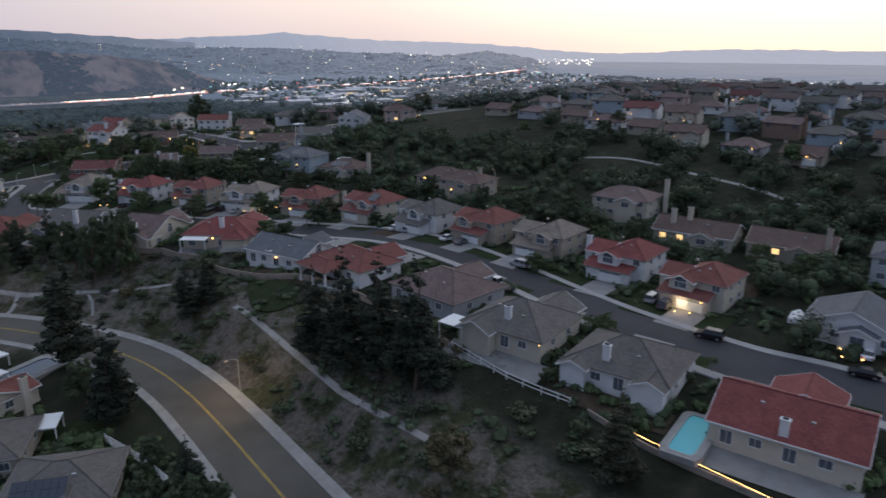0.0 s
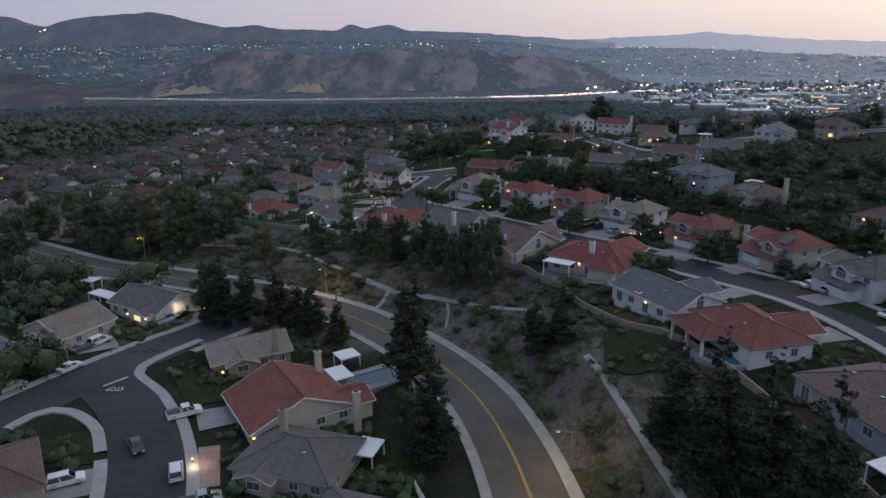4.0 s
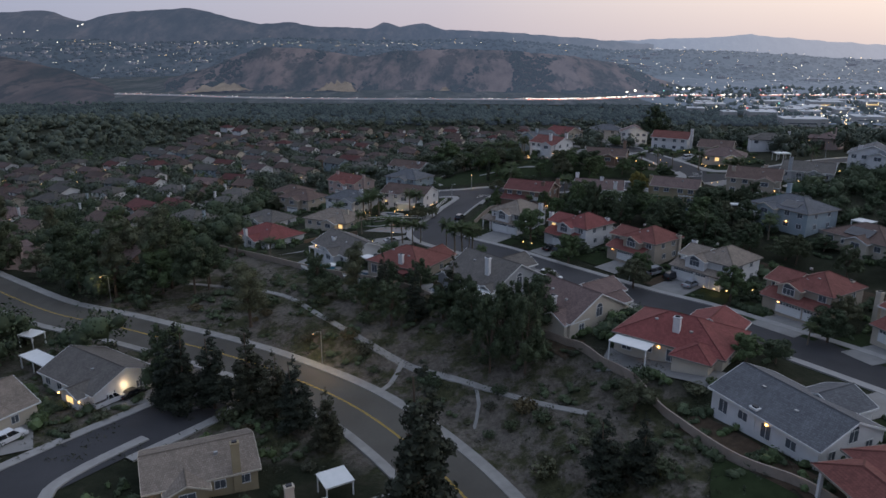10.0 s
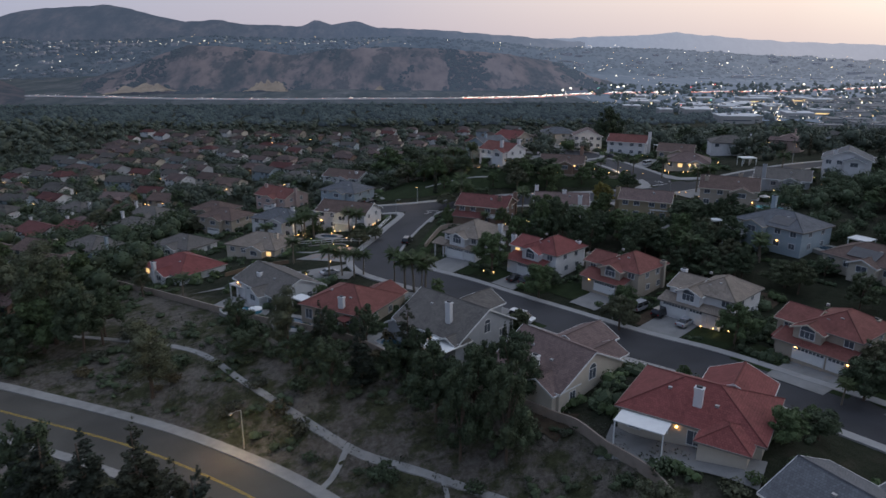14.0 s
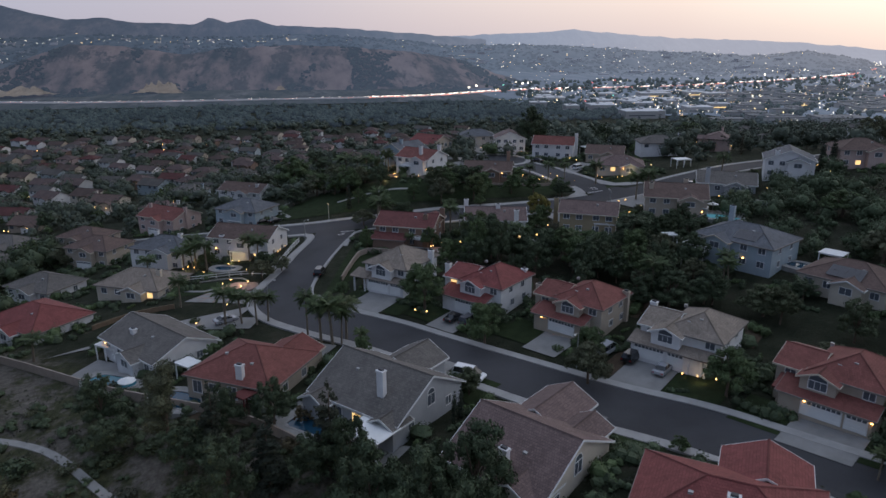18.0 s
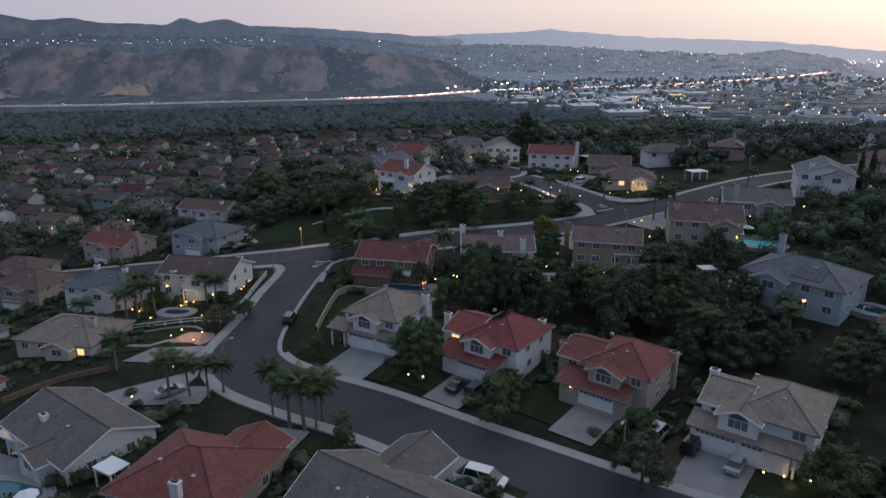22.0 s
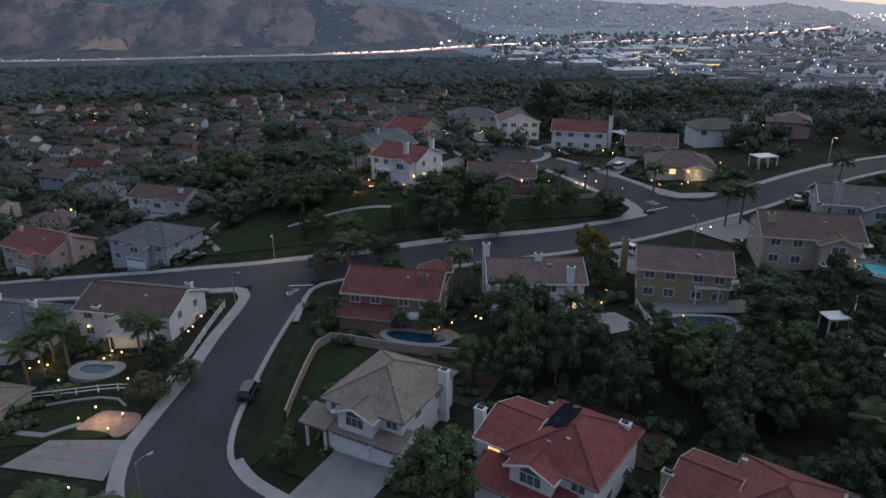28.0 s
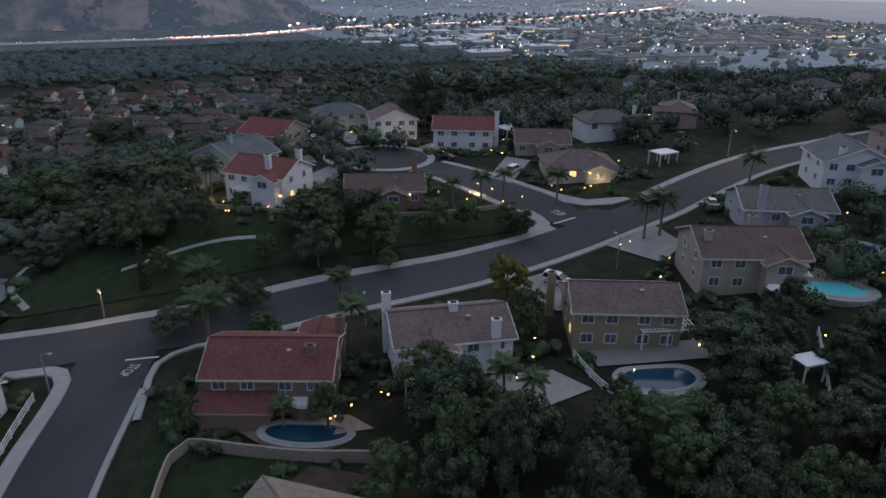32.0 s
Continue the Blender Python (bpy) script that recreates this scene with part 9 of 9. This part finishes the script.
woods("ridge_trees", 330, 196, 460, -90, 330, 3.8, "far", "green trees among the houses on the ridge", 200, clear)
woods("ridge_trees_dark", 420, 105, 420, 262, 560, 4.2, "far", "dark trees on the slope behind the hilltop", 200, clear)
woods("slope_trees", 85, 140, 196, -40, 175, 4.0, "dark", "large dark trees on the slope of the ridge", 700, lambda x, y: abs(x - 173) > 6)
woods("hillside_gardens", 290, 94, 150, -40, 235, 2.6, "dark", "dark garden trees behind the hillside houses", 420, lambda x, y: free(x, y, 11.5))
woods("west_gardens", 330, -170, -66, 60, 310, 4.0, "dark", "dark garden trees on the western street", 300, clear)
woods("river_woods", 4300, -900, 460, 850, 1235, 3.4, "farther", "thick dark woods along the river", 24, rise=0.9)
woods("river_woods_east", 240, 250, 480, 560, 760, 4.5, "far", "dark woods at the foot of the ridge", 14)
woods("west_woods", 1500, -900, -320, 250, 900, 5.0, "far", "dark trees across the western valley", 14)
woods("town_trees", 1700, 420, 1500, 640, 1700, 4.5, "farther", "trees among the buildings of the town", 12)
# the plain beyond the river and to the east, its distance haze added as emission
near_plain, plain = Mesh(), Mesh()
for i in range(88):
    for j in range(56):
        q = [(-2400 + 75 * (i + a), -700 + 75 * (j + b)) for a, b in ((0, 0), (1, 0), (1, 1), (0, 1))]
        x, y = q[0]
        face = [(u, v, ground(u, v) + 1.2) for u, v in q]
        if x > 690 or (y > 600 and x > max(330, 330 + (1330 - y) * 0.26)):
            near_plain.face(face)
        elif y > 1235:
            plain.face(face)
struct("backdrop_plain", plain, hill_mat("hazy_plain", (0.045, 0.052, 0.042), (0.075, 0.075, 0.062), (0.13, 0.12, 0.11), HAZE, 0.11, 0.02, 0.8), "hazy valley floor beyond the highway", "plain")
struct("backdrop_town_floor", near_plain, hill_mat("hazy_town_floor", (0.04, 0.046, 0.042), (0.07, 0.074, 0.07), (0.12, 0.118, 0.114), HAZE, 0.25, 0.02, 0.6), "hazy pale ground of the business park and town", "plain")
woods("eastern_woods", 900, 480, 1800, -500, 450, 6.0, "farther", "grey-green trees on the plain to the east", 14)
